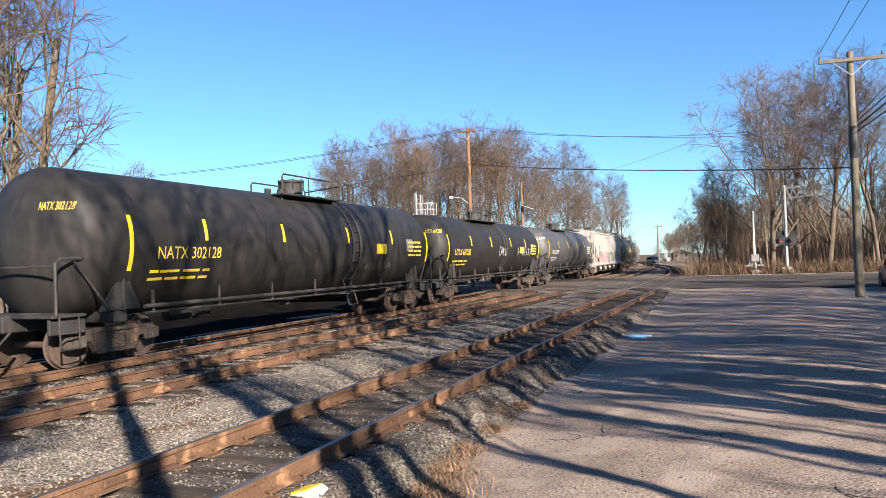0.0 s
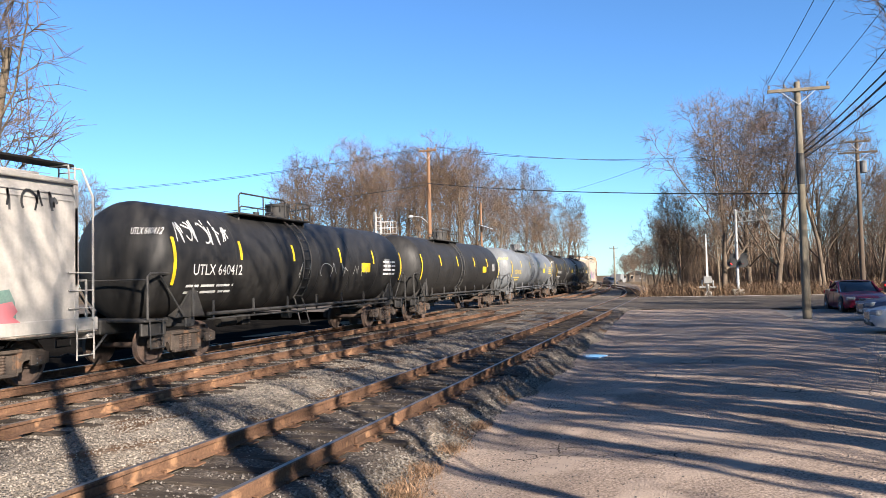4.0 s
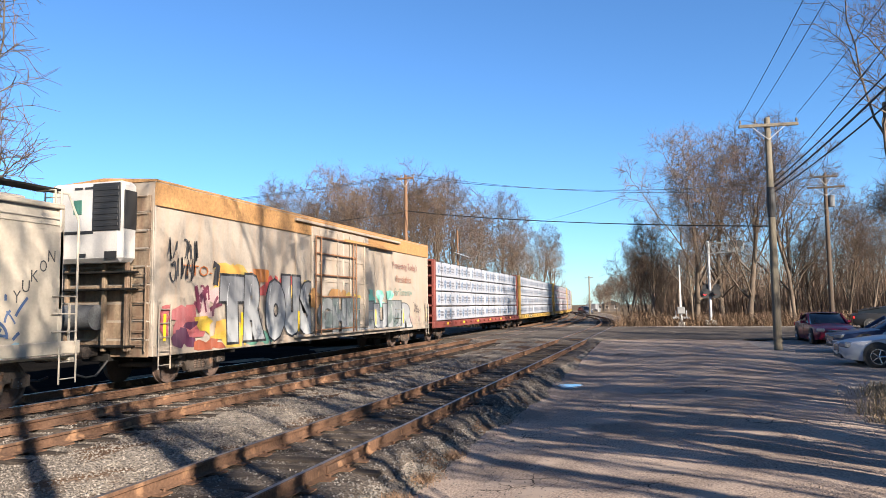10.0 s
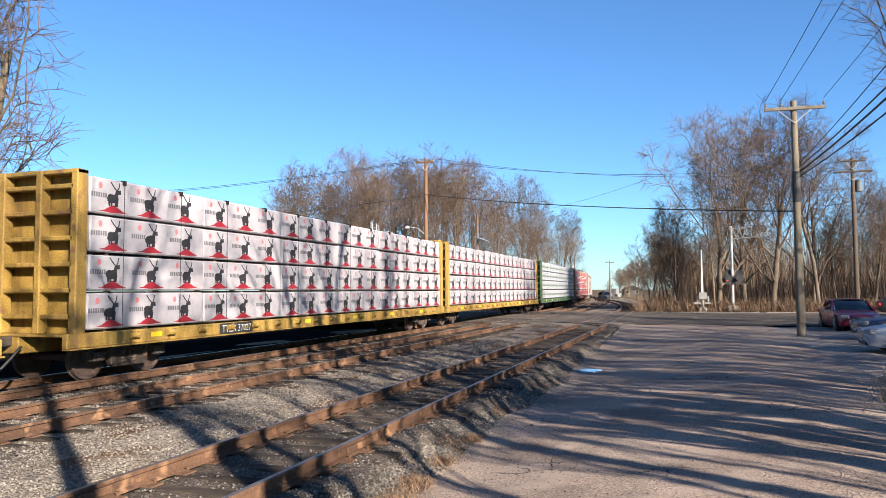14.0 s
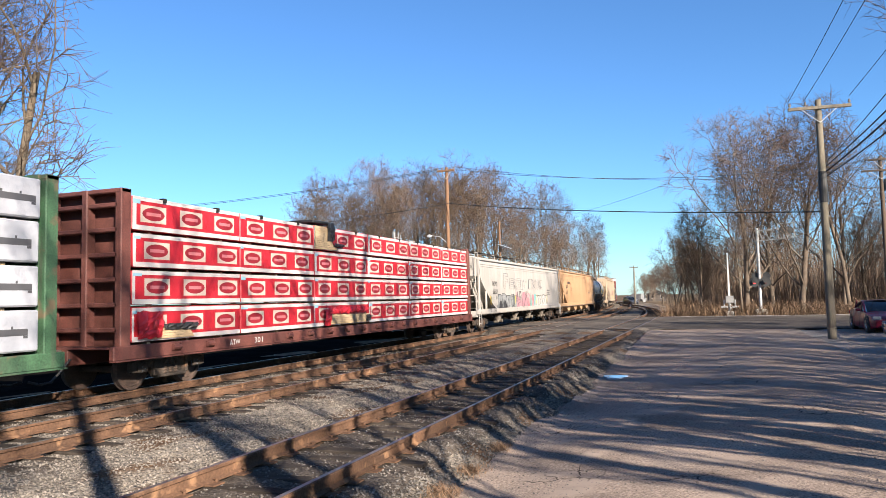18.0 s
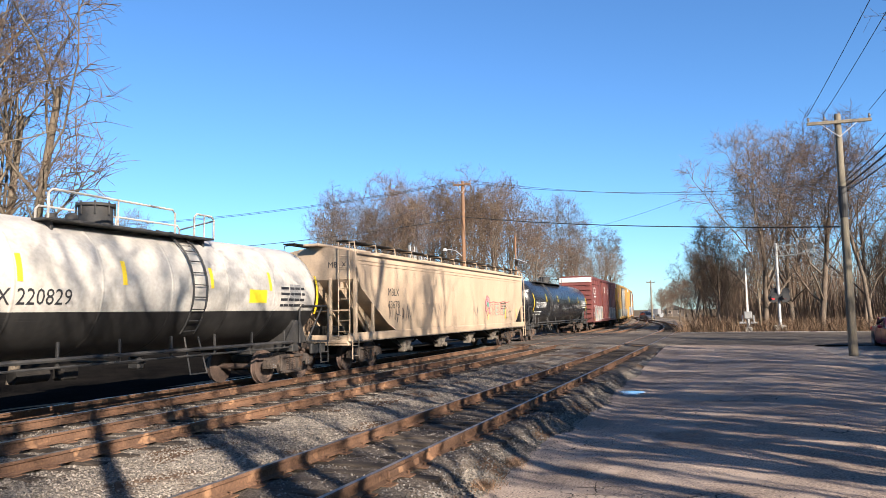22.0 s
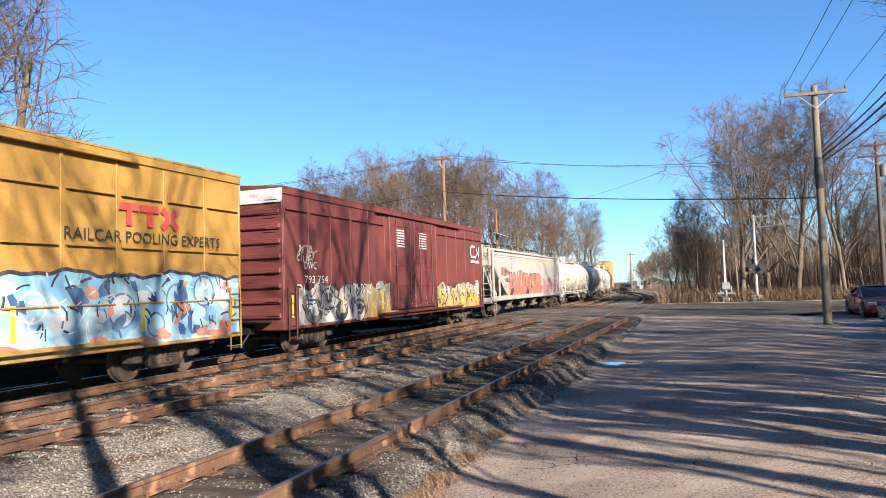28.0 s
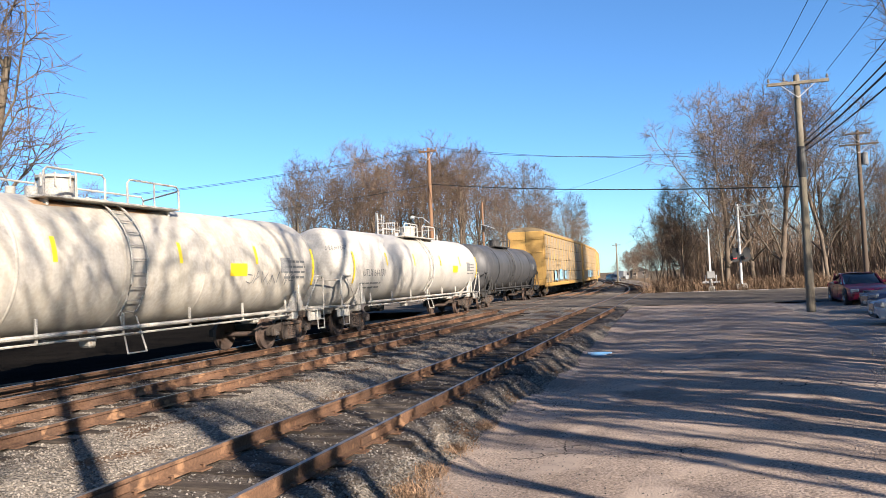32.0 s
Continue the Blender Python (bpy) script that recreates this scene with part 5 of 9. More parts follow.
def box_car(i, label, body, door_m, roof_m, ink, top=4.92, sill=0.76, doors=2, ribs=14, deco=None, endcap=None, plug=True, seams=(1.72, 2.9, 4.0)):
    car, half = car_empty("box_car", label, i, "boxcar")
    W = HALF - 0.02
    s = Soup().box(0, 0, (sill + top) / 2, 2 * W, 2 * half, top - sill, 0.02)
    part("body", s, body, car)
    surf = flat_side(W + 0.035)
    s = Soup()
    s.extrude([(-W - 0.05, top), (W + 0.05, top), (W + 0.05, top + 0.05), (0, top + 0.16), (-W - 0.05, top + 0.05)], -half - 0.02, half + 0.02, "y")
    for k in range(16):
        s.box(0, -half + 2 * half * (k + 0.5) / 16, top + 0.10, 2 * W - 0.7, 0.08, 0.08, 0.02)
    part("roof", s, roof_m, car)
    dw = 2.45
    for q in (-1, 1):
        s = Soup().box(q * W, 0, sill + 0.12, 0.06, 2 * half, 0.24, 0.012).box(q * (W + 0.012), 0, top - 0.09, 0.06, 2 * half, 0.18, 0.012)
        part("side_chord", s, body, car)
        for k in range(ribs + 1):
            y = -half + 0.05 + (2 * half - 0.1) * k / ribs
            if abs(y) < dw + 0.1:
                continue
            part("side_post", Soup().box(q * W, y, (sill + top) / 2, 0.06, 0.07, top - sill - 0.4, 0.02), body, car)
    if seams:
        s = Soup()
        for k in range(ribs):
            y = -half + 0.05 + (2 * half - 0.1) * (k + 0.5) / ribs
            if abs(y) > dw + 0.5:
                for z in seams:
                    s.box(W + 0.01, y, z, 0.13, 2 * half / ribs - 0.2, 0.035, 0.01)
        part("panel_seam", s, body, car, kind="stuff")
    # doors on both sides, with tracks, rods and panels
    for q in (-1, 1):
        for d in (-1, 1):
            yc = d * dw / 2
            s = Soup().box(q * (W + 0.045), yc, (sill + top) / 2 + 0.02, 0.11, dw - 0.05, top - sill - 0.55, 0.02)
            door = part("door", s, door_m, car)
            s = Soup()
            for z in np.linspace(sill + 0.45, top - 0.55, 5):
                s.box(q * (W + 0.105), yc, z, 0.03, dw - 0.25, 0.06, 0.012)
            part("door_rib", s, door_m, door)
            s = Soup()
            for yy in (yc - dw * 0.28, yc + dw * 0.28):
                s.tube([(q * (W + 0.14), yy, sill + 0.35), (q * (W + 0.14), yy, top - 0.35)], 0.022, 6)
                for z in (sill + 0.7, 2.2, 3.4, top - 0.6):
                    s.box(q * (W + 0.13), yy, z, 0.06, 0.1, 0.08, 0.012)
            part("locking_rod", s, M["galv"] if body is not door_m else door_m, door)
        s = Soup().box(q * (W + 0.10), 1.2, top - 0.16, 0.12, 9.6, 0.09, 0.012).box(q * (W + 0.10), 1.2, sill + 0.18, 0.14, 9.6, 0.08, 0.012)
        part("door_track", s, body, car)
    for sgn in (-1, 1):
        s = Soup()
        for k in range(8):
            z = sill + 0.42 + (top - sill - 1.1) * k / 7
            s.box(0, sgn * (half + 0.03), z, 2 * W - 0.12, 0.12, 0.16, 0.05)
        part("end_rib", s, body, car, kind="stuff")
        if endcap:
            part("end_cap", Soup().box(0, sgn * (half + 0.02), top - 0.22, 2 * W, 0.05, 0.42, 0.01), endcap, car, "white panel at the top of the end wall")
        ladder(car, sgn * (half - 0.35), W + 0.09, 0.45, 2.0, body, 0.42)
        s = Soup()
        for z in np.arange(1.2, top - 0.3, 0.42):
            s.tube([(W - 0.5, sgn * (half + 0.14), z), (W - 0.08, sgn * (half + 0.14), z)], 0.013, 5)
        part("grab_iron", s, body, car, kind="stuff")
        part("end_platform", Soup().box(0, sgn * (half + 0.22), 1.02, 2.2, 0.32, 0.05, 0.01), M["under"], car)
        add_truck(car, sgn * (half - 2.35))
    s = Soup().box(0, 0, sill + 0.02, 0.8, 2 * half + 0.3, 0.26, 0.02)
    for k in range(9):
        s.box(0, -half + 2 * half * (k + 0.5) / 9, sill - 0.02, 2 * W - 0.1, 0.16, 0.18, 0.02)
    part("underframe", s, M["under"], car)
    for y in np.linspace(-half + 0.4, half - 0.4, 7):
        s = Soup()
        quad(s, y - 0.05, sill + 0.35, y + 0.05, sill + 1.0, surf, 0.012)
        part("reflector_stripe", s, M["yellow"], car, "yellow reflective stripe")
    if deco:
        deco(car, half, surf)
    ends(car, half)
    return car


def rumple(car, u0, u1, v0, v1, x, seed, material, label):
    """A loose, creased piece of sheet standing off the side."""
    rg = random.Random(seed)
    nu, nv = max(4, int((u1 - u0) / 0.09)), max(3, int((v1 - v0) / 0.09))
    s = Soup()
    vs = [(x + 0.02 + 0.09 * rg.random() * math.sin(math.pi * (j + 0.3) / (nv + 0.6)), u0 + (u1 - u0) * (i + rg.uniform(-0.3, 0.3)) / nu, v0 + (v1 - v0) * (j + rg.uniform(-0.35, 0.35)) / nv) for j in range(nv + 1) for i in range(nu + 1)]
    fs = []
    for j in range(nv):
        for i in range(nu):
            k = j * (nu + 1) + i
            fs += [(k, k + 1, k + nu + 2), (k, k + nu + 2, k + nu + 1)]
    part("loose_wrap", s.add(vs, fs), material, car, label)


def beam_car(i, label, frame_m, wrap, prints, number=None, ragged=False, tail=0.0):
    """A centre-beam flat car: deck, two bulkheads, middle wall, four tiers of wrapped lumber on each side."""
    car, L = car_empty("lumber_car", label, i, "lumber car")
    half = L + 0.19
    W, top, deck = HALF, 4.36, 1.02
    for q in (-1, 1):
        part("side_sill", Soup().box(q * (W - 0.06), tail / 2, deck - 0.13, 0.14, 2 * half + tail, 0.30, 0.02), frame_m, car)
        part("sill_flange", Soup().box(q * (W - 0.02), tail / 2, deck - 0.29, 0.2, 2 * half + tail, 0.03, 0.006), frame_m, car)
    part("centre_sill", Soup().box(0, 0, deck - 0.22, 0.5, 2 * half, 0.34, 0.02), frame_m, car)
    part("deck", Soup().box(0, tail / 2, deck - 0.02, 2 * W - 0.28, 2 * half + tail, 0.05, 0.01), frame_m, car)
    n = 18
    for k in range(n):
        y = -half + 1.2 + (2 * half - 2.4) * (k + 0.5) / n
        if ragged and abs(y + half - 0.53 - (half - 0.53) * 0.36) < 1.0:
            continue
        part("winch", Soup().lathe([(-0.12, 0.07), (0.12, 0.07)], "y", 10, (W + 0.04, y, deck - 0.1)).box(W + 0.03, y + 0.15, deck - 0.1, 0.06, 0.04, 0.18, 0.01), frame_m, car)
        s = Soup()
        if k % 3 == 1 and not ragged:
            quad(s, y - 0.62, deck - 0.17, y - 0.26, deck - 0.06, flat_side(W + 0.011), 0.004)
            part("reflector_stripe", s, M["yellow"], car, "yellow reflective stripe")
    for sgn in (-1, 1):
        y = sgn * (half - 0.32) + (tail if sgn > 0 else 0.0)
        b = part("bulkhead", Soup().box(0, y - sgn * 0.16, (deck + top) / 2, 2 * W - 0.3, 0.06, top - deck, 0.01), frame_m, car)
        for q in (-1, 1):
            part("corner_post", Soup().box(q * (W - 0.09), y, (deck + top) / 2, 0.18, 0.28, top - deck, 0.02), frame_m, b)
            part("inner_post", Soup().box(q * 0.5, y + sgn * 0.05, (deck + top) / 2, 0.16, 0.24, top - deck, 0.02), frame_m, b)
        for z in np.linspace(deck + 0.35, top - 0.35, 6):
            part("cross_rib", Soup().box(0, y + sgn * 0.04, z, 2 * W - 0.2, 0.2, 0.1, 0.02), frame_m, b)
        part("top_beam", Soup().box(0, y, top - 0.05, 2 * W, 0.29, 0.1, 0.02), frame_m, b)
        add_truck(car, sgn * (half - 2.1))
    s = Soup().box(0, 0, top - 0.06, 0.34, 2 * half - 0.8, 0.12, 0.02)
    for k in range(14):
        y = -half + 0.9 + (2 * half - 1.8) * k / 13
        s.box(0, y, (deck + top) / 2, 0.12, 0.12, top - deck, 0.01)
    part("centre_beam", s, frame_m, car)
    # bundles
    y0, y1, tiers = -half + 0.53, half - 0.53 + tail, 4
    th = (top - 0.06 - deck - 0.06) / tiers
    rg = random.Random(100 + i)
    cols = 6
    cw = (y1 - y0) / cols
    surf = flat_side(W - 0.02)
    for t in range(tiers):
        z0 = deck + 0.06 + th * t
        for c in range(cols):
            a, b = y0 + cw * c + 0.012, y0 + cw * (c + 1) - 0.012
            dx, sag = rg.uniform(-0.045, 0.0), rg.uniform(0.0, 0.03)
            s = Soup().box((0.12 + W - 0.02 + dx) / 2, (a + b) / 2, z0 + th / 2 - 0.012 - sag / 2, W - 0.14 + dx, b - a, th - 0.05 - sag, 0.03)
            bd = part("lumber_pack", s, wrap, car)
            prints(bd, a, b, z0, z0 + th - 0.05, flat_side(W - 0.02 + dx), rg, t)
        s = Soup().box(-(0.12 + W - 0.02) / 2, (y0 + y1) / 2, z0 + th / 2 - 0.012, W - 0.14, y1 - y0, th - 0.05, 0.018)
        part("lumber_stack", s, wrap, car)
        sp = Soup()
        for k in range(18):
            y = y0 + (y1 - y0) * (k + 0.5) / 18
            sp.box(0, y, z0 - 0.03, 2 * W - 0.34, 0.09, 0.05, 0.004)
        part("spacer_wood", sp, lumber_m, car, kind="stuff")
    for k in range(12):
        y = y0 + (y1 - y0) * (k + 0.5) / 12
        s = Soup().box(W - 0.07, y, top - 0.095, 0.13, 0.11, 0.02, 0.006).box(W - 0.012, y, top - 0.14, 0.016, 0.11, 0.09, 0.004)
        if not ragged:
            s.box(W - 0.005, y, (deck + top) / 2, 0.006, 0.009, top - deck - 0.24, 0.001)
        part("tie_down_strap", s, M["under"], car)
    if number:
        s = Soup()
        quad(s, -6.75, deck - 0.27, -5.26, deck + 0.01, flat_side(W + 0.011), 0.004)
        part("number_patch", s, M["black"], car, "black patch under the car number")
        write(car, number, -6.65, deck - 0.22, 0.19, M["wink"], flat_side(W + 0.012), 1.3)
    if ragged:
        write(car, "ATW", y0 + cw * 0.86, deck - 0.20, 0.15, M["wink"], flat_side(W + 0.012), 0.42)
        write(car, "301", y0 + cw * 1.14, deck - 0.20, 0.15, M["wink"], flat_side(W + 0.012), 0.36)
        c3 = y0 + cw * 2
        for z0, outline in ((deck + 0.06, ((y0 + 0.5, 0.06), (y0 + 1.9, 0.05), (y0 + 1.75, 0.24), (y0 + 1.2, 0.30), (y0 + 0.85, 0.40), (y0 + 0.62, 0.30))),
                            (deck + 0.06, ((c3 + 0.75, 0.05), (c3 + cw - 0.1, 0.05), (c3 + cw - 0.05, 0.34), (c3 + 1.75, 0.36), (c3 + 1.25, 0.44), (c3 + 0.9, 0.40))),
                            (deck + 0.06 + 3 * th, ((c3 + 0.0, 0.03), (c3 + 1.5, 0.05), (c3 + 1.1, 0.26), (c3 + 0.98, 0.5), (c3 + 0.85, 0.74), (c3 + 0.02, 0.76)))):
            bare, gaps = Soup(), Soup()
            fan(bare, [(u, z0 + v) for u, v in outline], surf, 0.016)
            part("torn_wrap", bare, lumber_m, car, "bare lumber showing through torn wrap")
            lo, hi = min(u for u, v in outline), max(u for u, v in outline)
            for k in range(1, 5):
                quad(gaps, lo + 0.15, z0 + 0.05 + 0.06 * k, lo + (hi - lo) * (0.85 - 0.12 * k), z0 + 0.054 + 0.06 * k, surf, 0.019)
            part("board_gap", gaps, M["under"], car, kind="stuff")
        rumple(car, y0 + 0.12, y0 + 0.80, deck + 0.14, deck + 0.72, W, 4, wrap, "crumpled red wrap hanging loose")
        rumple(car, y0 + 0.85, y0 + 1.95, deck + 0.30, deck + 0.44, W, 5, M["black"], "black inner side of the torn wrap")
        rumple(car, c3 + 0.75, c3 + cw - 0.2, deck + 0.44, deck + 0.66, W, 6, wrap, "crumpled red wrap hanging loose")
        rumple(car, c3 + 0.5, c3 + 0.85, deck + 0.1, deck + 0.6, W, 7, wrap, "crumpled red wrap hanging loose")
        rumple(car, c3 + cw - 0.32, c3 + cw - 0.02, deck + 0.14, deck + 0.36, W, 8, M["black"], "black inner side of the torn wrap")
        rumple(car, c3 + 0.75, c3 + 1.15, top - 0.55, top + 0.05, W, 9, M["black"], "black inner side of the torn wrap")
        rumple(car, c3 + 1.1, c3 + 1.75, top - 0.72, top - 0.6, W, 10, M["black"], "black inner side of the torn wrap")
        part("black_flap", Soup().box(W / 2 + 0.1, c3 + 0.45, top + 0.02, W - 0.2, 1.1, 0.10, 0.04), M["black"], car, "black sheet folded back over the load")
    ends(car, half)
    return car


def rack_car(i, label, panel, frame_m, roof_m):
    car, L = car_empty("auto_rack", label, i, "autorack")
    half = L - 0.5
    W, top, sill = HALF, 5.35, 0.95
    s = Soup().box(0, 0, (sill + top) / 2, 2 * W - 0.08, 2 * half - 0.3, top - sill, 0.02)
    part("inner_shell", s, M["under"], car)
    n, rows = 15, 4
    for k in range(n):
        a = -half + 0.2 + (2 * half - 0.4) * k / n
        b = -half + 0.2 + (2 * half - 0.4) * (k + 1) / n
        for r in range(rows):
            z0 = sill + 0.25 + (top - sill - 0.4) * r / rows
            z1 = sill + 0.25 + (top - sill - 0.4) * (r + 1) / rows
            h = z1 - z0 - 0.05
            for q in (-1, 1):
                # one pressed sheet with three ribs
                prof = [(q * (W - 0.03), z0 + 0.025), (q * (W + 0.004), z0 + 0.025)]
                for m in range(3):
                    c = z0 + 0.025 + h * (m + 0.5) / 3
                    prof += [(q * (W + 0.004), c - 0.045), (q * (W + 0.02), c - 0.03), (q * (W + 0.02), c + 0.03), (q * (W + 0.004), c + 0.045)]
                prof += [(q * (W + 0.004), z0 + 0.025 + h), (q * (W - 0.03), z0 + 0.025 + h)]
                if q < 0:
                    prof = prof[::-1]
                part("side_panel", Soup().extrude(prof, a + 0.05, b - 0.05, "y"), panel, car)
        for q in (-1, 1):
            part("side_post", Soup().box(q * (W - 0.01), a, (sill + top) / 2, 0.08, 0.1, top - sill, 0.015), frame_m, car)
    s = Soup()
    for q in (-1, 1):
        s.box(q * (W - 0.01), 0, sill + 0.08, 0.1, 2 * half, 0.3, 0.02).box(q * (W - 0.01), 0, top, 0.1, 2 * half, 0.2, 0.02)
    s.box(0, 0, 0.85, 0.8, 2 * half, 0.3, 0.02)
    part("frame", s, frame_m, car)
    s = Soup()
    arc = [(W * math.cos(t), top + 0.08 + 0.42 * math.sin(t)) for t in np.linspace(0, math.pi, 11)]
    s.extrude(arc, -half, half, "y")
    part("roof", s, roof_m, car)
    for sgn in (-1, 1):
        for q in (-1, 1):
            s = Soup().box(q * W / 2, sgn * (half - 0.02), (sill + top) / 2 + 0.1, W - 0.04, 0.1, top - sill + 0.1, 0.03)
            for k in range(4):
                s.box(q * W / 2, sgn * (half + 0.05), sill + 0.6 + k * 1.1, W - 0.3, 0.05, 0.08, 0.01)
            part("end_door", s, frame_m, car)
        ladder(car, sgn * (half - 0.25), W + 0.06, 0.5, top, frame_m, 0.4)
        add_truck(car, sgn * (half - 2.6))
    bars(car, 2, -half + 6, 3.0, 3.0, 0.2, 0.2, RACK_R, flat_side(W + 0.03), i)
    ends(car, half)
    return car

# ---- paints of the cars ----
lumber_m = mat("lumber", (0.499, 0.37, 0.224), (0.396, 0.284, 0.163), s=2, fine=20, stretch=(1, 0.2, 3), rough=0.85, bump=0.2)


def tank_paint(name, a, b, streak, amount=0.5, rough=0.5):
    return mat(name, a, b, s=0.7, fine=12, rough=rough, bump=0.06, streak=streak, amount=amount, speck=0.12, dist=0.01, spec=0.28)


BLACK1 = tank_paint("tank_black", (0.0160, 0.0156, 0.0152), (0.0225, 0.0214, 0.0205), (0.036, 0.034, 0.032), 0.4, 0.55)
BLACK2 = tank_paint("tank_black_dusty", (0.0165, 0.0160, 0.0155), (0.0245, 0.0232, 0.022), (0.040, 0.0375, 0.035), 0.4, 0.58)
BLACK3 = tank_paint("tank_black_glossy", (0.0103, 0.0112, 0.0138), (0.0172, 0.0181, 0.0206), (0.0301, 0.0301, 0.0318), 0.4, 0.28)
GREY1 = tank_paint("tank_grey", (0.172, 0.185, 0.198), (0.12, 0.129, 0.138), (0.0774, 0.0817, 0.086), 0.6, 0.5)
GREY2 = tank_paint("tank_dark_grey", (0.0447, 0.0456, 0.0482), (0.0619, 0.0619, 0.0645), (0.0989, 0.0963, 0.0946), 0.5, 0.5)
WHITE1 = tank_paint("tank_white", (0.49, 0.450, 0.392), (0.435, 0.40, 0.335), (0.32, 0.277, 0.212), 0.55, 0.5)
WHITE2 = tank_paint("tank_white_clean", (0.445, 0.421, 0.383), (0.405, 0.379, 0.334), (0.359, 0.327, 0.274), 0.35, 0.45)
HOP_W = mat("hopper_white", (0.385, 0.362, 0.330), (0.336, 0.314, 0.286), s=0.6, fine=16, rough=0.6, bump=0.08, streak=(0.217, 0.2, 0.182), amount=0.55, speck=0.08)
HOP_C = mat("hopper_cream", (0.43, 0.378, 0.30), (0.38, 0.331, 0.26), s=0.6, fine=16, rough=0.6, bump=0.08, streak=(0.273, 0.236, 0.186), amount=0.5, speck=0.08)
HOP_T = mat("hopper_tan", (0.440, 0.275, 0.150), (0.385, 0.235, 0.123), s=0.5, fine=14, rough=0.65, bump=0.08, streak=(0.258, 0.129, 0.0645), amount=0.55, speck=0.1,
            spots=(0.271, 0.136, 0.0709), spot_scale=1.1, spot_cut=0.66)
HOP_P = mat("hopper_pale_tan", (0.430, 0.325, 0.225), (0.378, 0.284, 0.194), s=0.5, fine=14, rough=0.65, bump=0.08, streak=(0.28, 0.204, 0.14), amount=0.5, speck=0.1)
HOP_G = mat("hopper_grey", (0.331, 0.318, 0.299), (0.273, 0.261, 0.249), s=0.5, fine=14, rough=0.65, bump=0.08, streak=(0.35, 0.267, 0.159), amount=0.5, speck=0.1)
TRIM_B = mat("trim_black", (0.0258, 0.0258, 0.0258), (0.043, 0.0396, 0.0361), s=3, rough=0.7, bump=0.1)
TRIM_G = mat("trim_grey", (0.12, 0.125, 0.129), (0.0774, 0.0774, 0.0817), s=3, rough=0.7, bump=0.1)
TRIM_W = mat("trim_white", (0.426, 0.407, 0.361), (0.323, 0.297, 0.258), s=3, rough=0.65, bump=0.1, spots=(0.225, 0.142, 0.0903), spot_scale=5, spot_cut=0.64)
RED_B = mat("boxcar_red", (0.143, 0.0343, 0.0278), (0.106, 0.0278, 0.0245), s=0.6, fine=16, rough=0.6, bump=0.08, streak=(0.0735, 0.0286, 0.0245), amount=0.55, speck=0.12)
YEL_B = mat("boxcar_yellow", (0.339, 0.194, 0.0423), (0.299, 0.169, 0.035), s=0.6, fine=16, rough=0.6, bump=0.08, streak=(0.282, 0.153, 0.0395), amount=0.45, speck=0.1)
BLK_D = mat("door_black", (0.0172, 0.0172, 0.0189), (0.0258, 0.0258, 0.0258), s=1, rough=0.5, bump=0.05)
REEF = mat("reefer_white", (0.351, 0.306, 0.251), (0.312, 0.262, 0.208), s=0.6, fine=14, rough=0.6, bump=0.06, streak=(0.329, 0.219, 0.132), amount=0.45, speck=0.08)
ORANGE = mat("reefer_rust_orange", (0.398, 0.222, 0.0875), (0.351, 0.187, 0.0702), s=0.8, fine=14, rough=0.7, bump=0.1, streak=(0.264, 0.128, 0.0585), amount=0.4)
FR_RED = mat("flat_red", (0.206, 0.0473, 0.0344), (0.155, 0.0387, 0.0301), s=1, rough=0.65, bump=0.1, streak=(0.112, 0.043, 0.0344), amount=0.5)
FR_YEL = mat("flat_yellow", (0.36, 0.235, 0.05), (0.30, 0.185, 0.04), s=1, rough=0.7, bump=0.15, streak=(0.11, 0.065, 0.03), amount=0.75, spots=(0.17, 0.09, 0.04), spot_scale=2.5, spot_cut=0.62)
FR_GRN = mat("flat_green", (0.050, 0.125, 0.060), (0.040, 0.090, 0.048), s=1, rough=0.7, bump=0.15, streak=(0.05, 0.048, 0.036), amount=0.8, spots=(0.10, 0.075, 0.045), spot_scale=2.5, spot_cut=0.58)
FR_BRN = mat("flat_brown", (0.138, 0.0447, 0.0344), (0.103, 0.0361, 0.0292), s=1, rough=0.65, bump=0.1, streak=(0.0774, 0.0344, 0.0258), amount=0.5)
WRAP_W = mat("wrap_white", (0.37, 0.383, 0.417), (0.331, 0.344, 0.378), s=1.0, fine=7, rough=0.45, bump=0.35, speck=0.06, dist=0.03)
WRAP_P = mat("wrap_pinkish_white", (0.40, 0.385, 0.405), (0.355, 0.335, 0.355), s=1.0, fine=7, rough=0.45, bump=0.35, speck=0.06, dist=0.03)
WRAP_R = mat("wrap_red", (0.427, 0.0193, 0.031), (0.372, 0.0138, 0.0241), s=1.0, fine=7, rough=0.45, bump=0.4, speck=0.08, dist=0.03)
BLUE_I = plain("print_blue", (0.0155, 0.0731, 0.155), 0.5)
GREEN_I = plain("print_green", (0.172, 0.413, 0.0516), 0.5)
RED_I = plain("print_red", (0.473, 0.0258, 0.0344), 0.5)
DEEP_I = plain("print_deep_red", (0.22, 0.012, 0.02), 0.5)
FAINT_I = plain("print_faint_red", (0.40, 0.13, 0.14), 0.5)
GREY_I = plain("print_grey", (0.112, 0.112, 0.125), 0.5)
WHITE_I = plain("print_white", (0.43, 0.40, 0.385), 0.5)
FAINT_D = plain("faint_lettering", (0.12, 0.12, 0.12), 0.6)
CREAM_I = plain("print_cream", (0.43, 0.36, 0.30), 0.5)
TAPE_I = plain("print_pale_blue", (0.19, 0.36, 0.44), 0.5)
RACK_Y = mat("rack_yellow", (0.427, 0.255, 0.0688), (0.358, 0.206, 0.055), s=0.8, fine=14, rough=0.65, bump=0.1, streak=(0.241, 0.138, 0.055), amount=0.4)
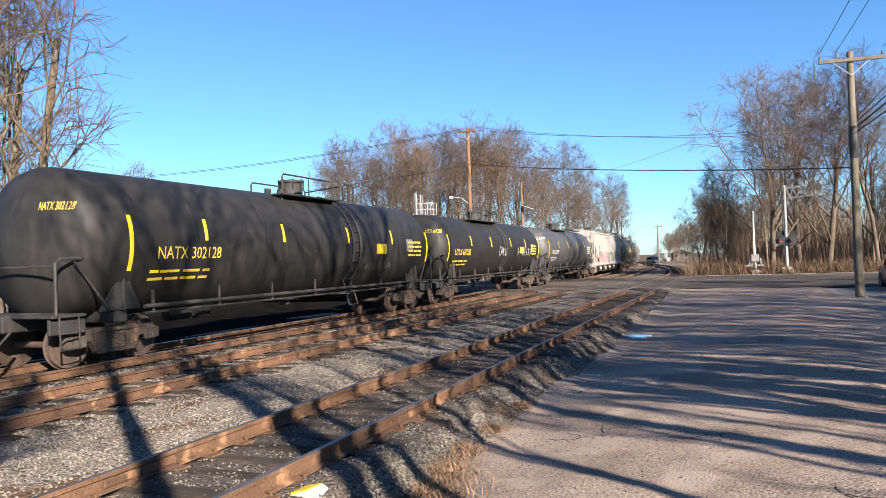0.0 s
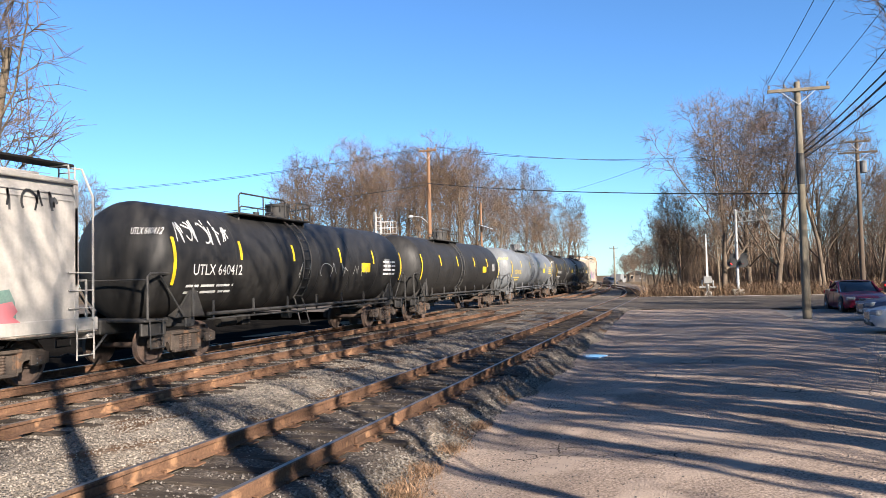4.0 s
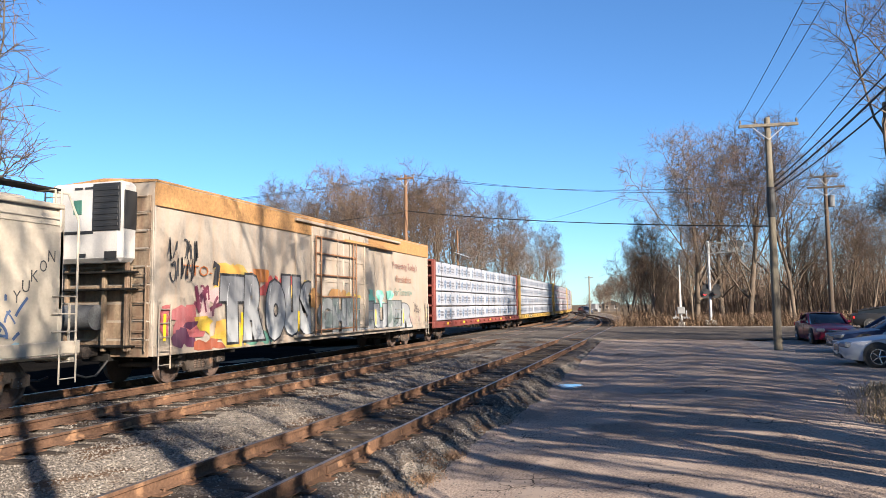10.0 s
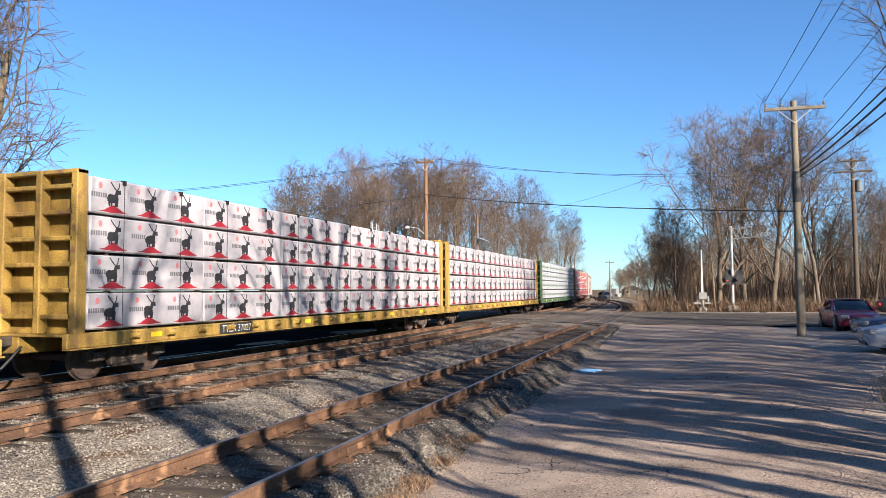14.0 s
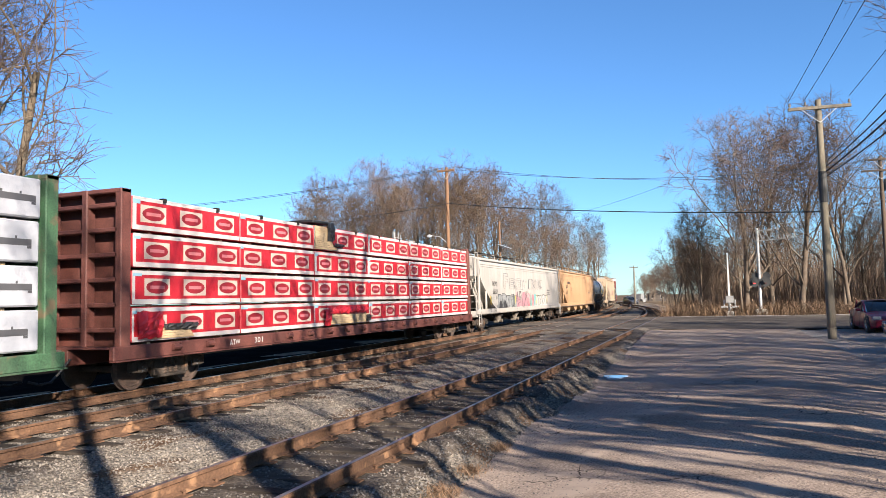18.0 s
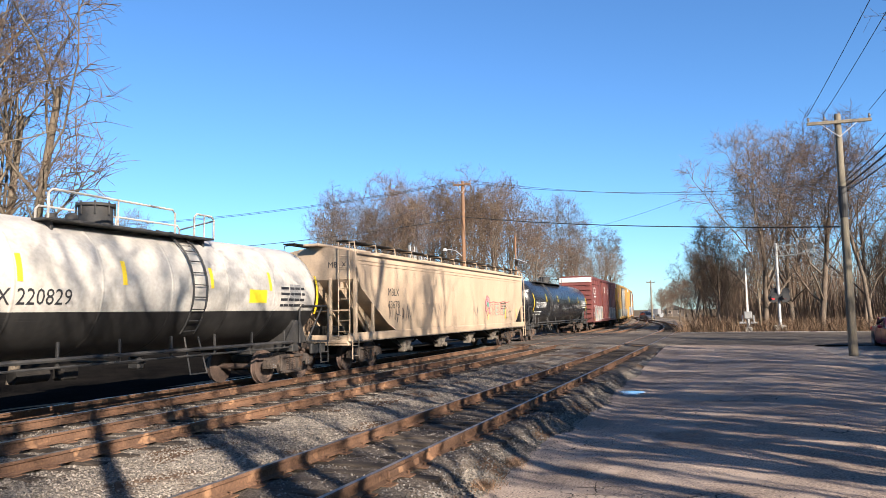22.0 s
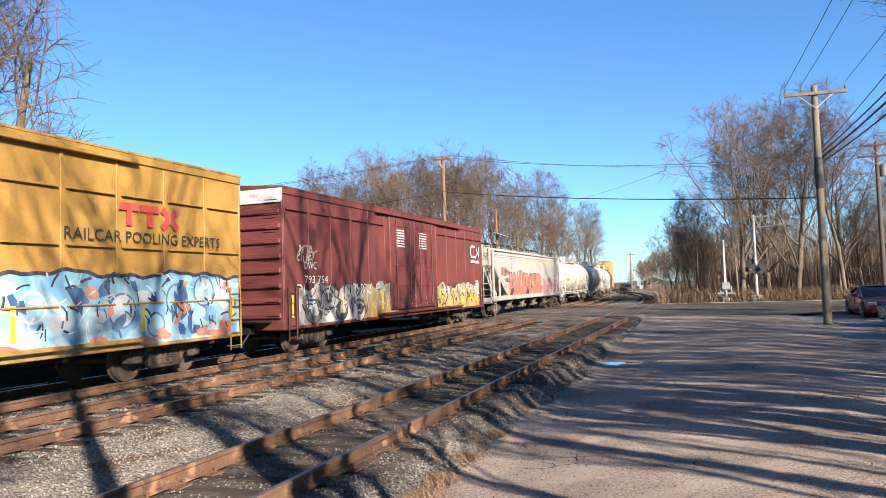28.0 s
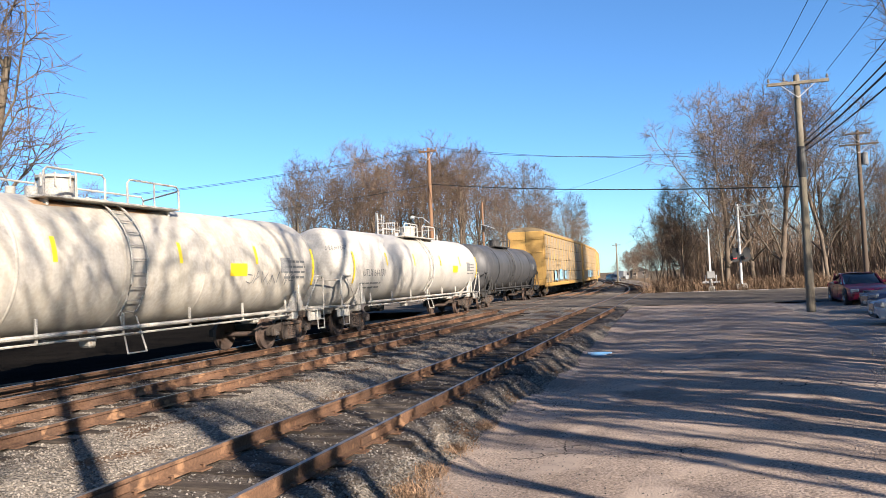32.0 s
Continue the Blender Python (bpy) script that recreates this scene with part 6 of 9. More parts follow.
RACK_R = mat("rack_roof", (0.26, 0.19, 0.10), (0.19, 0.145, 0.085), s=0.6, fine=12, rough=0.7, bump=0.1, streak=(0.13, 0.09, 0.06), amount=0.6)
RACK_P = mat("rack_panel", (0.33, 0.245, 0.14), (0.25, 0.195, 0.12), s=0.5, fine=30, rough=0.6, bump=0.2, streak=(0.17, 0.14, 0.11), amount=0.7, speck=0.3)
CAP_W = mat("end_cap_white", (0.619, 0.602, 0.568), (0.516, 0.49, 0.447), rough=0.6, bump=0.05)


# ---- printed marks on the lumber wrap, as plain shapes ----
def prints_blue(bd, a, b, z0, z1, surf, rg, t):
    n = 3
    em, wd = Soup(), Soup()
    sh = rg.uniform(-0.25, 0.25)
    for k in range(n):
        u = a + (b - a) * (k + 0.25) / n + sh * 0.4
        z, h = (z0 + z1) / 2, (z1 - z0) * 0.30
        u = min(u, b - 1.15)
        for q, w in ((1.0, 0.075), ):
            stroke(em, [(u + 0.18, z - h), (u + 0.0, z + h * 0.1), (u + 0.10, z + h * 0.75), (u + 0.22, z + h * 0.3)], 0.07, surf, 0.004)
            stroke(em, [(u + 0.18, z + h), (u + 0.36, z + h * 0.4), (u + 0.30, z - h * 0.25), (u + 0.16, z + h * 0.05)], 0.07, surf, 0.005)
            stroke(em, [(u + 0.06, z - h * 0.45), (u + 0.2, z - h * 0.1), (u + 0.2, z - h)], 0.055, surf, 0.006)
        quad(wd, u + 0.46, z + 0.03, u + 0.98, z + 0.13, surf, 0.004)
        quad(wd, u + 0.46, z - 0.13, u + 1.04, z - 0.03, surf, 0.004)
        quad(wd, u + 0.56, z - 0.20, u + 0.86, z - 0.175, surf, 0.004)
    part("printed_emblem", em, BLUE_I, bd, kind="stuff")
    part("brand_print", wd, GREY_I, bd, kind="stuff")


def prints_stag(bd, a, b, z0, z1, surf, rg, t):
    n = 3
    hill, stag, ring, wd = Soup(), Soup(), Soup(), Soup()
    sh = rg.uniform(-0.2, 0.2)
    for k in range(n):
        u = min(a + (b - a) * (k + 0.42) / n + sh * 0.4, b - 0.45)
        u = max(u, a + 0.62)
        h = z1 - z0
        fan(hill, [(u - 0.40, z0 + 0.07), (u - 0.25, z0 + 0.10), (u - 0.12, z0 + 0.17), (u, z0 + 0.22), (u + 0.13, z0 + 0.17), (u + 0.26, z0 + 0.11), (u + 0.42, z0 + 0.07), (u, z0 + 0.05)], surf, 0.004)
        fan(stag, blob(u - 0.02, z0 + 0.47 * h, 0.15, 0.105, rg, 12, 0.08), surf, 0.005)
        for d in (-0.13, -0.06, 0.07, 0.12):
            stroke(stag, [(u + d, z0 + 0.45 * h), (u + d * 0.8, z0 + 0.19)], 0.05, surf, 0.006)
        stroke(stag, [(u + 0.05, z0 + 0.48 * h), (u + 0.10, z0 + 0.66 * h), (u + 0.21, z0 + 0.68 * h)], 0.10, surf, 0.0065)
        for d in (-0.09, 0.05):
            stroke(stag, [(u + 0.10, z0 + 0.70 * h), (u + 0.10 + d, z0 + 0.80 * h), (u + 0.08 + d * 1.8, z0 + 0.94 * h)], 0.03, surf, 0.0068)
        fan(ring, [(u - 0.36 + 0.055 * math.cos(q), z0 + 0.80 * h + 0.07 * math.sin(q)) for q in np.linspace(0, 6.28, 13)[:-1]], surf, 0.004)
        for q in range(7):
            quad(wd, u - 0.60 + q * 0.062, z0 + 0.47 * h, u - 0.555 + q * 0.062, z0 + 0.60 * h, surf, 0.004)
    part("printed_hill", hill, DEEP_I, bd, kind="stuff")
    part("printed_animal_shape", stag, M["ink"], bd, kind="stuff")
    part("printed_ring", ring, FAINT_I, bd, kind="stuff")
    part("brand_print", wd, GREY_I, bd, kind="stuff")


def prints_green(bd, a, b, z0, z1, surf, rg, t):
    em, wd = Soup(), Soup()
    sh = rg.uniform(-0.25, 0.25)
    for k in range(3):
        u = min(max(a + (b - a) * (k + 0.15) / 3 + sh * 0.5, a + 0.05), b - 1.05)
        z = (z0 + z1) / 2
        stroke(em, [(u, z - 0.13), (u, z + 0.13), (u + 0.10, z + 0.06), (u + 0.03, z), (u + 0.12, z - 0.13)], 0.06, surf, 0.004)
        quad(wd, u + 0.20, z - 0.07, u + 0.95, z + 0.05, surf, 0.004)
        quad(wd, u + 0.20, z + 0.052, u + 0.29, z + 0.10, surf, 0.004)
        quad(wd, u + 0.62, z + 0.052, u + 0.66, z + 0.10, surf, 0.004)
        quad(wd, u + 0.86, z - 0.12, u + 0.95, z - 0.072, surf, 0.004)
    part("printed_emblem", em, GREEN_I, bd, kind="stuff")
    part("brand_print", wd, plain("print_charcoal", (0.06, 0.06, 0.065), 0.5) if "print_charcoal" not in bpy.data.materials else bpy.data.materials["print_charcoal"], bd, kind="stuff")


def prints_red(bd, a, b, z0, z1, surf, rg, t):
    s, ov, rim, pale, tape = Soup(), Soup(), Soup(), Soup(), Soup()
    quad(rim, a, z0 + 0.02, b, z0 + 0.125, surf, 0.003)
    quad(rim, a, z1 - 0.10, b, z1 - 0.01, surf, 0.003)
    if rg.random() < 0.7:
        quad(rim, a, z0 + 0.1, a + rg.uniform(0.04, 0.16), z1 - 0.08, surf, 0.0035)
    quad(tape, a + 0.01, z1 - rg.uniform(0.12, 0.17), a + rg.uniform(0.12, 0.3), z1 - 0.07, surf, 0.005)
    sh = rg.uniform(-0.25, 0.25)
    for k in range(3):
        u = min(max(a + (b - a) * (k + 0.2) / 3 + sh * 0.4, a + 0.05), b - 0.85)
        z = (z0 + z1) / 2 + 0.01
        quad(s, u, z - 0.19, u + 0.78, z + 0.19, surf, 0.004)
        fan(ov, [(u + 0.39 + 0.34 * math.cos(q), z + 0.145 * math.sin(q)) for q in np.linspace(0, 6.28, 19)[:-1]], surf, 0.006)
        quad(pale, u + 0.17, z - 0.04, u + 0.61, z + 0.035, surf, 0.0085)
    part("printed_panel", s, CREAM_I, bd, kind="stuff")
    part("printed_oval", ov, DEEP_I, bd, kind="stuff")
    part("printed_word", pale, FAINT_I, bd, kind="stuff")
    part("printed_band", rim, WHITE_I, bd, kind="stuff")
    part("tape_scrap", tape, TAPE_I, bd, kind="stuff")


# ---- painted pieces of single cars ----
INK = (0.0172, 0.0172, 0.0189)
PINK = sprayed("spray_pink_purple", (0.43, 0.215, 0.31), (0.258, 0.181, 0.31), None, 0.9, 2.3)
LILAC = sprayed("spray_lilac", (0.361, 0.241, 0.361), (0.43, 0.224, 0.344), (0.284, 0.189, 0.378), 1.0, 2.4)
FADE = sprayed("spray_grey_over_pink", (0.396, 0.138, 0.241), (0.31, 0.327, 0.344), None, 1.1, 2.1)
TEAL = sprayed("spray_teal", (0.086, 0.344, 0.267), (0.138, 0.396, 0.327), (0.241, 0.43, 0.361))
SILVER = sprayed("spray_silver", (0.292, 0.301, 0.301), (0.146, 0.15, 0.159), None, 1.0, 2.7)
SILVER2 = sprayed("spray_silver_pale", (0.27, 0.275, 0.27), (0.17, 0.185, 0.185), (0.115, 0.14, 0.13), 0.8, 2.2)
CHROME = sprayed("spray_dark_chrome", (0.138, 0.142, 0.142), (0.232, 0.241, 0.237), (0.0731, 0.0774, 0.0774), 1.0, 2.0)
ROSE = sprayed("spray_rose", (0.361, 0.0946, 0.112), (0.43, 0.189, 0.206), (0.447, 0.258, 0.258), 1.1, 2.1)
CORAL = sprayed("spray_coral", (0.413, 0.0989, 0.0645), (0.258, 0.0903, 0.0731), (0.396, 0.129, 0.0903), 1.2, 3.0)
CORAL2 = sprayed("spray_coral_pink", (0.396, 0.138, 0.12), (0.378, 0.189, 0.189), (0.344, 0.232, 0.258), 1.0, 2.2)
SKYB = sprayed("spray_sky_blue", (0.31, 0.447, 0.499), (0.189, 0.378, 0.482), (0.12, 0.258, 0.396), 0.8, 2.4)
WASH = sprayed("spray_whitewash", (0.396, 0.378, 0.361), (0.31, 0.284, 0.275), (0.172, 0.129, 0.12), 0.8, 2.2)
GOLD = sprayed("spray_faded_gold", (0.36, 0.225, 0.05), (0.27, 0.22, 0.15), (0.32, 0.24, 0.10), 0.8, 2.1)


def deco_h4(car, h0, sf):
    shards(car, -7.0, -4.2, 1.3, 2.0, (0.043, 0.258, 0.138), 9, sf, 1, (0.6, 0.25))
    shards(car, -6.8, -0.8, 1.2, 2.1, ROSE, 26, sf, 2, (0.75, 0.5), 0.0062)
    shards(car, -4.6, -0.6, 1.3, 2.15, (0.482, 0.292, 0.301), 14, sf, 3, (0.5, 0.25), 0.0075)
    shards(car, -0.6, 2.3, 1.3, 2.2, (0.0344, 0.258, 0.146), 9, sf, 4, (0.6, 0.5), 0.0055)
    shards(car, 2.0, 7.7, 1.15, 2.15, (0.138, 0.224, 0.189), 26, sf, 5, (0.6, 0.45), 0.0058)
    shards(car, 2.2, 7.7, 1.15, 2.1, ROSE, 18, sf, 6, (0.4, 0.25), 0.0072)
    shards(car, -5.5, 7.6, 1.2, 2.15, (0.344, 0.0516, 0.0774), 12, sf, 7, (0.22, 0.32), 0.0085)
    scratches(car, -6.5, 7.6, 1.3, 2.2, (0.0344, 0.0301, 0.0301), 44, sf, 8, 0.035, 0.55, 0.8)
    scratches(car, -5.5, 7.0, 1.3, 2.15, (0.533, 0.482, 0.464), 26, sf, 9, 0.03, 0.6, 0.9, 0.0145)
    write(car, "mth", -7.35, 1.2, 0.33, paint(INK), sf, 0.8)
    tag_scrawl(car, h0 - 1.9, h0 - 0.4, 3.3, 3.7, INK, sf, 5, 0.05)
    s = Soup()
    stroke(s, [(0.37 + 0.5 * math.cos(q), 2.30 + 0.42 * math.sin(q)) for q in np.linspace(-0.2, 3.4, 16)], 0.035, sf, 0.011)
    part("graffiti_line", s, paint(INK), car)
    s = Soup()
    stroke(s, [(-0.3, 1.45), (0.35, 1.75), (0.3, 2.05), (0.75, 2.1)], 0.22, sf, 0.0105)
    part("graffiti_line", s, paint((0.206, 0.043, 0.043)), car)


def deco_h10(car, h0, sf):
    shards(car, -7.2, -5.8, 1.05, 2.0, TEAL, 8, sf, 1, (0.5, 0.4))
    shards(car, -1.9, 0.4, 1.05, 1.75, TEAL, 10, sf, 2, (0.6, 0.4))
    shards(car, -7.4, -6.4, 1.2, 2.1, (0.138, 0.396, 0.327), 3, sf, 21, (0.3, 0.3))
    bubble(car, "FECL", -5.75, -1.5, 1.03, 2.42, (PINK, LILAC), INK, sf, 3, 0.13, 0.05, 0.0066, 0.05, (0.533, 0.43, 0.516))
    bubble(car, "CHL", -1.5, -0.05, 1.55, 2.2, ((0.344, 0.327, 0.31), (0.413, 0.387, 0.361)), INK, sf, 4, 0.03, 0.05, 0.0068)
    shards(car, 0.2, 6.1, 1.0, 1.6, (0.396, 0.146, 0.249), 16, sf, 5, (0.7, 0.35))
    bubble(car, "CONNG", 0.15, 6.1, 1.02, 2.4, (FADE,), (0.086, 0.0774, 0.086), sf, 6, 0.12, 0.04, 0.0066, 0.08, (0.473, 0.473, 0.473))
    scratches(car, 0.3, 6.0, 1.05, 1.9, (0.43, 0.189, 0.292), 26, sf, 7, 0.03, 0.6, 0.25)
    shards(car, 7.2, 8.3, 1.05, 1.4, (0.258, 0.413, 0.447), 5, sf, 8, (0.3, 0.2))
    scratches(car, 7.3, 8.3, 1.3, 2.1, (0.043, 0.086, 0.189), 22, sf, 9, 0.05, 0.5, 0.9)
    s = Soup()
    fan(s, blob(-h0 + 1.75, 3.0, 0.5, 0.4, random.Random(4)), sf, 0.0055)
    part("graffiti_ground", s, paint((0.499, 0.31, 0.361)), car)
    tag_scrawl(car, -h0 + 0.9, -h0 + 2.6, 2.55, 3.45, (0.327, 0.0602, 0.138), sf, 9, 0.035, 7)
    write(car, "2020", -7.7, 1.72, 0.24, paint(INK), sf, 0.55)
    write(car, "FOR THE", -7.75, 1.50, 0.17, paint(INK), sf, 0.7)
    bars(car, 1, -7.7, 1.36, 0.6, 0.09, 0.05, paint(INK), sf, 4, "scrawled_line")
    tag_scrawl(car, -7.5, -7.05, 1.08, 1.25, INK, sf, 10, 0.02, 4)
    tag_scrawl(car, -6.85, -6.3, 1.05, 1.3, INK, sf, 12, 0.03, 4)
    tag_scrawl(car, -6.2, -5.85, 1.45, 1.6, INK, sf, 13, 0.02, 3)
    tag_scrawl(car, -6.8, -6.2, 1.7, 2.05, (0.258, 0.206, 0.361), sf, 14, 0.025, 4)
    s = Soup()
    stroke(s, [(0.2 + 0.42 * math.cos(q), 2.52 + 0.28 * math.sin(q)) for q in np.linspace(-0.3, 4.2, 18)], 0.025, sf, 0.011)
    part("graffiti_line", s, paint((0.172, 0.172, 0.172)), car)
    shards(car, -0.9, -0.3, 2.35, 2.5, (0.138, 0.189, 0.258), 3, sf, 15, (0.35, 0.12))
    for n, ch in enumerate("YUKON"):
        write(car, ch, 8.15 + 0.19 * n, 2.02 + 0.2 * n, 0.24, paint(INK), sf, 0.17, "scrawled letter " + ch)
    shards(car, 1.0, 1.3, 2.4, 2.9, (0.146, 0.284, 0.327), 3, sf, 16, (0.18, 0.3))


def deco_h18(car, h0, sf):
    bubble(car, "BB", -7.0, -5.15, 1.0, 2.12, (CHROME,), INK, sf, 3, 0.15, 0.04, 0.0066, 0.05, (0.516, 0.516, 0.499))
    shards(car, -7.6, -3.2, 1.02, 1.35, CHROME, 14, sf, 31, (0.5, 0.25))
    bubble(car, "ERHN", -5.15, -2.9, 1.0, 2.05, (CHROME, SILVER2), INK, sf, 4, 0.13, 0.05, 0.0066, 0.08, (0.43, 0.43, 0.43))
    shards(car, -2.9, 0.0, 1.1, 2.1, (0.396, 0.206, 0.232), 14, sf, 5, (0.5, 0.4))
    scratches(car, -2.9, 0.0, 1.1, 2.15, (0.0602, 0.043, 0.0473), 22, sf, 6, 0.045, 0.8, 0.25)
    bubble(car, "SAS", 0.1, 1.85, 1.0, 2.15, (ROSE, (0.189, 0.361, 0.327), ROSE), (0.258, 0.172, 0.172), sf, 7, 0.10, 0.04, 0.0066, 0.12)
    bubble(car, "KOSK", 2.5, 6.2, 1.0, 2.05, ((0.46, 0.45, 0.42),), (0.043, 0.0387, 0.0344), sf, 8, 0.09, 0.07, 0.0066, 0.08)
    bubble(car, "F", -5.75, -4.9, 2.36, 3.32, (HOP_W,), (0.13, 0.13, 0.135), sf, 11, 0.02, 0.035, 0.0066, 0.08, names="graffiti_hollow")
    bubble(car, "ERE", -4.4, -1.8, 2.36, 3.05, (HOP_W,), (0.13, 0.13, 0.135), sf, 12, 0.02, 0.035, 0.0066, 0.06, names="graffiti_hollow")
    bubble(car, "I", -1.75, -1.2, 2.33, 2.95, (HOP_W,), (0.13, 0.13, 0.135), sf, 13, 0.02, 0.035, 0.0066, 0.06, names="graffiti_hollow")
    bubble(car, "INTK", 0.35, 4.5, 2.38, 3.08, (HOP_W,), (0.09, 0.09, 0.095), sf, 14, 0.02, 0.035, 0.0066, 0.05, names="graffiti_hollow")
    scratches(car, -4.5, 4.2, 2.4, 2.9, (0.086, 0.0946, 0.129), 14, sf, 15, 0.06, 0.3, 0.6)
    shards(car, 1.7, 2.5, 1.05, 2.0, (0.16, 0.36, 0.36), 8, sf, 41, (0.45, 0.3), 0.0045)
    for u in (-8.55, -3.2, 2.45, 5.9):
        s = Soup()
        quad(s, u, 1.45, u + 0.09, 1.95, sf, 0.0155)
        part("reflector_stripe", s, M["yellow"], car, "yellow reflective stripe")
    tag_scrawl(car, -9.0, -8.2, 1.05, 1.35, INK, sf, 16, 0.03, 4)
    tag_scrawl(car, -8.0, -7.4, 1.05, 1.25, INK, sf, 17, 0.03, 4)
    tag_scrawl(car, -8.55, -8.25, 1.3, 1.95, (0.086, 0.0774, 0.12), sf, 18, 0.025, 4)
    tag_scrawl(car, -7.4, -7.2, 1.75, 1.95, INK, sf, 19, 0.03, 2)


def deco_h19(car, h0, sf):
    tag_scrawl(car, -h0 + 3.1, -h0 + 4.6, 2.9, 3.1, (0.103, 0.0688, 0.0516), sf, 3, 0.09, 3)
    scratches(car, -h0 + 2.5, h0 - 2.5, 1.2, 3.6, (0.258, 0.129, 0.0645), 26, sf, 4, 0.05, 0.9, 0.05, 0.006)


def deco_h21(car, h0, sf):
    bubble(car, "ONEDERP", 3.95, 7.2, 1.70, 2.30, (HOP_P, HOP_P, (0.27, 0.33, 0.24)), (0.40, 0.06, 0.075), sf, 14, 0.05, 0.04, 0.0066, 0.08, names="graffiti_hollow")
    s = Soup()
    stroke(s, [(3.9, 2.34), (4.6, 2.40), (5.4, 2.34), (6.2, 2.42), (7.0, 2.38), (7.5, 2.44)], 0.04, sf, 0.013)
    part("graffiti_stroke", s, paint((0.40, 0.06, 0.075)), car)
    for u in (3.55, 6.6, 8.75):
        s = Soup()
        quad(s, u, 1.5, u + 0.09, 2.05, sf, 0.0155)
        part("reflector_stripe", s, M["yellow"], car, "yellow reflective stripe")
    for k in range(7):
        a = k * 0.9
        disc(car, 3.6 + 0.26 * math.cos(a), 2.2 + 0.36 * math.sin(a), 0.13, (0.447, 0.224, 0.241), sf, 0.006 + 0.0006 * k, 1.2, (0.258, 0.0602, 0.0688))
    disc(car, 3.65, 2.25, 0.14, (0.086, 0.275, 0.189), sf, 0.0125)
    tag_scrawl(car, -h0 + 2.4, -h0 + 4.3, 1.55, 2.2, (0.0516, 0.043, 0.043), sf, 15, 0.03, 4)
    scratches(car, -h0 + 5.6, -h0 + 8.0, 1.6, 2.2, (0.258, 0.206, 0.163), 18, sf, 16, 0.022, 0.7, 0.2)
    tag_scrawl(car, 1.4, 2.2, 1.7, 2.2, (0.224, 0.206, 0.189), sf, 17, 0.02, 3)


def deco_h27(car, h0, sf):
    bubble(car, "BOAKS", -6.2, -2.2, 1.16, 2.85, (CORAL,), (0.03, 0.022, 0.022), sf, 31, 0.13, 0.045, 0.0066, 0.05, (0.499, 0.275, 0.241))
    shards(car, -6.3, 2.8, 1.2, 1.7, CORAL, 30, sf, 32, (0.7, 0.35), 0.0045)
    bubble(car, "BSZER", -2.15, 2.95, 1.15, 2.66, (CORAL,), (0.03, 0.022, 0.022), sf, 33, 0.13, 0.045, 0.0066, 0.05, (0.499, 0.275, 0.241))
    disc(car, -1.45, 2.0, 0.11, (0.361, 0.258, 0.155), sf, 0.0125, 1.1, INK)
    disc(car, -1.45, 1.62, 0.11, (0.361, 0.258, 0.155), sf, 0.0125, 1.1, INK)
    disc(car, -0.35, 1.75, 0.18, (0.043, 0.043, 0.043), sf, 0.0125, 0.7, INK)
    bubble(car, "VADOM", 3.2, 8.5, 1.15, 2.28, (CORAL2,), (0.189, 0.0602, 0.0645), sf, 34, 0.12, 0.035, 0.0066, 0.09, (0.516, 0.387, 0.387))
    scratches(car, 3.4, 8.4, 1.2, 2.2, (0.516, 0.258, 0.258), 20, sf, 35, 0.04, 0.5, 0.6)
    bubble(car, "2020", -8.05, -6.75, 2.45, 2.98, ((0.292, 0.112, 0.0946), (0.361, 0.163, 0.146)), (0.086, 0.043, 0.043), sf, 36, 0.09, 0.04, 0.0066, 0.15)
    tag_scrawl(car, -7.5, -6.3, 1.7, 1.95, (0.31, 0.206, 0.344), sf, 37, 0.025, 6)
    tag_scrawl(car, -7.7, -6.6, 1.15, 1.45, (0.292, 0.275, 0.189), sf, 38, 0.03, 6)
    shards(car, -4.0, 7.0, 3.25, 3.6, sprayed("rust_bloom", (0.396, 0.249, 0.103), (0.378, 0.284, 0.172), (0.396, 0.361, 0.31), 3.0, 3.8), 26, sf, 39, (0.55, 0.16), 0.0045, 0.2)


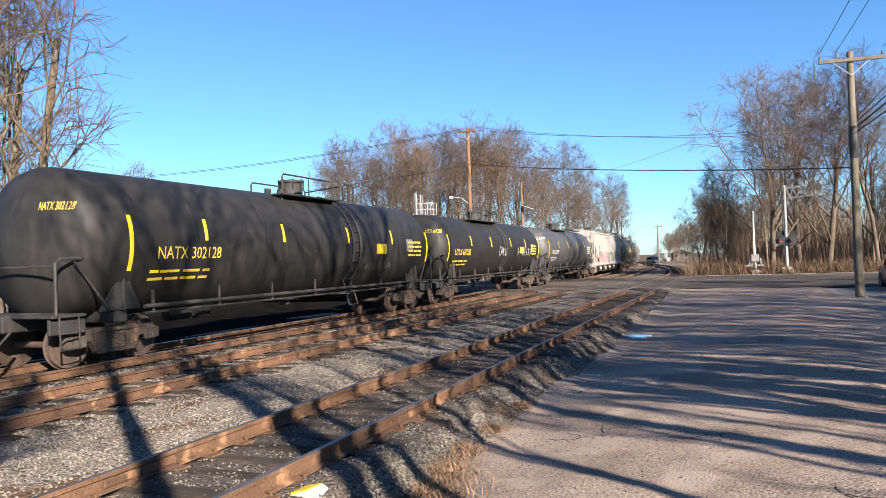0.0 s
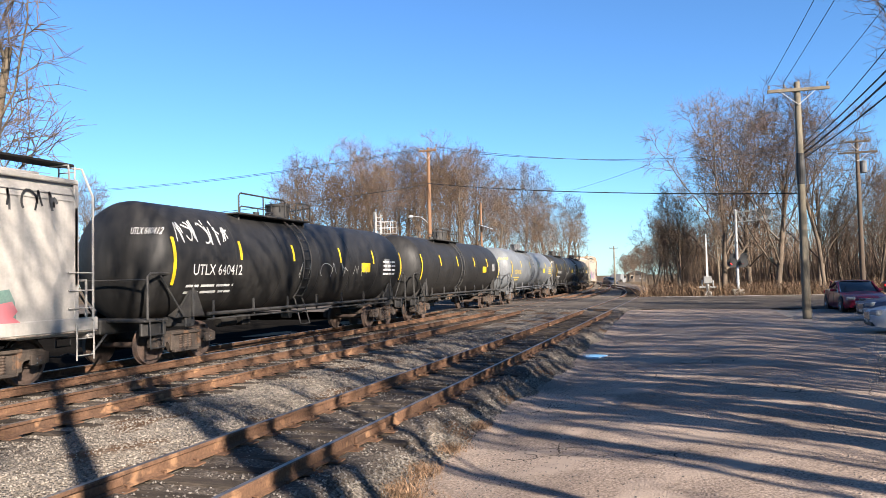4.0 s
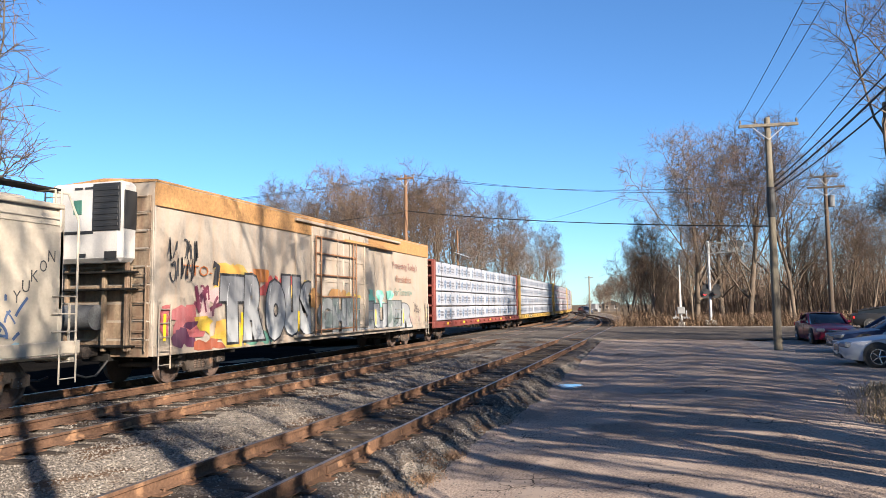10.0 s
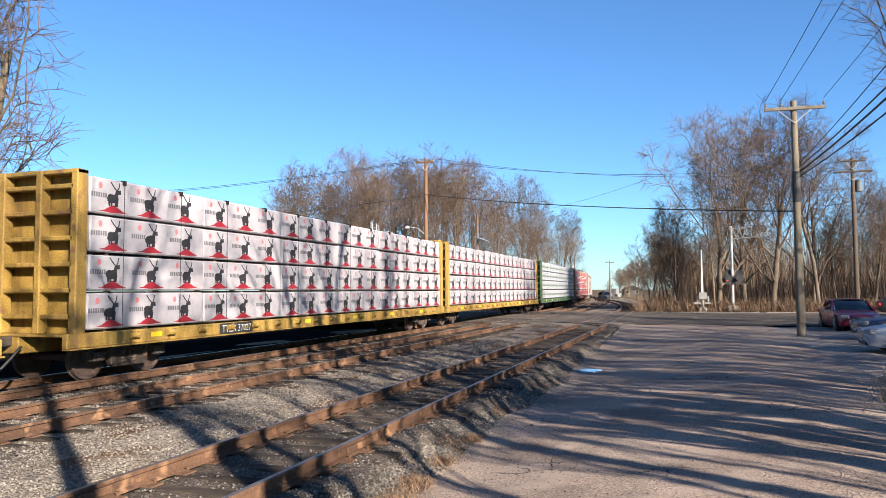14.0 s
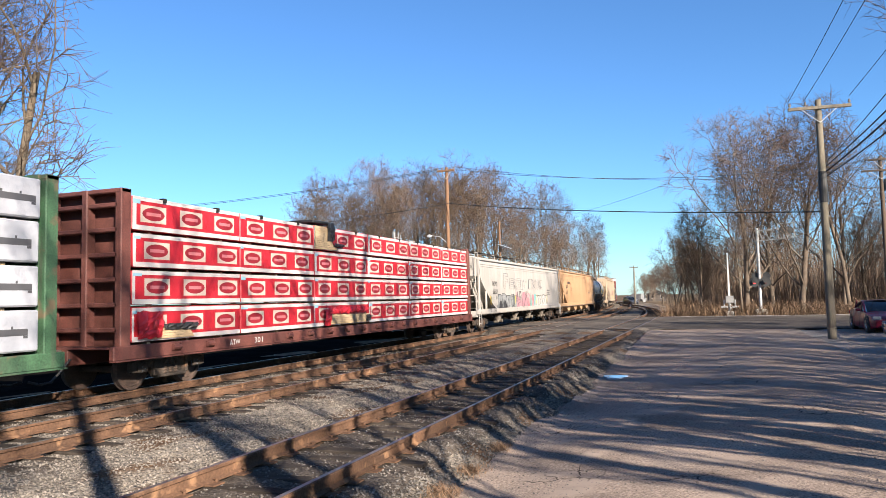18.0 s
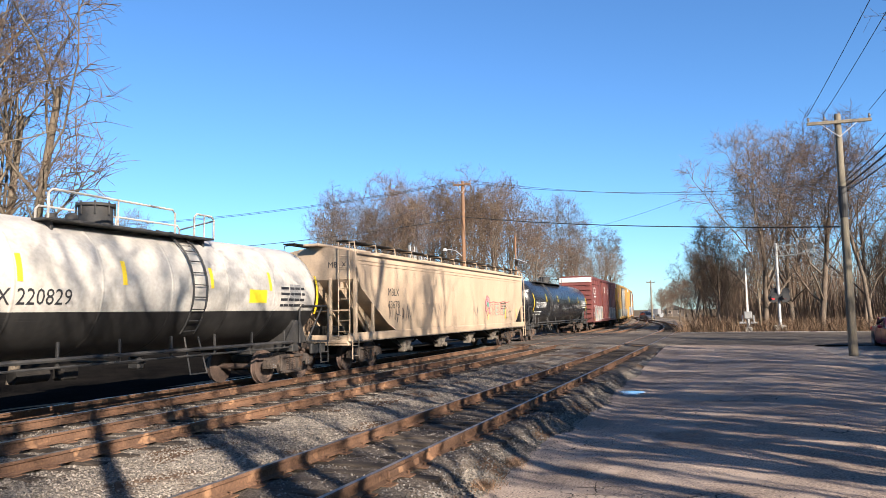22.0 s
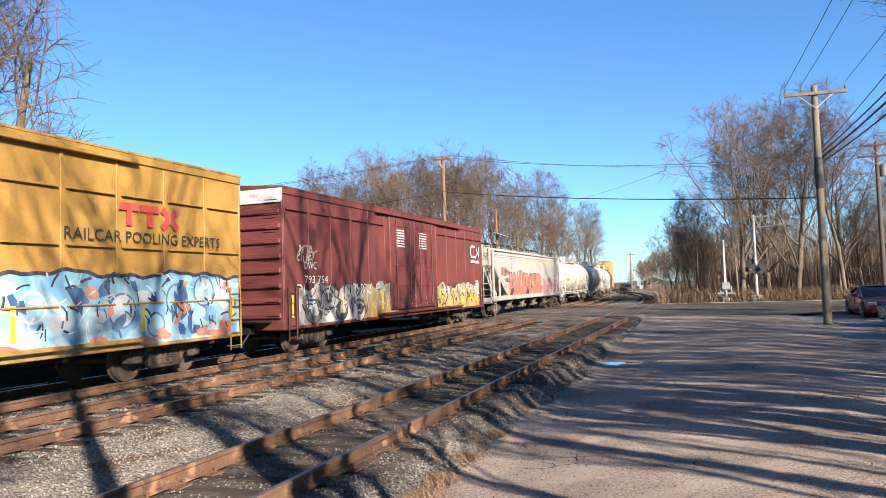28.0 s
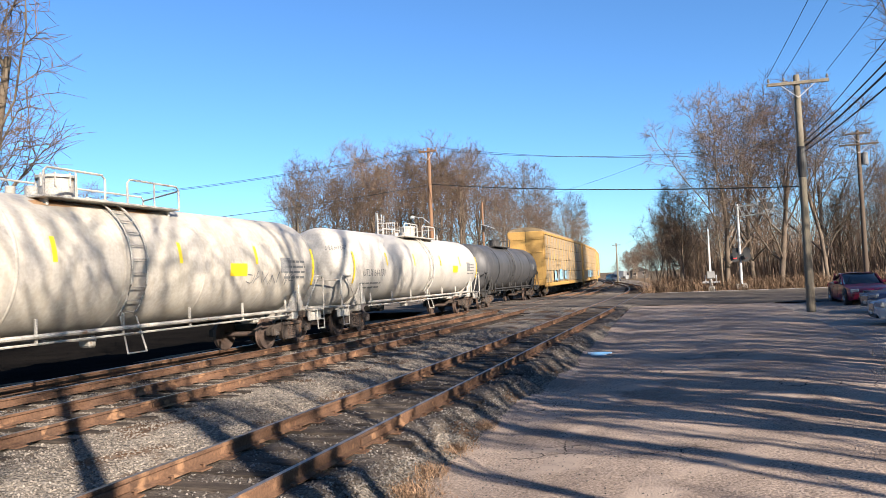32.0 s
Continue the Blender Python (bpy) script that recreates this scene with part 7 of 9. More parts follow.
def deco_reefer(car, half, sf):
    # rust-orange band under the roof, smooth panels, slogan and painted pieces
    for q in (-1, 1):
        part("top_band", Soup().box(q * (HALF + 0.012), 0, 4.62, 0.03, 2 * half, 0.56, 0.01), ORANGE, car, "rust-orange band under the roof")
    write(car, "Protecting Today's", 5.27, 3.58, 0.32, paint((0.224, 0.0774, 0.0602)), sf, 3.25)
    write(car, "Perishables", 5.67, 2.97, 0.32, paint((0.292, 0.112, 0.0602)), sf, 2.0)
    write(car, "For Tomorrow", 5.5, 2.38, 0.32, paint((0.112, 0.224, 0.181)), sf, 2.3)
    yel = sprayed("spray_yellow", (0.447, 0.31, 0.0602), (0.464, 0.344, 0.086), (0.447, 0.241, 0.0516), 1.0, 3.0)
    shards(car, -7.6, -6.4, 2.4, 3.05, yel, 7, sf, 1, (0.6, 0.4), 0.0042)
    shards(car, -6.6, -5.3, 2.4, 2.95, (0.43, 0.146, 0.0301), 7, sf, 2, (0.5, 0.35), 0.0048)
    shards(car, -5.4, -3.9, 2.3, 2.8, (0.396, 0.0602, 0.0516), 8, sf, 3, (0.5, 0.35), 0.0046)
    shards(car, -4.0, -2.4, 2.2, 2.7, yel, 7, sf, 4, (0.5, 0.3), 0.0042)
    shards(car, -2.6, 0.2, 1.9, 2.45, (0.396, 0.206, 0.0688), 8, flat_side(HALF + 0.13), 5, (0.5, 0.3), 0.0042)
    shards(car, 0.0, 1.4, 1.9, 2.35, yel, 4, flat_side(HALF + 0.13), 6, (0.4, 0.25), 0.0056)
    shards(car, 1.4, 5.0, 1.9, 2.5, TEAL, 10, sf, 7, (0.6, 0.3), 0.0042)
    shards(car, -7.6, -6.4, 0.85, 1.5, yel, 8, sf, 8, (0.6, 0.4), 0.0042)
    shards(car, -6.0, -4.6, 0.85, 1.2, (0.103, 0.258, 0.189), 5, sf, 9, (0.5, 0.3), 0.0044)
    bubble(car, "TROUS", -7.55, -2.05, 0.86, 2.85, (SILVER,), INK, sf, 10, 0.19, 0.05, 0.0066, 0.09, (0.387, 0.396, 0.404))
    bubble(car, "GHE", -2.1, 1.3, 0.95, 2.25, (SILVER2,), (0.086, 0.0946, 0.0946), flat_side(HALF + 0.14), 11, 0.12, 0.04, 0.0066, 0.09, (0.43, 0.43, 0.413))
    bubble(car, "EUER", 1.5, 7.8, 0.9, 2.15, (SILVER2, SILVER), (0.0516, 0.0602, 0.0602), sf, 12, 0.13, 0.05, 0.0066, 0.09, (0.43, 0.447, 0.43))
    shards(car, -8.5, -7.75, 1.7, 2.36, (0.447, 0.31, 0.292), 5, sf, 13, (0.4, 0.35), 0.0050)
    scratches(car, -8.6, -7.8, 1.6, 2.4, (0.138, 0.0258, 0.0516), 9, sf, 14, 0.1, 0.7, 0.6, 0.006)
    shards(car, -8.5, -7.7, 1.1, 1.6, (0.482, 0.327, 0.043), 4, sf, 15, (0.45, 0.3), 0.0052)
    shards(car, -9.6, -8.5, 0.95, 1.5, (0.103, 0.0258, 0.0602), 5, sf, 16, (0.4, 0.3), 0.0054)
    shards(car, -9.9, -8.6, 1.2, 1.9, (0.378, 0.103, 0.103), 6, sf, 17, (0.5, 0.4), 0.0046)
    shards(car, -8.7, -7.6, 0.85, 1.05, (0.31, 0.086, 0.043), 5, sf, 18, (0.4, 0.2), 0.0056)
    s = Soup()
    stroke(s, [(-7.95, 3.05), (-7.75, 3.0), (-7.85, 2.5)], 0.22, sf, 0.0105)
    part("graffiti_line", s, paint(INK), car)
    write(car, "TTO-", -9.2, 2.72, 0.28, paint((0.43, 0.129, 0.0258)), sf, 1.2)
    tag_scrawl(car, -half + 0.4, -half + 1.7, 3.1, 3.6, (0.0258, 0.0258, 0.0258), sf, 53, 0.04)
    scratches(car, 8.0, 9.2, 1.5, 2.0, (0.086, 0.0602, 0.0602), 18, sf, 55, 0.03, 0.3, 0.8)
    scratches(car, 7.2, 8.8, 0.9, 1.4, (0.344, 0.155, 0.189), 12, sf, 56, 0.03, 0.3, 0.8)
    # door frame: rails and rods of rusty steel
    rust = mat("door_rust", (0.258, 0.129, 0.0645), (0.172, 0.086, 0.0473), s=4, fine=25, rough=0.85, bump=0.2)
    for y in (-2.35, -1.95, 0.75, 1.0):
        part("door_rod", Soup().tube([(HALF + 0.17, y, 0.95), (HALF + 0.17, y, 4.3)], 0.026, 6), rust, car)
    for z in (1.1, 2.25, 3.0, 3.75, 4.32):
        part("door_rail", Soup().box(HALF + 0.15, -0.6, z, 0.05, 3.4, 0.055, 0.01), rust, car)
    part("door_track_upper", Soup().box(HALF + 0.15, 2.6, 4.36, 0.10, 5.2, 0.10, 0.012), ORANGE, car)
    # leading end: rusty ribbed wall, white cooling unit with a black grille, frame and ladder below
    grime = mat("end_wall_grime", (0.31, 0.232, 0.155), (0.206, 0.142, 0.0903), s=1.5, fine=14, rough=0.8, bump=0.1, streak=(0.112, 0.0602, 0.0387), amount=0.8, speck=0.2)
    ye = -half - 0.1
    for k in range(9):
        z = 0.95 + 0.43 * k
        part("end_panel", Soup().box(0, ye + 0.03, z, 2.9, 0.05, 0.39, 0.015), grime, car)
    part("cooling_unit", Soup().box(0.08, ye - 0.28, 3.92, 2.1, 0.56, 1.9, 0.1), M["white"], car, "white cooling unit on the end wall")
    s = Soup().box(0.72, ye - 0.575, 4.26, 0.78, 0.05, 1.1, 0.05)
    for k in range(7):
        s.box(0.72, ye - 0.60, 3.84 + k * 0.14, 0.70, 0.03, 0.085, 0.01)
    part("cooling_grille", s, M["black"], car, "black slatted grille")
    part("cooling_grille_side", Soup().box(1.135, ye - 0.28, 4.2, 0.03, 0.40, 0.9, 0.02), M["black"], car)
    part("trim_band", Soup().box(-0.2, ye - 0.57, 3.68, 1.1, 0.02, 0.07, 0.006), M["black"], car)
    part("maker_plate", Soup().box(-0.12, ye - 0.57, 4.28, 0.24, 0.02, 0.34, 0.004), paint((0.043, 0.138, 0.103)), car)
    s = Soup()
    for k in range(2):
        s.box(-0.1 + 0.3 * k, ye - 0.57, 4.72, 0.24, 0.012, 0.05, 0.003)
    part("maker_name", s, M["ink"], car)
    part("vent", Soup().box(0.85, ye - 0.57, 3.14, 0.34, 0.02, 0.16, 0.004), M["black"], car)
    part("vent", Soup().box(0.05, ye - 0.57, 3.14, 0.2, 0.02, 0.09, 0.004), M["black"], car)
    part("fuel_tank", Soup().lathe([(-0.45, 0.02), (-0.45, 0.3), (0.45, 0.3), (0.45, 0.02)], "x", 18, (-0.15, ye - 0.32, 1.7)), TRIM_G, car, smooth=True)
    for x in (-0.75, 0.35, 1.0):
        part("end_post", Soup().box(x, ye - 0.18, 1.95, 0.10, 0.10, 2.1, 0.015), grime, car)
    for z in (2.35, 2.75):
        part("end_shelf", Soup().box(0.1, ye - 0.2, z, 2.2, 0.35, 0.05, 0.01), M["under"], car)
    part("end_ladder", Soup().tube([(1.05, ye - 0.1, 0.9), (1.05, ye - 0.1, 2.9)], 0.02, 6).tube([(1.45, ye - 0.1, 0.9), (1.45, ye - 0.1, 2.9)], 0.02, 6), grime, car)
    for k in range(6):
        part("rung", Soup().tube([(1.05, ye - 0.1, 1.05 + 0.33 * k), (1.45, ye - 0.1, 1.05 + 0.33 * k)], 0.014, 5), grime, car)
    tag_scrawl(car, -9.7, -8.7, 2.55, 3.15, INK, sf, 57, 0.04, 5)


def deco_red(mark_a, mark_b, seed, logo_left, fills, cl):
    def go(car, half, sf):
        # the railway's mark as a plain bent line
        s = Soup()
        u = -8.55 if logo_left else 7.7
        stroke(s, [(u + 0.75, 3.95), (u + 0.12, 3.95), (u, 3.83), (u, 3.52), (u + 0.12, 3.40), (u + 0.85, 3.40), (u + 0.95, 3.5), (u + 0.95, 3.9), (u + 1.35, 3.42), (u + 1.35, 3.95)], 0.11, sf, 0.012)
        part("railway_mark", s, M["wink"], car, "white mark of one bent line")
        bars(car, 1, u, 3.08, 1.4, 0.14, 0.1, M["wink"], sf, seed, "web_address")
        a = -8.6
        write(car, mark_a, a, 2.55, 0.24, M["wink"], sf, 0.7)
        write(car, mark_b, a, 2.12, 0.24, M["wink"], sf, 1.4)
        bars(car, 3, a + 0.1, 1.62, 0.5, 0.06, 0.06, M["wink"], sf, seed + 1)
        for d in (-1.95, 0.45):
            bars(car, 7, d, 4.15, 0.85, 0.055, 0.05, M["wink"], flat_side(HALF + 0.10), seed + 3)
        if logo_left:
            for a0, a1, hi in ((-7.9, -1.6, 2.25), (2.4, 8.6, 2.12)):
                field(car, a0, a1, 0.86, lambda u, hi=hi: hi - 0.10 + 0.09 * abs(math.sin(2.1 * u)) + 0.06 * math.sin(5.3 * u) - 0.25 * max(0, 1 - (u - a0) * 1.2), WASH, sf, (0.473, 0.456, 0.439), line=0.045)
                bubble(car, "WALERM", a0 + 0.2, a1 - 0.1, 0.92, hi - 0.12, (SILVER2, WASH), (0.0516, 0.043, 0.043), sf, seed, 0.10, 0.03, 0.0066, 0.12, (0.516, 0.516, 0.499))
                scratches(car, a0, a1, 0.9, hi - 0.05, (0.499, 0.49, 0.473), 46, sf, seed + 1, 0.03, 0.9, 0.12)
                scratches(car, a0, a1, 0.95, hi - 0.1, (0.043, 0.0387, 0.0387), 26, sf, seed + 2, 0.03, 0.5, 0.4, 0.0142)
            s = Soup()
            quad(s, -6.97, 1.54, -6.5, 1.91, sf, 0.0165)
            part("red_patch", s, paint((0.361, 0.0086, 0.0129)), car)
            shards(car, -8.6, -7.8, 0.95, 1.15, (0.396, 0.224, 0.043), 4, sf, seed + 3, (0.35, 0.12))
        else:
            field(car, -8.95, -4.6, 0.86, lambda u: 2.0 + 0.10 * math.sin(3.1 * u) + 0.06 * math.sin(7 * u), WASH, sf)
            field(car, -4.7, -1.7, 0.86, lambda u: 1.95 + 0.12 * math.sin(4.1 * u), GOLD, sf, off=0.0045)
            field(car, 2.7, 8.9, 0.86, lambda u: 1.95 + 0.12 * math.sin(2.3 * u) + 0.05 * math.sin(6 * u), GOLD, sf)
            for k, (u, v, r) in enumerate(((-8.1, 1.25, 0.5), (-7.2, 1.6, 0.45), (-6.3, 1.2, 0.4), (-5.05, 1.15, 0.5))):
                disc(car, u, v, r, (0.387, 0.37, 0.353) if k % 2 else (0.086, 0.086, 0.086), sf, 0.0062 + 0.001 * (k % 2), 0.75, INK)
                disc(car, u + 0.08, v + 0.04, r * 0.5, (0.0688, 0.0688, 0.0688) if k % 2 else (0.378, 0.37, 0.353), sf, 0.0095, 0.75)
            scratches(car, -8.8, -4.5, 0.95, 2.0, (0.0344, 0.0344, 0.0344), 40, sf, seed, 0.07, 0.7, 0.9)
            scratches(car, -8.8, -1.8, 0.95, 2.0, (0.482, 0.473, 0.447), 44, sf, seed + 1, 0.05, 0.7, 0.8, 0.0142)
            scratches(car, 2.8, 8.6, 0.95, 1.95, (0.043, 0.0946, 0.086), 34, sf, seed + 2, 0.05, 0.5, 0.5)
            scratches(car, 2.8, 8.8, 0.95, 1.95, (0.03, 0.03, 0.03), 40, sf, seed + 4, 0.06, 0.45, 1.2, 0.0142)
            shards(car, 2.8, 8.8, 1.4, 2.0, (0.42, 0.40, 0.36), 14, sf, seed + 11, (0.35, 0.2), 0.0085)
            shards(car, 2.8, 8.8, 0.9, 1.5, (0.46, 0.33, 0.03), 10, sf, seed + 12, (0.4, 0.2), 0.0092)
            scratches(car, -1.6, 2.4, 0.9, 1.5, (0.30, 0.22, 0.16), 12, flat_side(HALF + 0.12), seed + 5, 0.03, 0.5, 0.2)
            shards(car, -3.6, -2.0, 1.7, 2.1, (0.224, 0.327, 0.206), 5, sf, seed + 6, (0.4, 0.2), 0.0075)
            tag_scrawl(car, -9.0, -8.0, 2.75, 3.15, (0.447, 0.413, 0.31), sf, seed + 8, 0.04, 6)
            scratches(car, -9.0, -8.1, 2.75, 3.2, (0.447, 0.413, 0.31), 14, sf, seed + 9, 0.035, 0.5, 0.4)
        bars(car, 4, half - 1.3, 2.1, 0.5, 0.07, 0.07, M["wink"], sf, seed + 2)
    return go


def deco_yellow(seed, slogan):
    def go(car, half, sf):
        # arrows and blocks of the owner's mark
        u = -7.7 if not slogan else -8.3
        s = Soup()
        stroke(s, [(u, 3.95), (u + 0.7, 3.35)], 0.2, sf, 0.012)
        part("owner_mark", s, paint((0.0258, 0.12, 0.43)), car)
        s = Soup()
        stroke(s, [(u, 3.35), (u + 0.7, 3.95)], 0.2, sf, 0.0135)
        part("owner_mark", s, paint((0.516, 0.0516, 0.043)), car)
        if slogan:
            write(car, "any", -5.85, 3.66, 0.26, M["ink"], sf)
            write(car, "road", -5.85, 3.34, 0.26, M["ink"], sf)
            write(car, "RAILCAR POOLING EXPERTS", 4.15, 3.02, 0.25, M["ink"], sf, 4.6)
            s = Soup()
            x = 5.5
            for k in range(2):
                stroke(s, [(x + 0.6 * k, 3.78), (x + 0.6 * k + 0.55, 3.78)], 0.16, sf, 0.012)
                stroke(s, [(x + 0.6 * k + 0.28, 3.75), (x + 0.6 * k + 0.28, 3.38)], 0.16, sf, 0.0125)
            stroke(s, [(x + 1.25, 3.82), (x + 1.75, 3.38)], 0.16, sf, 0.012)
            stroke(s, [(x + 1.25, 3.38), (x + 1.75, 3.82)], 0.16, sf, 0.0135)
            part("owner_mark", s, paint((0.473, 0.0602, 0.043)), car, "red mark of plain strokes")
        for d in (-1.95, 0.45):
            bars(car, 6, d, 4.2, 0.9, 0.05, 0.05, M["wink"], flat_side(HALF + 0.10), seed + 3)
        if slogan:
            def top(u):
                return 2.34 + 0.05 * math.sin(1.9 * u) + 0.035 * math.sin(4.7 * u) + 0.02 * math.sin(11 * u)
            for a0, a1 in ((-half + 0.15, -1.7), (2.3, half - 0.15)):
                field(car, a0, a1, 0.84, top, SKYB, sf, (0.0258, 0.0258, 0.043), line=0.075)
                n = int((a1 - a0) / 0.9)
                rg = random.Random(seed + int(a0))
                for k in range(n):
                    u = a0 + (a1 - a0) * (k + 0.5) / n
                    disc(car, u + rg.uniform(-0.2, 0.2), rg.uniform(1.2, 2.0), rg.uniform(0.25, 0.42), rg.choice(((0.378, 0.482, 0.516), (0.258, 0.43, 0.499), (0.447, 0.49, 0.499))), sf, 0.0062 + 0.0006 * (k % 3), 1.0, rg.choice(((0.516, 0.55, 0.568), (0.086, 0.138, 0.241), None)))
                shards(car, a0 + 0.3, a1 - 0.2, 1.0, 2.25, (0.043, 0.103, 0.241), 2 * n, sf, seed + 2, (0.22, 0.28), 0.0092)
                shards(car, a0 + 0.3, a1 - 0.2, 0.95, 2.25, (0.464, 0.206, 0.138), n + 4, sf, seed + 3, (0.26, 0.2), 0.0098)
                shards(car, a0 + 0.3, a1 - 0.2, 0.95, 2.25, (0.499, 0.516, 0.516), 2 * n, sf, seed + 4, (0.25, 0.18), 0.0104)
                scratches(car, a0 + 0.2, a1 - 0.3, 0.95, 2.3, (0.0258, 0.0301, 0.043), 8 * n, sf, seed + 5, 0.045, 0.35, 0.8)
                scratches(car, a0 + 0.2, a1 - 0.3, 0.95, 2.3, (0.533, 0.55, 0.559), 5 * n, sf, seed + 6, 0.03, 0.5, 0.9, 0.0142)
                shards(car, a0 + 0.2, a1 - 0.2, 0.88, 1.0, (0.43, 0.172, 0.103), n, sf, seed + 7, (0.5, 0.1), 0.011)
            write(car, "TM", -4.15, 1.15, 0.34, paint(INK), sf, 0.55)
            write(car, "TM", -3.0, 1.25, 0.30, paint(INK), sf, 0.5)
            dr = flat_side(HALF + 0.12)
            field(car, -1.65, 2.3, 0.84, lambda u: 1.12 + 0.05 * math.sin(3 * u), sprayed("spray_door_gold", (0.396, 0.232, 0.0516), (0.43, 0.275, 0.086)), dr)
            shards(car, -1.5, -0.1, 0.95, 1.75, (0.292, 0.0129, 0.0301), 14, dr, seed + 8, (0.32, 0.22), 0.006)
            shards(car, 1.5, 2.3, 0.95, 1.45, (0.327, 0.0258, 0.043), 7, dr, seed + 9, (0.3, 0.25), 0.006)
            scratches(car, -1.5, -0.2, 0.95, 1.7, (0.086, 0.0086, 0.0129), 14, dr, seed + 10, 0.03, 0.3, 0.9)
            shards(car, -1.7, -1.2, 1.2, 2.25, (0.464, 0.292, 0.241), 5, dr, seed + 11, (0.2, 0.35), 0.0055)
            for u, v in ((-1.25, 2.55), (0.35, 2.6), (-1.35, 1.75), (1.5, 1.8)):
                s = Soup()
                quad(s, u, v, u + 0.2, v + 0.26, dr, 0.018)
                part("data_sticker", s, M["wink"], car)
        else:
            field(car, -half + 1.0, -2.5, 0.9, lambda u: 1.9 + 0.1 * math.sin(3.3 * u), sprayed("spray_old_yellow", (0.396, 0.361, 0.086), (0.361, 0.344, 0.224), (0.258, 0.31, 0.224), 0.9, 2.0), sf)
            bubble(car, "KERCM", -half + 1.2, -2.6, 0.95, 1.95, ((0.378, 0.361, 0.258), (0.258, 0.31, 0.224)), (0.0602, 0.0516, 0.043), sf, seed, 0.11, 0.035, 0.0066, 0.12)
            scratches(car, -half + 1.0, -2.6, 0.95, 1.9, (0.0516, 0.0516, 0.0516), 30, sf, seed + 2, 0.035, 0.5, 0.6)
            bubble(car, "ASEP", 2.7, half - 1.6, 0.95, 1.95, (SILVER2, (0.378, 0.361, 0.327)), (0.0602, 0.0602, 0.0602), sf, seed + 1, 0.10, 0.035, 0.0066, 0.12)
            scratches(car, 2.7, half - 1.6, 0.95, 1.95, (0.447, 0.43, 0.396), 24, sf, seed + 3, 0.035, 0.5, 0.6)
    return go


WT = (0.533, 0.533, 0.516)
DK = (0.0258, 0.0258, 0.0258)
tank_car(1, "black tank car with yellow stripes and lettering", BLACK2, TRIM_B, M["yink"], "NATX 302128", end_stripe=0.83, text=(-0.745, 2.0), radius=1.58, zc=2.47, dome=0.9, rails=(-1.0, 2.2), ladder_at=2.1, panel=M["yellow"], tags=((0.35, 0.6, 1.6, 1.9, (0.0774, 0.0731, 0.0688), 1, 0.03),))
tank_car(2, "black tank car with white scrawls on its side", BLACK1, TRIM_B, M["yink"], "UTLX 661280", dome=0.0, rails=(-3.35, 1.0), ladder_at=0.5, panel=M["yellow"], tags=((-0.05, 0.12, 2.0, 2.5, WT, 2, 0.045), (0.35, 0.72, 2.0, 2.5, WT, 3, 0.035)))
tank_car(3, "dusty dark grey tank car with white lettering", GREY2, TRIM_B, M["wink"], "TILX 252299")
hopper_car(4, "white covered hopper with red and green graffiti", HOP_W, HOP_W, M["ink"], "GACX 15016", deco=deco_h4, pale_bays=True, rear="full", reflectors=1)
tank_car(5, "black tank car with a white scrawl on its end", BLACK1, TRIM_B, M["wink"], "UTLX 640412", panel=M["yellow"], tags=((-0.9, -0.62, 2.9, 3.5, WT, 4, 0.05), (-0.2, 0.5, 2.0, 2.5, (0.301, 0.301, 0.284), 5, 0.03)))
tank_car(6, "plain black tank car with yellow stripes", BLACK1, TRIM_B, M["wink"], "", panel=M["yellow"])
tank_car(7, "weathered blue-grey tank car with yellow lettering", GREY1, TRIM_G, M["yink"], "UTLX 667665", panel=M["yellow"])
tank_car(8, "black tank car with white lettering and tags", BLACK1, TRIM_B, M["wink"], "MBLX 28675", panel=M["yellow"], tags=((-0.12, 0.1, 1.9, 2.4, WT, 6, 0.03), (0.48, 0.62, 2.0, 2.35, WT, 7, 0.03)))
tank_car(9, "black tank car with large white scrawled tags", BLACK2, TRIM_B, M["wink"], "XOMX 110459", panel=M["yellow"], tags=((-0.5, -0.3, 2.0, 2.4, WT, 8, 0.04), (-0.2, 0.0, 2.0, 2.6, WT, 9, 0.05), (0.45, 0.8, 1.8, 2.4, WT, 10, 0.04)))
hopper_car(10, "cream covered hopper with purple and teal graffiti", HOP_C, HOP_C, M["ink"], "SHQX 15046", deco=deco_h10, rear="full")
box_car(11, "white refrigerator car with orange top and graffiti", REEF, REEF, ORANGE, M["ink"], ribs=3, seams=(), deco=deco_reefer)
beam_car(12, "dark red flat car loaded with white wrapped lumber", FR_RED, WRAP_W, prints_blue)
beam_car(13, "yellow flat car loaded with white wrapped lumber", FR_YEL, WRAP_W, prints_blue, "64 223")
beam_car(14, "yellow flat car with white wrapped lumber printed red", FR_YEL, WRAP_P, prints_stag, "TTZX 37027")
beam_car(15, "yellow flat car with white wrapped lumber printed red", FR_YEL, WRAP_P, prints_stag)
beam_car(16, "green flat car with white wrapped lumber", FR_GRN, WRAP_W, prints_green, "JP 27 728", tail=0.4)
beam_car(17, "brown flat car with torn red wrapped lumber", FR_BRN, WRAP_R, prints_red, ragged=True)
hopper_car(18, "pale grey covered hopper covered in faded graffiti", HOP_W, HOP_W, M["ink"], "DOWX 66621", deco=deco_h18, rear="full", reflectors=0)
hopper_car(19, "rust-streaked tan covered hopper", HOP_T, HOP_P, M["ink"], "DOWX 61104", deco=deco_h19, pale_bays=True, rear="full", reflectors=0)
tank_car(20, "white tank car with a black lower part", WHITE2, TRIM_B, M["ink"], "UTLX 220829", dome=-0.9, rails=(-2.9, 1.8), ladder_at=0.8, rail_m=TRIM_W, text=(-0.74, 2.2), belt=BLACK1, panel=M["yellow"], radius=1.4, zc=2.5)
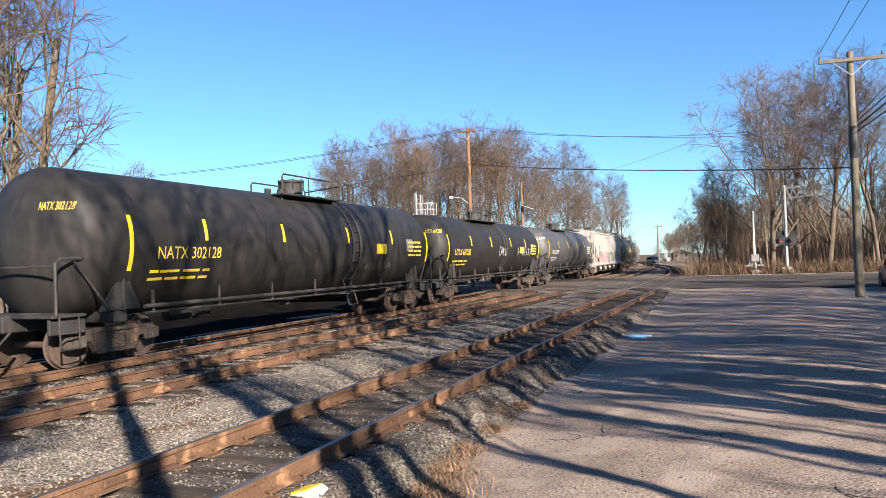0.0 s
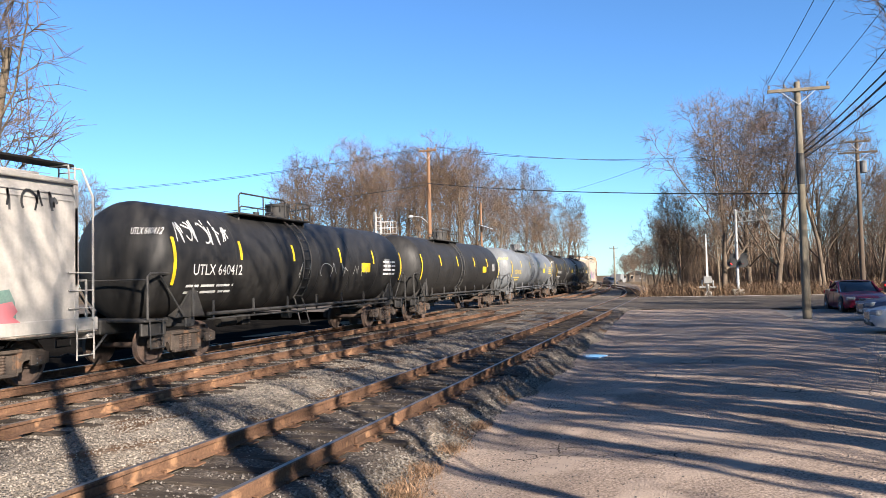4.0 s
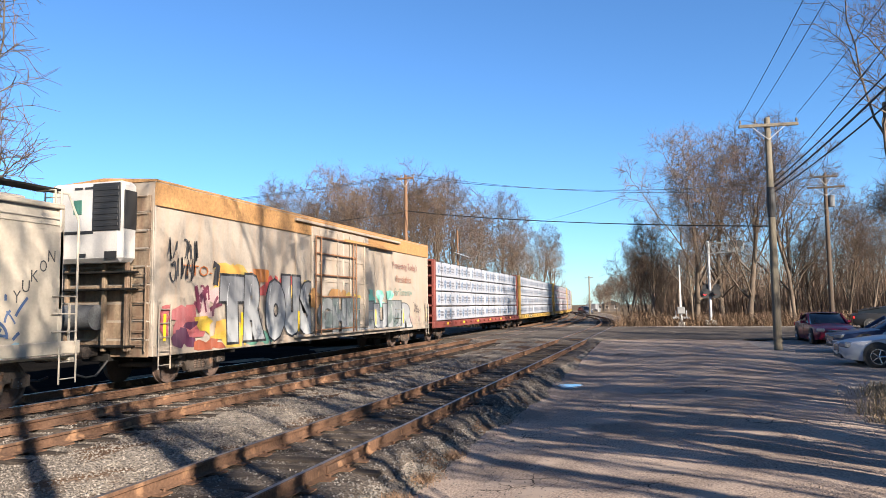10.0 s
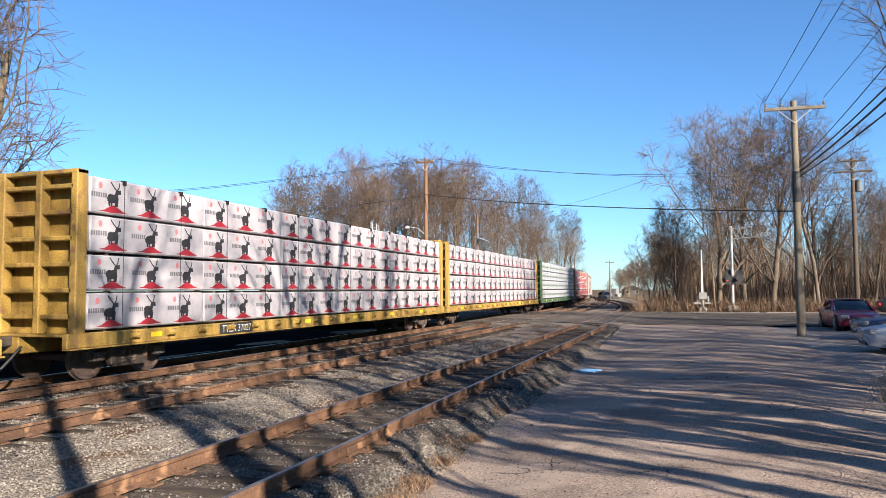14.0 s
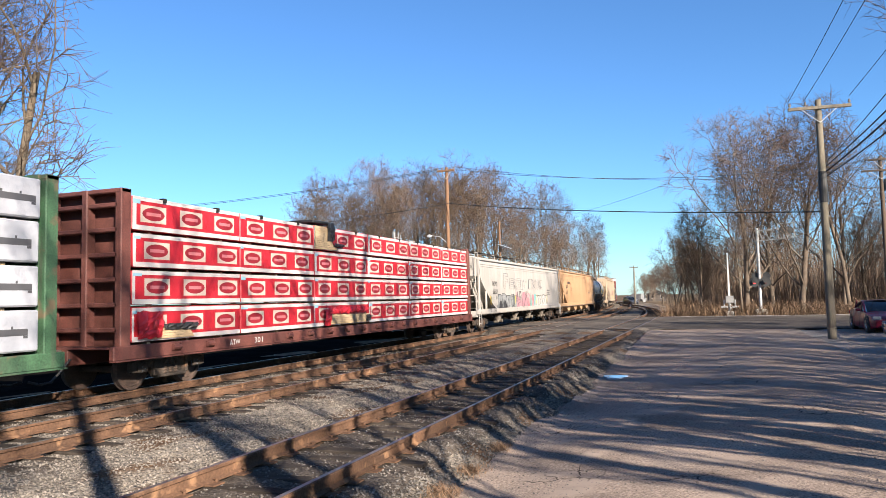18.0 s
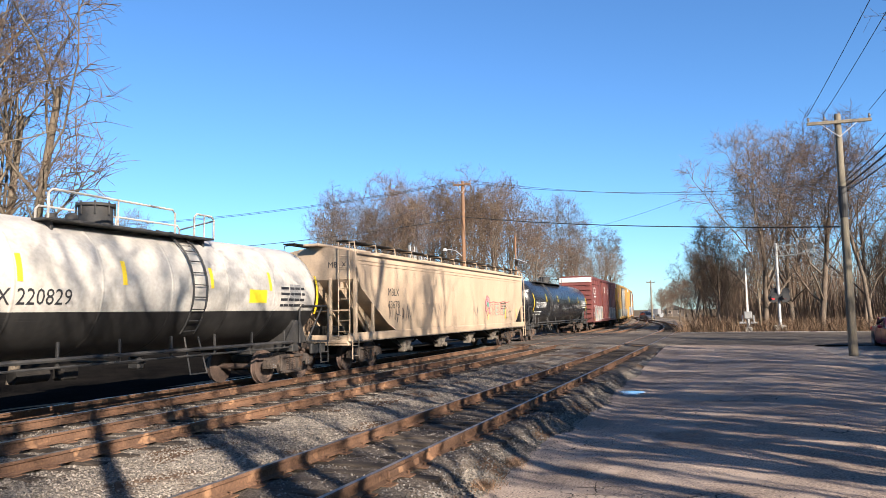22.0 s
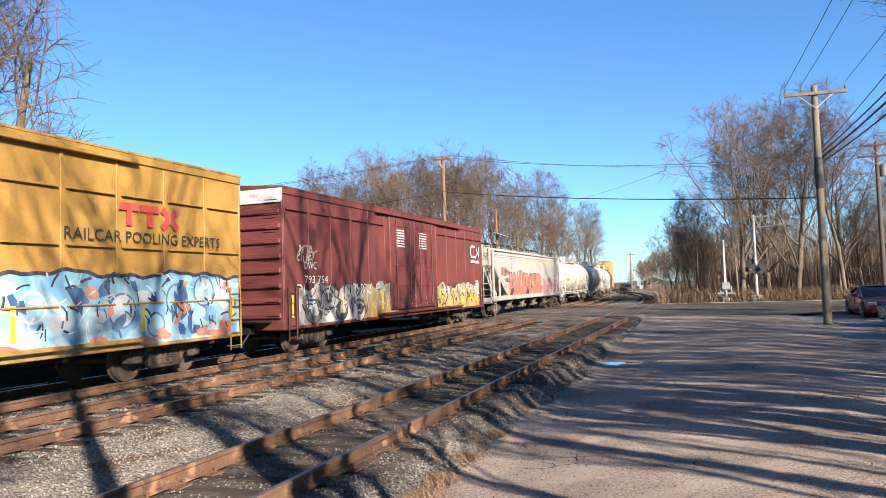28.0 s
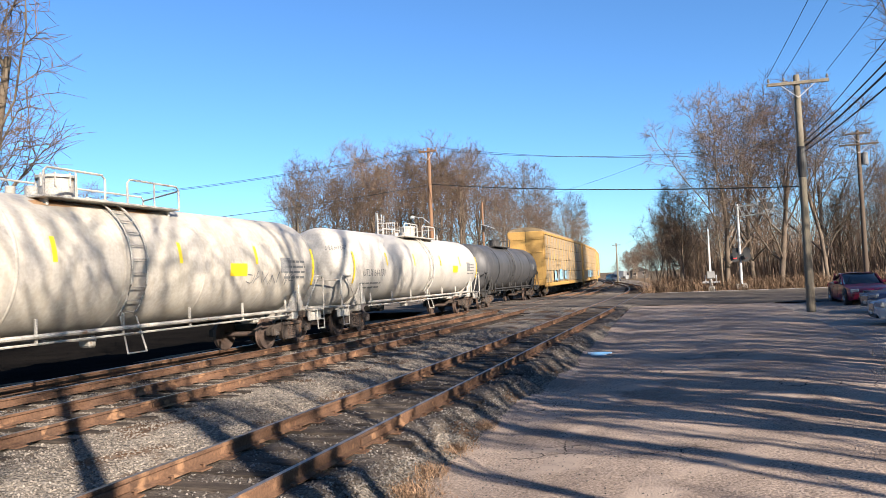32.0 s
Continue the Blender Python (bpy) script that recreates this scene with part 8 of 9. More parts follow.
hopper_car(21, "pale tan covered hopper with a red tag", HOP_P, HOP_P, M["ink"], "MBLX 63678", deco=deco_h21, reflectors=0)
tank_car(22, "glossy black tank car with white lettering", BLACK3, TRIM_B, M["wink"], "TILX 305880", dome=0.2, rails=(-6.5, 1.5), ladder_at=-4.6, text=(-0.87, 2.8), tags=((-0.35, -0.2, 1.9, 2.4, (0.258, 0.258, 0.258), 21, 0.022, 6), (-0.12, 0.3, 2.0, 2.25, WT, 22, 0.022, 16), (0.05, 0.2, 1.85, 2.0, WT, 24, 0.02, 7), (0.32, 0.75, 2.0, 2.4, WT, 23, 0.026, 14)))
box_car(23, "dark red boxcar with silver graffiti", RED_B, RED_B, RED_B, M["wink"], seams=(4.3,), endcap=CAP_W, deco=deco_red("DWC", "795 065", 61, True, ((0.361, 0.361, 0.361), (0.516, 0.516, 0.499), (0.292, 0.292, 0.301)), ((0.344, 0.292, 0.275), (0.43, 0.413, 0.396))))
box_car(24, "yellow boxcar with black doors and faded graffiti", YEL_B, BLK_D, YEL_B, M["ink"], endcap=CAP_W, deco=deco_yellow(71, False))
box_car(25, "yellow boxcar with black doors and blue graffiti", YEL_B, BLK_D, YEL_B, M["ink"], endcap=CAP_W, deco=deco_yellow(81, True))
box_car(26, "dark red boxcar with white and yellow graffiti", RED_B, RED_B, RED_B, M["wink"], seams=(4.3,), endcap=CAP_W, deco=deco_red("DWC", "793 754", 91, False, ((0.499, 0.482, 0.43), (0.568, 0.447, 0.138), (0.43, 0.413, 0.378)), ((0.516, 0.413, 0.155), (0.473, 0.456, 0.413), (0.086, 0.215, 0.172))))
hopper_car(27, "grey covered hopper with large red graffiti", HOP_G, HOP_W, M["ink"], "ACFX 40822", deco=deco_h27, reflectors=0)
for k, tg in ((28, ((0.55, 0.8, 1.3, 1.8, DK, 25, 0.03, 7),)), (29, ((0.5, 0.8, 1.9, 2.3, (0.172, 0.172, 0.172), 26, 0.03),)), (30, ())):
    wt = tank_car(k, "dirty white tank car with white railings", WHITE1 if k < 30 else WHITE2, TRIM_W, mat("faint_ink", (0.172, 0.172, 0.172), bump=0) if k == 28 else bpy.data.materials["faint_ink"], "DOWX 074507" if k == 29 else "UTLX 64%d" % (4100 + k), dome=-0.4 if k < 30 else 1.2, rails=(-1.6, 2.3), ladder_at=0.3, panel=M["yellow"], tags=tg)
    if k < 30:
        shards(wt, -6.0, 1.5, 3.72, 3.88, sprayed("tank_rust", (0.33, 0.20, 0.10), (0.30, 0.16, 0.075), None, 3.5, 4.0), 26, tank_side(1.5, 2.46), 60 + k, (0.7, 0.08), 0.0045, 0.1)
    if k == 28:
        bubble(wt, "UUM", -3.6, -0.75, 1.42, 2.28, (WHITE1,), INK, tank_side(1.5, 2.46), 5, 0.06, 0.05, 0.0066, 0.1)
        bubble(wt, "CK", 0.75, 2.9, 1.52, 2.2, (WHITE1,), INK, tank_side(1.5, 2.46), 6, 0.06, 0.05, 0.0066, 0.1)
dk = tank_car(31, "dark grey tank car with black railings", GREY2, TRIM_B, FAINT_D, "", stripe=False)
for k in range(4):
    part("tank_band", Soup().lathe([(-0.07, 1.502), (-0.07, 1.512), (0.07, 1.512), (0.07, 1.502)], "y", 32, (0, -4.6 + 3.0 * k, 2.46)), M["black"], dk, "black band round the tank")
for k in (32, 33, 34):
    rk = rack_car(k, "yellow autorack with perforated side panels", RACK_P, RACK_Y, RACK_R)
    bubble(rk, "RAEVOS", -8.5 + 2 * (k % 2), 0.5 + 2 * (k % 2), 1.3, 2.3, (SKYB, SILVER2), INK, flat_side(HALF + 0.10), k, 0.12, 0.04, 0.0066, 0.1)
    scratches(rk, 0.0, 5.0, 1.3, 2.4, INK, 26, flat_side(HALF + 0.10), k + 1, 0.06, 0.7, 0.5)

# ---- trees ----
def grow_tree(seed, height, spread, trunk_r, levels=2, lean=0.0, split=0.28, wander=0.10, thin=1.0):
    """The limbs of a bare tree: a list of (points, radius at foot, radius at tip, level)."""
    rg = random.Random(seed)
    limbs = []

    def limb(p, d, length, r, level):
        n = 5 if level < 2 else 3
        pts = [p.copy()]
        q, dd = p.copy(), d.copy()
        for k in range(n):
            dd = (dd + Vector((rg.gauss(0, 1), rg.gauss(0, 1), rg.gauss(0, 0.6))) * (wander if level == 0 else 0.17) + Vector((0, 0, 0.05 if level else 0))).normalized()
            q = q + dd * (length / n)
            pts.append(q.copy())
        r1 = r * (0.42 if level else 0.5)
        limbs.append((pts, r, r1, level))
        if level >= levels:
            return
        kids = {0: 10, 1: 8}[level]
        for k in range(kids):
            f = split + (1 - split) * (k + rg.uniform(0.2, 0.9)) / kids
            i = min(int(f * n), n - 1)
            base = pts[i].lerp(pts[i + 1], f * n - i)
            ax = (pts[i + 1] - pts[i]).normalized()
            side = ax.orthogonal().normalized()
            side.rotate(Matrix.Rotation(rg.uniform(0, 6.28), 3, ax))
            an = radians(rg.uniform(28, 58)) * spread
            nd = (ax * math.cos(an) + side * math.sin(an)).normalized()
            limb(base, nd, length * rg.uniform(0.42, 0.62) * (1.15 - 0.5 * f if level == 0 else 1), max(0.0065, (r + (r1 - r) * f) * rg.uniform(0.45, 0.62) * (thin if level == 0 else 1)), level + 1)
        # the leader goes on
        if level == 0:
            for k in range(2):
                nd = (dd + Vector((rg.gauss(0, 0.35), rg.gauss(0, 0.35), 0.2))).normalized()
                limb(pts[-1], nd, length * 0.5, r1 * 0.9 * thin, 1)
    limb(Vector((0, 0, -0.3)), Vector((lean, lean * 0.4, 1)).normalized(), height * 0.55, trunk_r, 0)
    return limbs


def tube_soup(limbs, sides):
    s = Soup()
    for pts, r0, r1, lv in limbs:
        s.tube(pts, r0, sides(lv), r1, caps=False)
    return s


def tree_parts(seed, height, spread, r, bark, twig, **kw):
    limbs = grow_tree(seed, height, spread, r, **kw)
    deep = max(l[3] for l in limbs)
    top = max(p.z for l in limbs for p in l[0])
    k = height / top
    limbs = [([Vector((p.x, p.y, p.z * k)) for p in pts], a, b, lv) for pts, a, b, lv in limbs]

    def me(name, sel, n, m, smooth):
        s = tube_soup(sel, n)
        fs4 = [f for f in s.f]
        mm = big_mesh(name, s.v, fs4, m, smooth)
        return mm
    return (me("trunk", [l for l in limbs if l[3] == 0], lambda v: 10, bark, True),
            me("limb", [l for l in limbs if l[3] == 1 or l[3] == 2 < deep], lambda v: 6 if v == 1 else 4, bark, True),
            me("crown", [l for l in limbs if l[3] >= min(3, deep)], lambda v: 3, twig, False))


def grow_crown(seed, height, width, trunk_r, fork=0.25, limbs=9, lean=0.0, angle=(18, 48), lift=0.06, kids=(11, 7, 4), stems=1, clear=0.7, sag=0.0):
    """A bare tree whose limbs rise from the trunk and branch until they fill a rounded crown: (points, radius at foot, radius at tip, level)."""
    rg = random.Random(seed)
    out = []
    z0 = fork * height * clear
    zc, hz, hw = (height + z0) / 2, (height - z0) / 2, width / 2
    bumps = [(rg.uniform(0, 6.28), rg.uniform(0.05, 0.13)) for _ in range(4)]

    def inside(p, k):
        a = math.atan2(p.y, p.x)
        w = 1 + sum(b * math.sin((i + 2) * a + ph) for i, (ph, b) in enumerate(bumps))
        return (p.x * p.x + p.y * p.y) / (hw * w) ** 2 + ((p.z - zc) / hz) ** 2 < k

    def grow(p, d, length, r, level):
        n = (6, 8, 5, 3, 1)[level]
        step = length / n
        pts = [p.copy()]
        q, dd = p.copy(), d.copy()
        edge = rg.uniform(0.82, 1.1) + 0.05 * level
        for k in range(n):
            bend = (0.05, 0.13, 0.20, 0.22, 0.1)[level]
            up = (0.0, lift, lift * 0.7 - sag, lift * 0.4 - sag, 0.02)[level]
            dd = (dd + Vector((rg.gauss(0, 1), rg.gauss(0, 1), rg.gauss(0, 0.8))) * bend + Vector((0, 0, up))).normalized()
            q = q + dd * step
            if level and k and not inside(q, edge):
                break
            pts.append(q.copy())
        n = len(pts) - 1
        r1 = max(0.006, r * (0.62, 0.25, 0.35, 0.5, 0.7)[level])
        out.append((pts, r, r1, level))
        if level == 4:
            return
        if level == 0:
            for k in range(limbs):
                f = fork + (1 - fork) * (k + rg.uniform(0, 0.8)) / limbs
                i = min(int(f * n), n - 1)
                an, tw = radians(rg.uniform(*angle)) * (1.15 - 0.6 * f), k * 2.4 + rg.uniform(-0.4, 0.4)
                nd = Vector((math.sin(an) * math.cos(tw), math.sin(an) * math.sin(tw), math.cos(an)))
                grow(pts[i].lerp(pts[i + 1], f * n - i), nd, height * rg.uniform(0.6, 0.8) * (1.05 - 0.4 * f), r * rg.uniform(0.30, 0.46) * (1.1 - 0.4 * f), 1)
            return
        count = kids[level - 1]
        for k in range(count):
            f = (0.2, 0.16, 0.12)[level - 1] + (1 - (0.2, 0.16, 0.12)[level - 1]) * (k + rg.uniform(0.1, 0.95)) / count
            i = min(int(f * n), n - 1)
            base = pts[i].lerp(pts[i + 1], f * n - i)
            ax = (pts[i + 1] - pts[i]).normalized()
            side = ax.orthogonal().normalized()
            side.rotate(Matrix.Rotation(k * 2.4 + rg.uniform(-0.7, 0.7), 3, ax))
            an = radians(rg.uniform(30, 62))
            nd = (ax * math.cos(an) + side * math.sin(an)).normalized()
            rr = r + (r1 - r) * f
            if level == 3:
                grow(base, nd, rg.uniform(0.35, 0.9), max(0.009, rr * 0.6), 4)
            else:
                grow(base, nd, length * rg.uniform(0.30, 0.48) * (1.15 - 0.55 * f), max(0.016 if level == 2 else 0.02, rr * rg.uniform(0.45, 0.66)), level + 1)

    for k in range(stems):
        t = k * 6.28 / stems + rg.uniform(0, 1)
        o = 0.0 if stems == 1 else 0.35
        d = Vector((lean + o * 0.3 * math.cos(t), lean * 0.3 + o * 0.3 * math.sin(t), 1)).normalized()
        grow(Vector((o * math.cos(t), o * math.sin(t), -0.3)), d, height * (0.55 if stems == 1 else 0.6), trunk_r, 0)
    return out


def crown_tree(seed, height, width, r, bark, twig, **kw):
    """Meshes of trunk, limbs and twigs of a rounded bare tree."""
    limbs = grow_crown(seed, height, width, r, **kw)
    k = height / max(p.z for l in limbs for p in l[0])
    limbs = [([Vector((p.x, p.y, p.z * k)) for p in pts], a, b, lv) for pts, a, b, lv in limbs]
    out = []
    for name, lv, sides, m in (("trunk", (0,), 10, bark), ("limb", (1, 2), 5, bark), ("crown", (3, 4), 3, twig)):
        s = tube_soup([l for l in limbs if l[3] in lv], lambda v: sides)
        out.append(big_mesh(name, s.v, s.f, m, lv[0] < 3))
    return tuple(out)


BK, TW = M["bark"], M["twig"]
# upright trees, spreading trees, small growth; then the bare poles that stand at the street
KINDS = [crown_tree(11, 16, 8.0, 0.18, BK, TW, fork=0.22, limbs=11, angle=(12, 38)), crown_tree(12, 15, 9.5, 0.17, BK, TW, fork=0.25, limbs=10, lean=0.08, angle=(15, 45)),
         crown_tree(13, 17, 9.0, 0.19, BK, TW, fork=0.3, limbs=11, angle=(12, 40)), crown_tree(14, 12, 7.5, 0.13, BK, TW, fork=0.2, limbs=9, lean=-0.1, kids=(8, 5, 3)),
         crown_tree(15, 17, 5.6, 0.17, M["bark2"], TW, fork=0.15, limbs=8, angle=(14, 62), kids=(8, 5, 3), stems=2, lean=0.02, sag=0.03), crown_tree(16, 9, 5.0, 0.08, BK, TW, fork=0.1, limbs=6, kids=(6, 4, 3)),
         tree_parts(21, 17, 0.7, 0.13, BK, TW, levels=2, split=0.45), tree_parts(22, 18, 0.8, 0.17, BK, TW, levels=2, split=0.4, lean=0.06),
         tree_parts(23, 16, 0.75, 0.10, BK, TW, levels=2, split=0.6),
         crown_tree(31, 16, 13.0, 0.21, BK, TW, fork=0.22, limbs=10, angle=(22, 58), lift=0.09, kids=(12, 8, 4)), crown_tree(32, 16, 12.0, 0.17, BK, TW, fork=0.2, limbs=9, angle=(20, 55), lift=0.09, stems=2, kids=(9, 6, 4)),
         tree_parts(33, 9.2, 0.8, 0.25, BK, TW, levels=2, split=0.7, wander=0.02),
         tree_parts(34, 15.5, 0.75, 0.20, BK, TW, levels=2, split=0.8, wander=0.012, thin=0.42),
         crown_tree(41, 22, 7.5, 0.27, BK, TW, fork=0.38, limbs=9, angle=(16, 44), clear=1.0), crown_tree(42, 10, 3.2, 0.09, M["bark2"], TW, fork=0.4, limbs=6, angle=(14, 40), kids=(6, 5, 3)),
         crown_tree(43, 21, 8.5, 0.20, BK, TW, fork=0.66, limbs=8, angle=(18, 50), clear=0.85, kids=(8, 5, 2))]


def tree(kind, x, y, scale, turn, label, group="", z=-0.4):
    t = thing("tree", label, "tree", pose(x, y, z, 0, 0, turn) @ Matrix.Diagonal((scale, scale, scale, 1)), group)
    for nm, me in zip(("trunk", "branchwork", "crown"), KINDS[kind]):
        part(nm, me, None, t)
    return t


rt = random.Random(77)
BARE = "tall bare winter tree with grey-brown branches"
# wood beyond the cross street: a clump of tall spreading trees, lower growth beside and behind it
for x, y, kd, sc, tn in ((3.0, 68.0, 9, 1.17, 20), (7.2, 66.6, 9, 1.2, 140), (10.8, 68.2, 10, 1.08, 60), (-0.8, 70.5, 0, 0.72, 80), (5.4, 72.5, 9, 1.16, 200)):
    tree(kd, x, y, sc, tn, "tall spreading bare tree with a rounded crown of dark twigs" if kd > 8 else BARE, "wood beyond the cross street")
for k in range(8):
    tree((1, 3, 10, 0, 3)[k % 5], 14.6 + 2.6 * k + rt.uniform(-0.6, 0.6), 66.5 + rt.uniform(-1, 4), rt.uniform(0.72, 0.9), rt.uniform(0, 360), BARE, "wood beyond the cross street")
for k in range(14):
    f = (k + rt.uniform(-0.4, 0.4)) / 14
    x, y = -1.0 + 38 * f, 74 + (k * 5) % 24 + rt.uniform(-1.5, 1.5)
    tree(rt.choice((0, 1, 2, 3, 5, 5)), x, y, rt.uniform(0.65, 0.9) * (0.7 if f < 0.06 else 1.0), rt.uniform(0, 360), BARE, "wood beyond the cross street")
tree(14, 2.4, 63.4, 1.0, 30, "slender pale-barked bare tree beside the crossing gate", "wood beyond the cross street")
# the wood's edge falls away towards the line
for x, y, sc in ((-1.2, 75, 0.62), (-2.6, 78, 0.5), (-3.6, 84, 0.42), (-1.8, 90, 0.6), (-0.2, 84, 0.75), (-4.6, 92, 0.4), (-3.0, 72, 0.55)):
    tree(rt.choice((0, 5, 3)), x, y, sc, rt.uniform(0, 360), BARE, "wood beyond the cross street")
# along the line, away into the distance
for k in range(26):
    y = 88 + k * 6
    x = main_line(y, -5.0)[0] + 3.4 + rt.uniform(0, 5)
    tree(rt.choice((0, 1, 3, 5)), x, y, rt.uniform(0.5, 0.72), rt.uniform(0, 360), BARE, "trees along the far line")
# behind the train
TOPS = ((-33, 0.14), (-30, 0.185), (-27, 0.205), (-20, 0.205), (-14.7, 0.175), (-11.5, 0.145), (-9.1, 0.112), (-7.5, 0.05))
for k in range(22):
    f = (k + rt.uniform(-0.4, 0.4)) / 21
    deg = -31 + 23 * f
    d = 76 + 50 * f * f + (k % 3) * 7
    tall = np.interp(deg, [q[0] for q in TOPS], [q[1] for q in TOPS]) * d + 2.4
    x, y = d * math.sin(radians(deg)), d * math.cos(radians(deg))
    tree(rt.choice((0, 1, 2, 4)), x, y, tall / 15.5 * rt.uniform(0.8, 1.02), rt.uniform(0, 360), BARE, "trees behind the train", -0.7)
for x, y, sc, kd, tn in ((-24.9, 18.3, 1.22, 4, 40), (-27.2, 19.0, 1.1, 4, 200), (-33, 21, 0.95, 1, 10), (-58, 55, 0.9, 0, 30)):
    tree(kd, x, y, sc, tn, "tall bare tree with pale yellowish trunk behind the train" if kd == 4 else BARE, "", -0.7)
# at the street side, their shadows fall over street and train
tree(13, 10.7, 38.4, 1.0, 20, "tall dark bare tree behind the parked cars", "trees beside the street", -0.1)
for k, (x, y, sz) in enumerate(((19.5, 8.5, 0.85), (22.5, 13.0, 0.95), (20.5, 18.5, 0.85), (24.0, 22.5, 1.0), (21.5, 27.0, 0.9))):
    tree((6, 7, 12)[k % 3], x, y, sz, 70 * k, "tall bare tree behind the gravel parking strip", "trees beside the street", -0.1)
tree(5, 16.5, 44.0, 1.6, 60, BARE, "trees beside the street", -0.1)
SUNWARD, ACROSS = Vector((0.77, -0.64)), Vector((0.64, 0.77))
stand = [(4.5, 2.22, 12, 1.0, "bare tree with a thick straight trunk beside the street"), (4.5, 0.62, 12, 1.05, "bare tree with a thick straight trunk beside the street"),
         (5.2, 3.8, 8, 1.15, "slender bare tree beside the street"), (6.0, 8.9, 6, 1.45, "tall bare tree with a thick trunk beside the street"), (4.5, 9.9, 11, 1.1, "bare tree with a thick straight trunk beside the street"), (3.5, 7.7, 11, 0.9, "bare tree with a thick straight trunk beside the street")]
for k in range(3):
    stand.append((3.0 + (k * 5) % 12 * 0.6, 4.7 + 0.9 * k + rt.uniform(-0.1, 0.1), (6, 8)[k % 2], rt.uniform(0.7, 0.9), "slender bare tree beside the street"))
for k in range(40):
    w = 8.0 + 38 * ((k + rt.uniform(0.05, 0.95)) / 40) ** 1.05
    stand.append((0.8 - 0.03 * w + (k * 5) % 11 * 0.5 + rt.uniform(-0.4, 0.4), w, (6, 8, 7)[k % 3], rt.uniform(0.9, 1.15), "tall slender bare tree beside the street"))
for k in range(130):
    w = 7.6 + 34 * ((k + rt.uniform(0.0, 1.0)) / 130) ** 0.8
    stand.append((0.2 - 0.035 * w + (k * 7) % 13 * 0.35 + rt.uniform(-0.3, 0.3), w, (7, 8, 6)[k % 3], rt.uniform(0.40, 0.60), "young slender bare tree beside the street"))
for k in range(6):
    stand.append((8.6 + 1.1 * (k % 3), -4.0 + 3.3 * k, 15, rt.uniform(0.94, 1.06), "tall bare tree with a high crown beside the street"))
for u, w, kind, size, lab in stand:
    q = SUNWARD * u + ACROSS * w
    tree(kind, q.x, q.y, size, rt.uniform(0, 360), lab, "trees beside the street", -0.1)



def thicket(name, label, n, place, height, material, seed, width=0.012, flop=(0.05, 0.5)):
    """Stalks and stems of undergrowth as one mesh."""
    rg = np.random.RandomState(seed)
    V, F = [], []
    for i in range(n):
        x, y, z = place(rg)
        h = height * (0.28 + 0.85 * rg.uniform(0, 1) ** 1.8)
        a, l = rg.uniform(0, 6.28), rg.uniform(*flop) * h
        w = width * rg.uniform(0.6, 1.4)
        dx, dy = math.cos(a), math.sin(a)
        nx, ny = -dy * w, dx * w
        mx, my, mz = x + dx * l * 0.35, y + dy * l * 0.35, z + h * 0.6
        o = len(V)
        V += [(x + nx, y + ny, z), (x - nx, y - ny, z), (mx + nx * 0.8, my + ny * 0.8, mz), (mx - nx * 0.8, my - ny * 0.8, mz), (x + dx * l + nx * 0.2, y + dy * l + ny * 0.2, z + h), (x + dx * l - nx * 0.2, y + dy * l - ny * 0.2, z + h)]
        F += [(o, o + 1, o + 3, o + 2), (o + 2, o + 3, o + 5, o + 4)]
    return tagged(new(name, big_mesh(name, V, F, material)), label, "undergrowth", kind="stuff")


thicket("undergrowth", "brown tangle of winter undergrowth before the wood", 16000, lambda r: (r.uniform(-4, 34), 62.2 + r.uniform(0, 1) ** 1.4 * 9 + 0.7 * math.sin(r.uniform(0, 6.28)), -0.42), 1.5, M["brush"], 1, 0.016, (0.3, 1.8))
thicket("undergrowth", "brown winter undergrowth along the far line", 4000, lambda r: (lambda y: (main_line(y, -1.6)[0] + r.uniform(0, 4), y, -0.42))(r.uniform(62, 130)), 1.4, M["brush"], 2, 0.025)
thicket("far_stems", "grey-brown stems of a dense young wood", 16000, lambda r: (r.uniform(-1, 62), 76 + r.uniform(0, 1) * 48, -0.42), 9.0, M["twig"], 13, 0.03, (0.05, 0.45))
thicket("far_stems", "grey-brown stems of a young wood behind the trees", 4000, lambda r: (lambda a, q: (q * math.sin(a), q * math.cos(a), -0.7))(radians(r.uniform(-33, -8.5)), r.uniform(85, 140)), 7.5, M["brush"], 14, 0.03)
thicket("dry_grass", "fringe of dry pale grass along the cross street", 5000, lambda r: (r.uniform(-2.5, 30), 60.6 + r.uniform(0, 1.4), -0.32), 0.32, M["brush"], 4, 0.014, (0.2, 1.2))


def tuft_place(tufts):
    def go(r):
        x, y, sp, z = tufts[r.randint(len(tufts))]
        return x + r.normal(0, sp), y + r.normal(0, sp), z
    return go


thicket("dry_grass", "tufts of dry brown grass at the edge of the asphalt", 9000, tuft_place([(-3.0, 6.9, 0.16, -0.36), (-3.05, 7.7, 0.15, -0.36), (-3.1, 8.8, 0.14, -0.36), (-2.9, 5.8, 0.15, -0.36), (-3.1, 10.2, 0.12, -0.36), (-2.85, 6.2, 0.2, -0.38), (-2.75, 5.2, 0.22, -0.37), (-3.2, 7.2, 0.2, -0.36), (-2.9, 6.6, 0.3, -0.37), (-2.7, 5.6, 0.3, -0.37), (-3.0, 6.0, 0.3, -0.37), (-2.6, 4.9, 0.25, -0.36)]), 0.075, M["drygrass"], 5, 0.005, (0.6, 2.2))
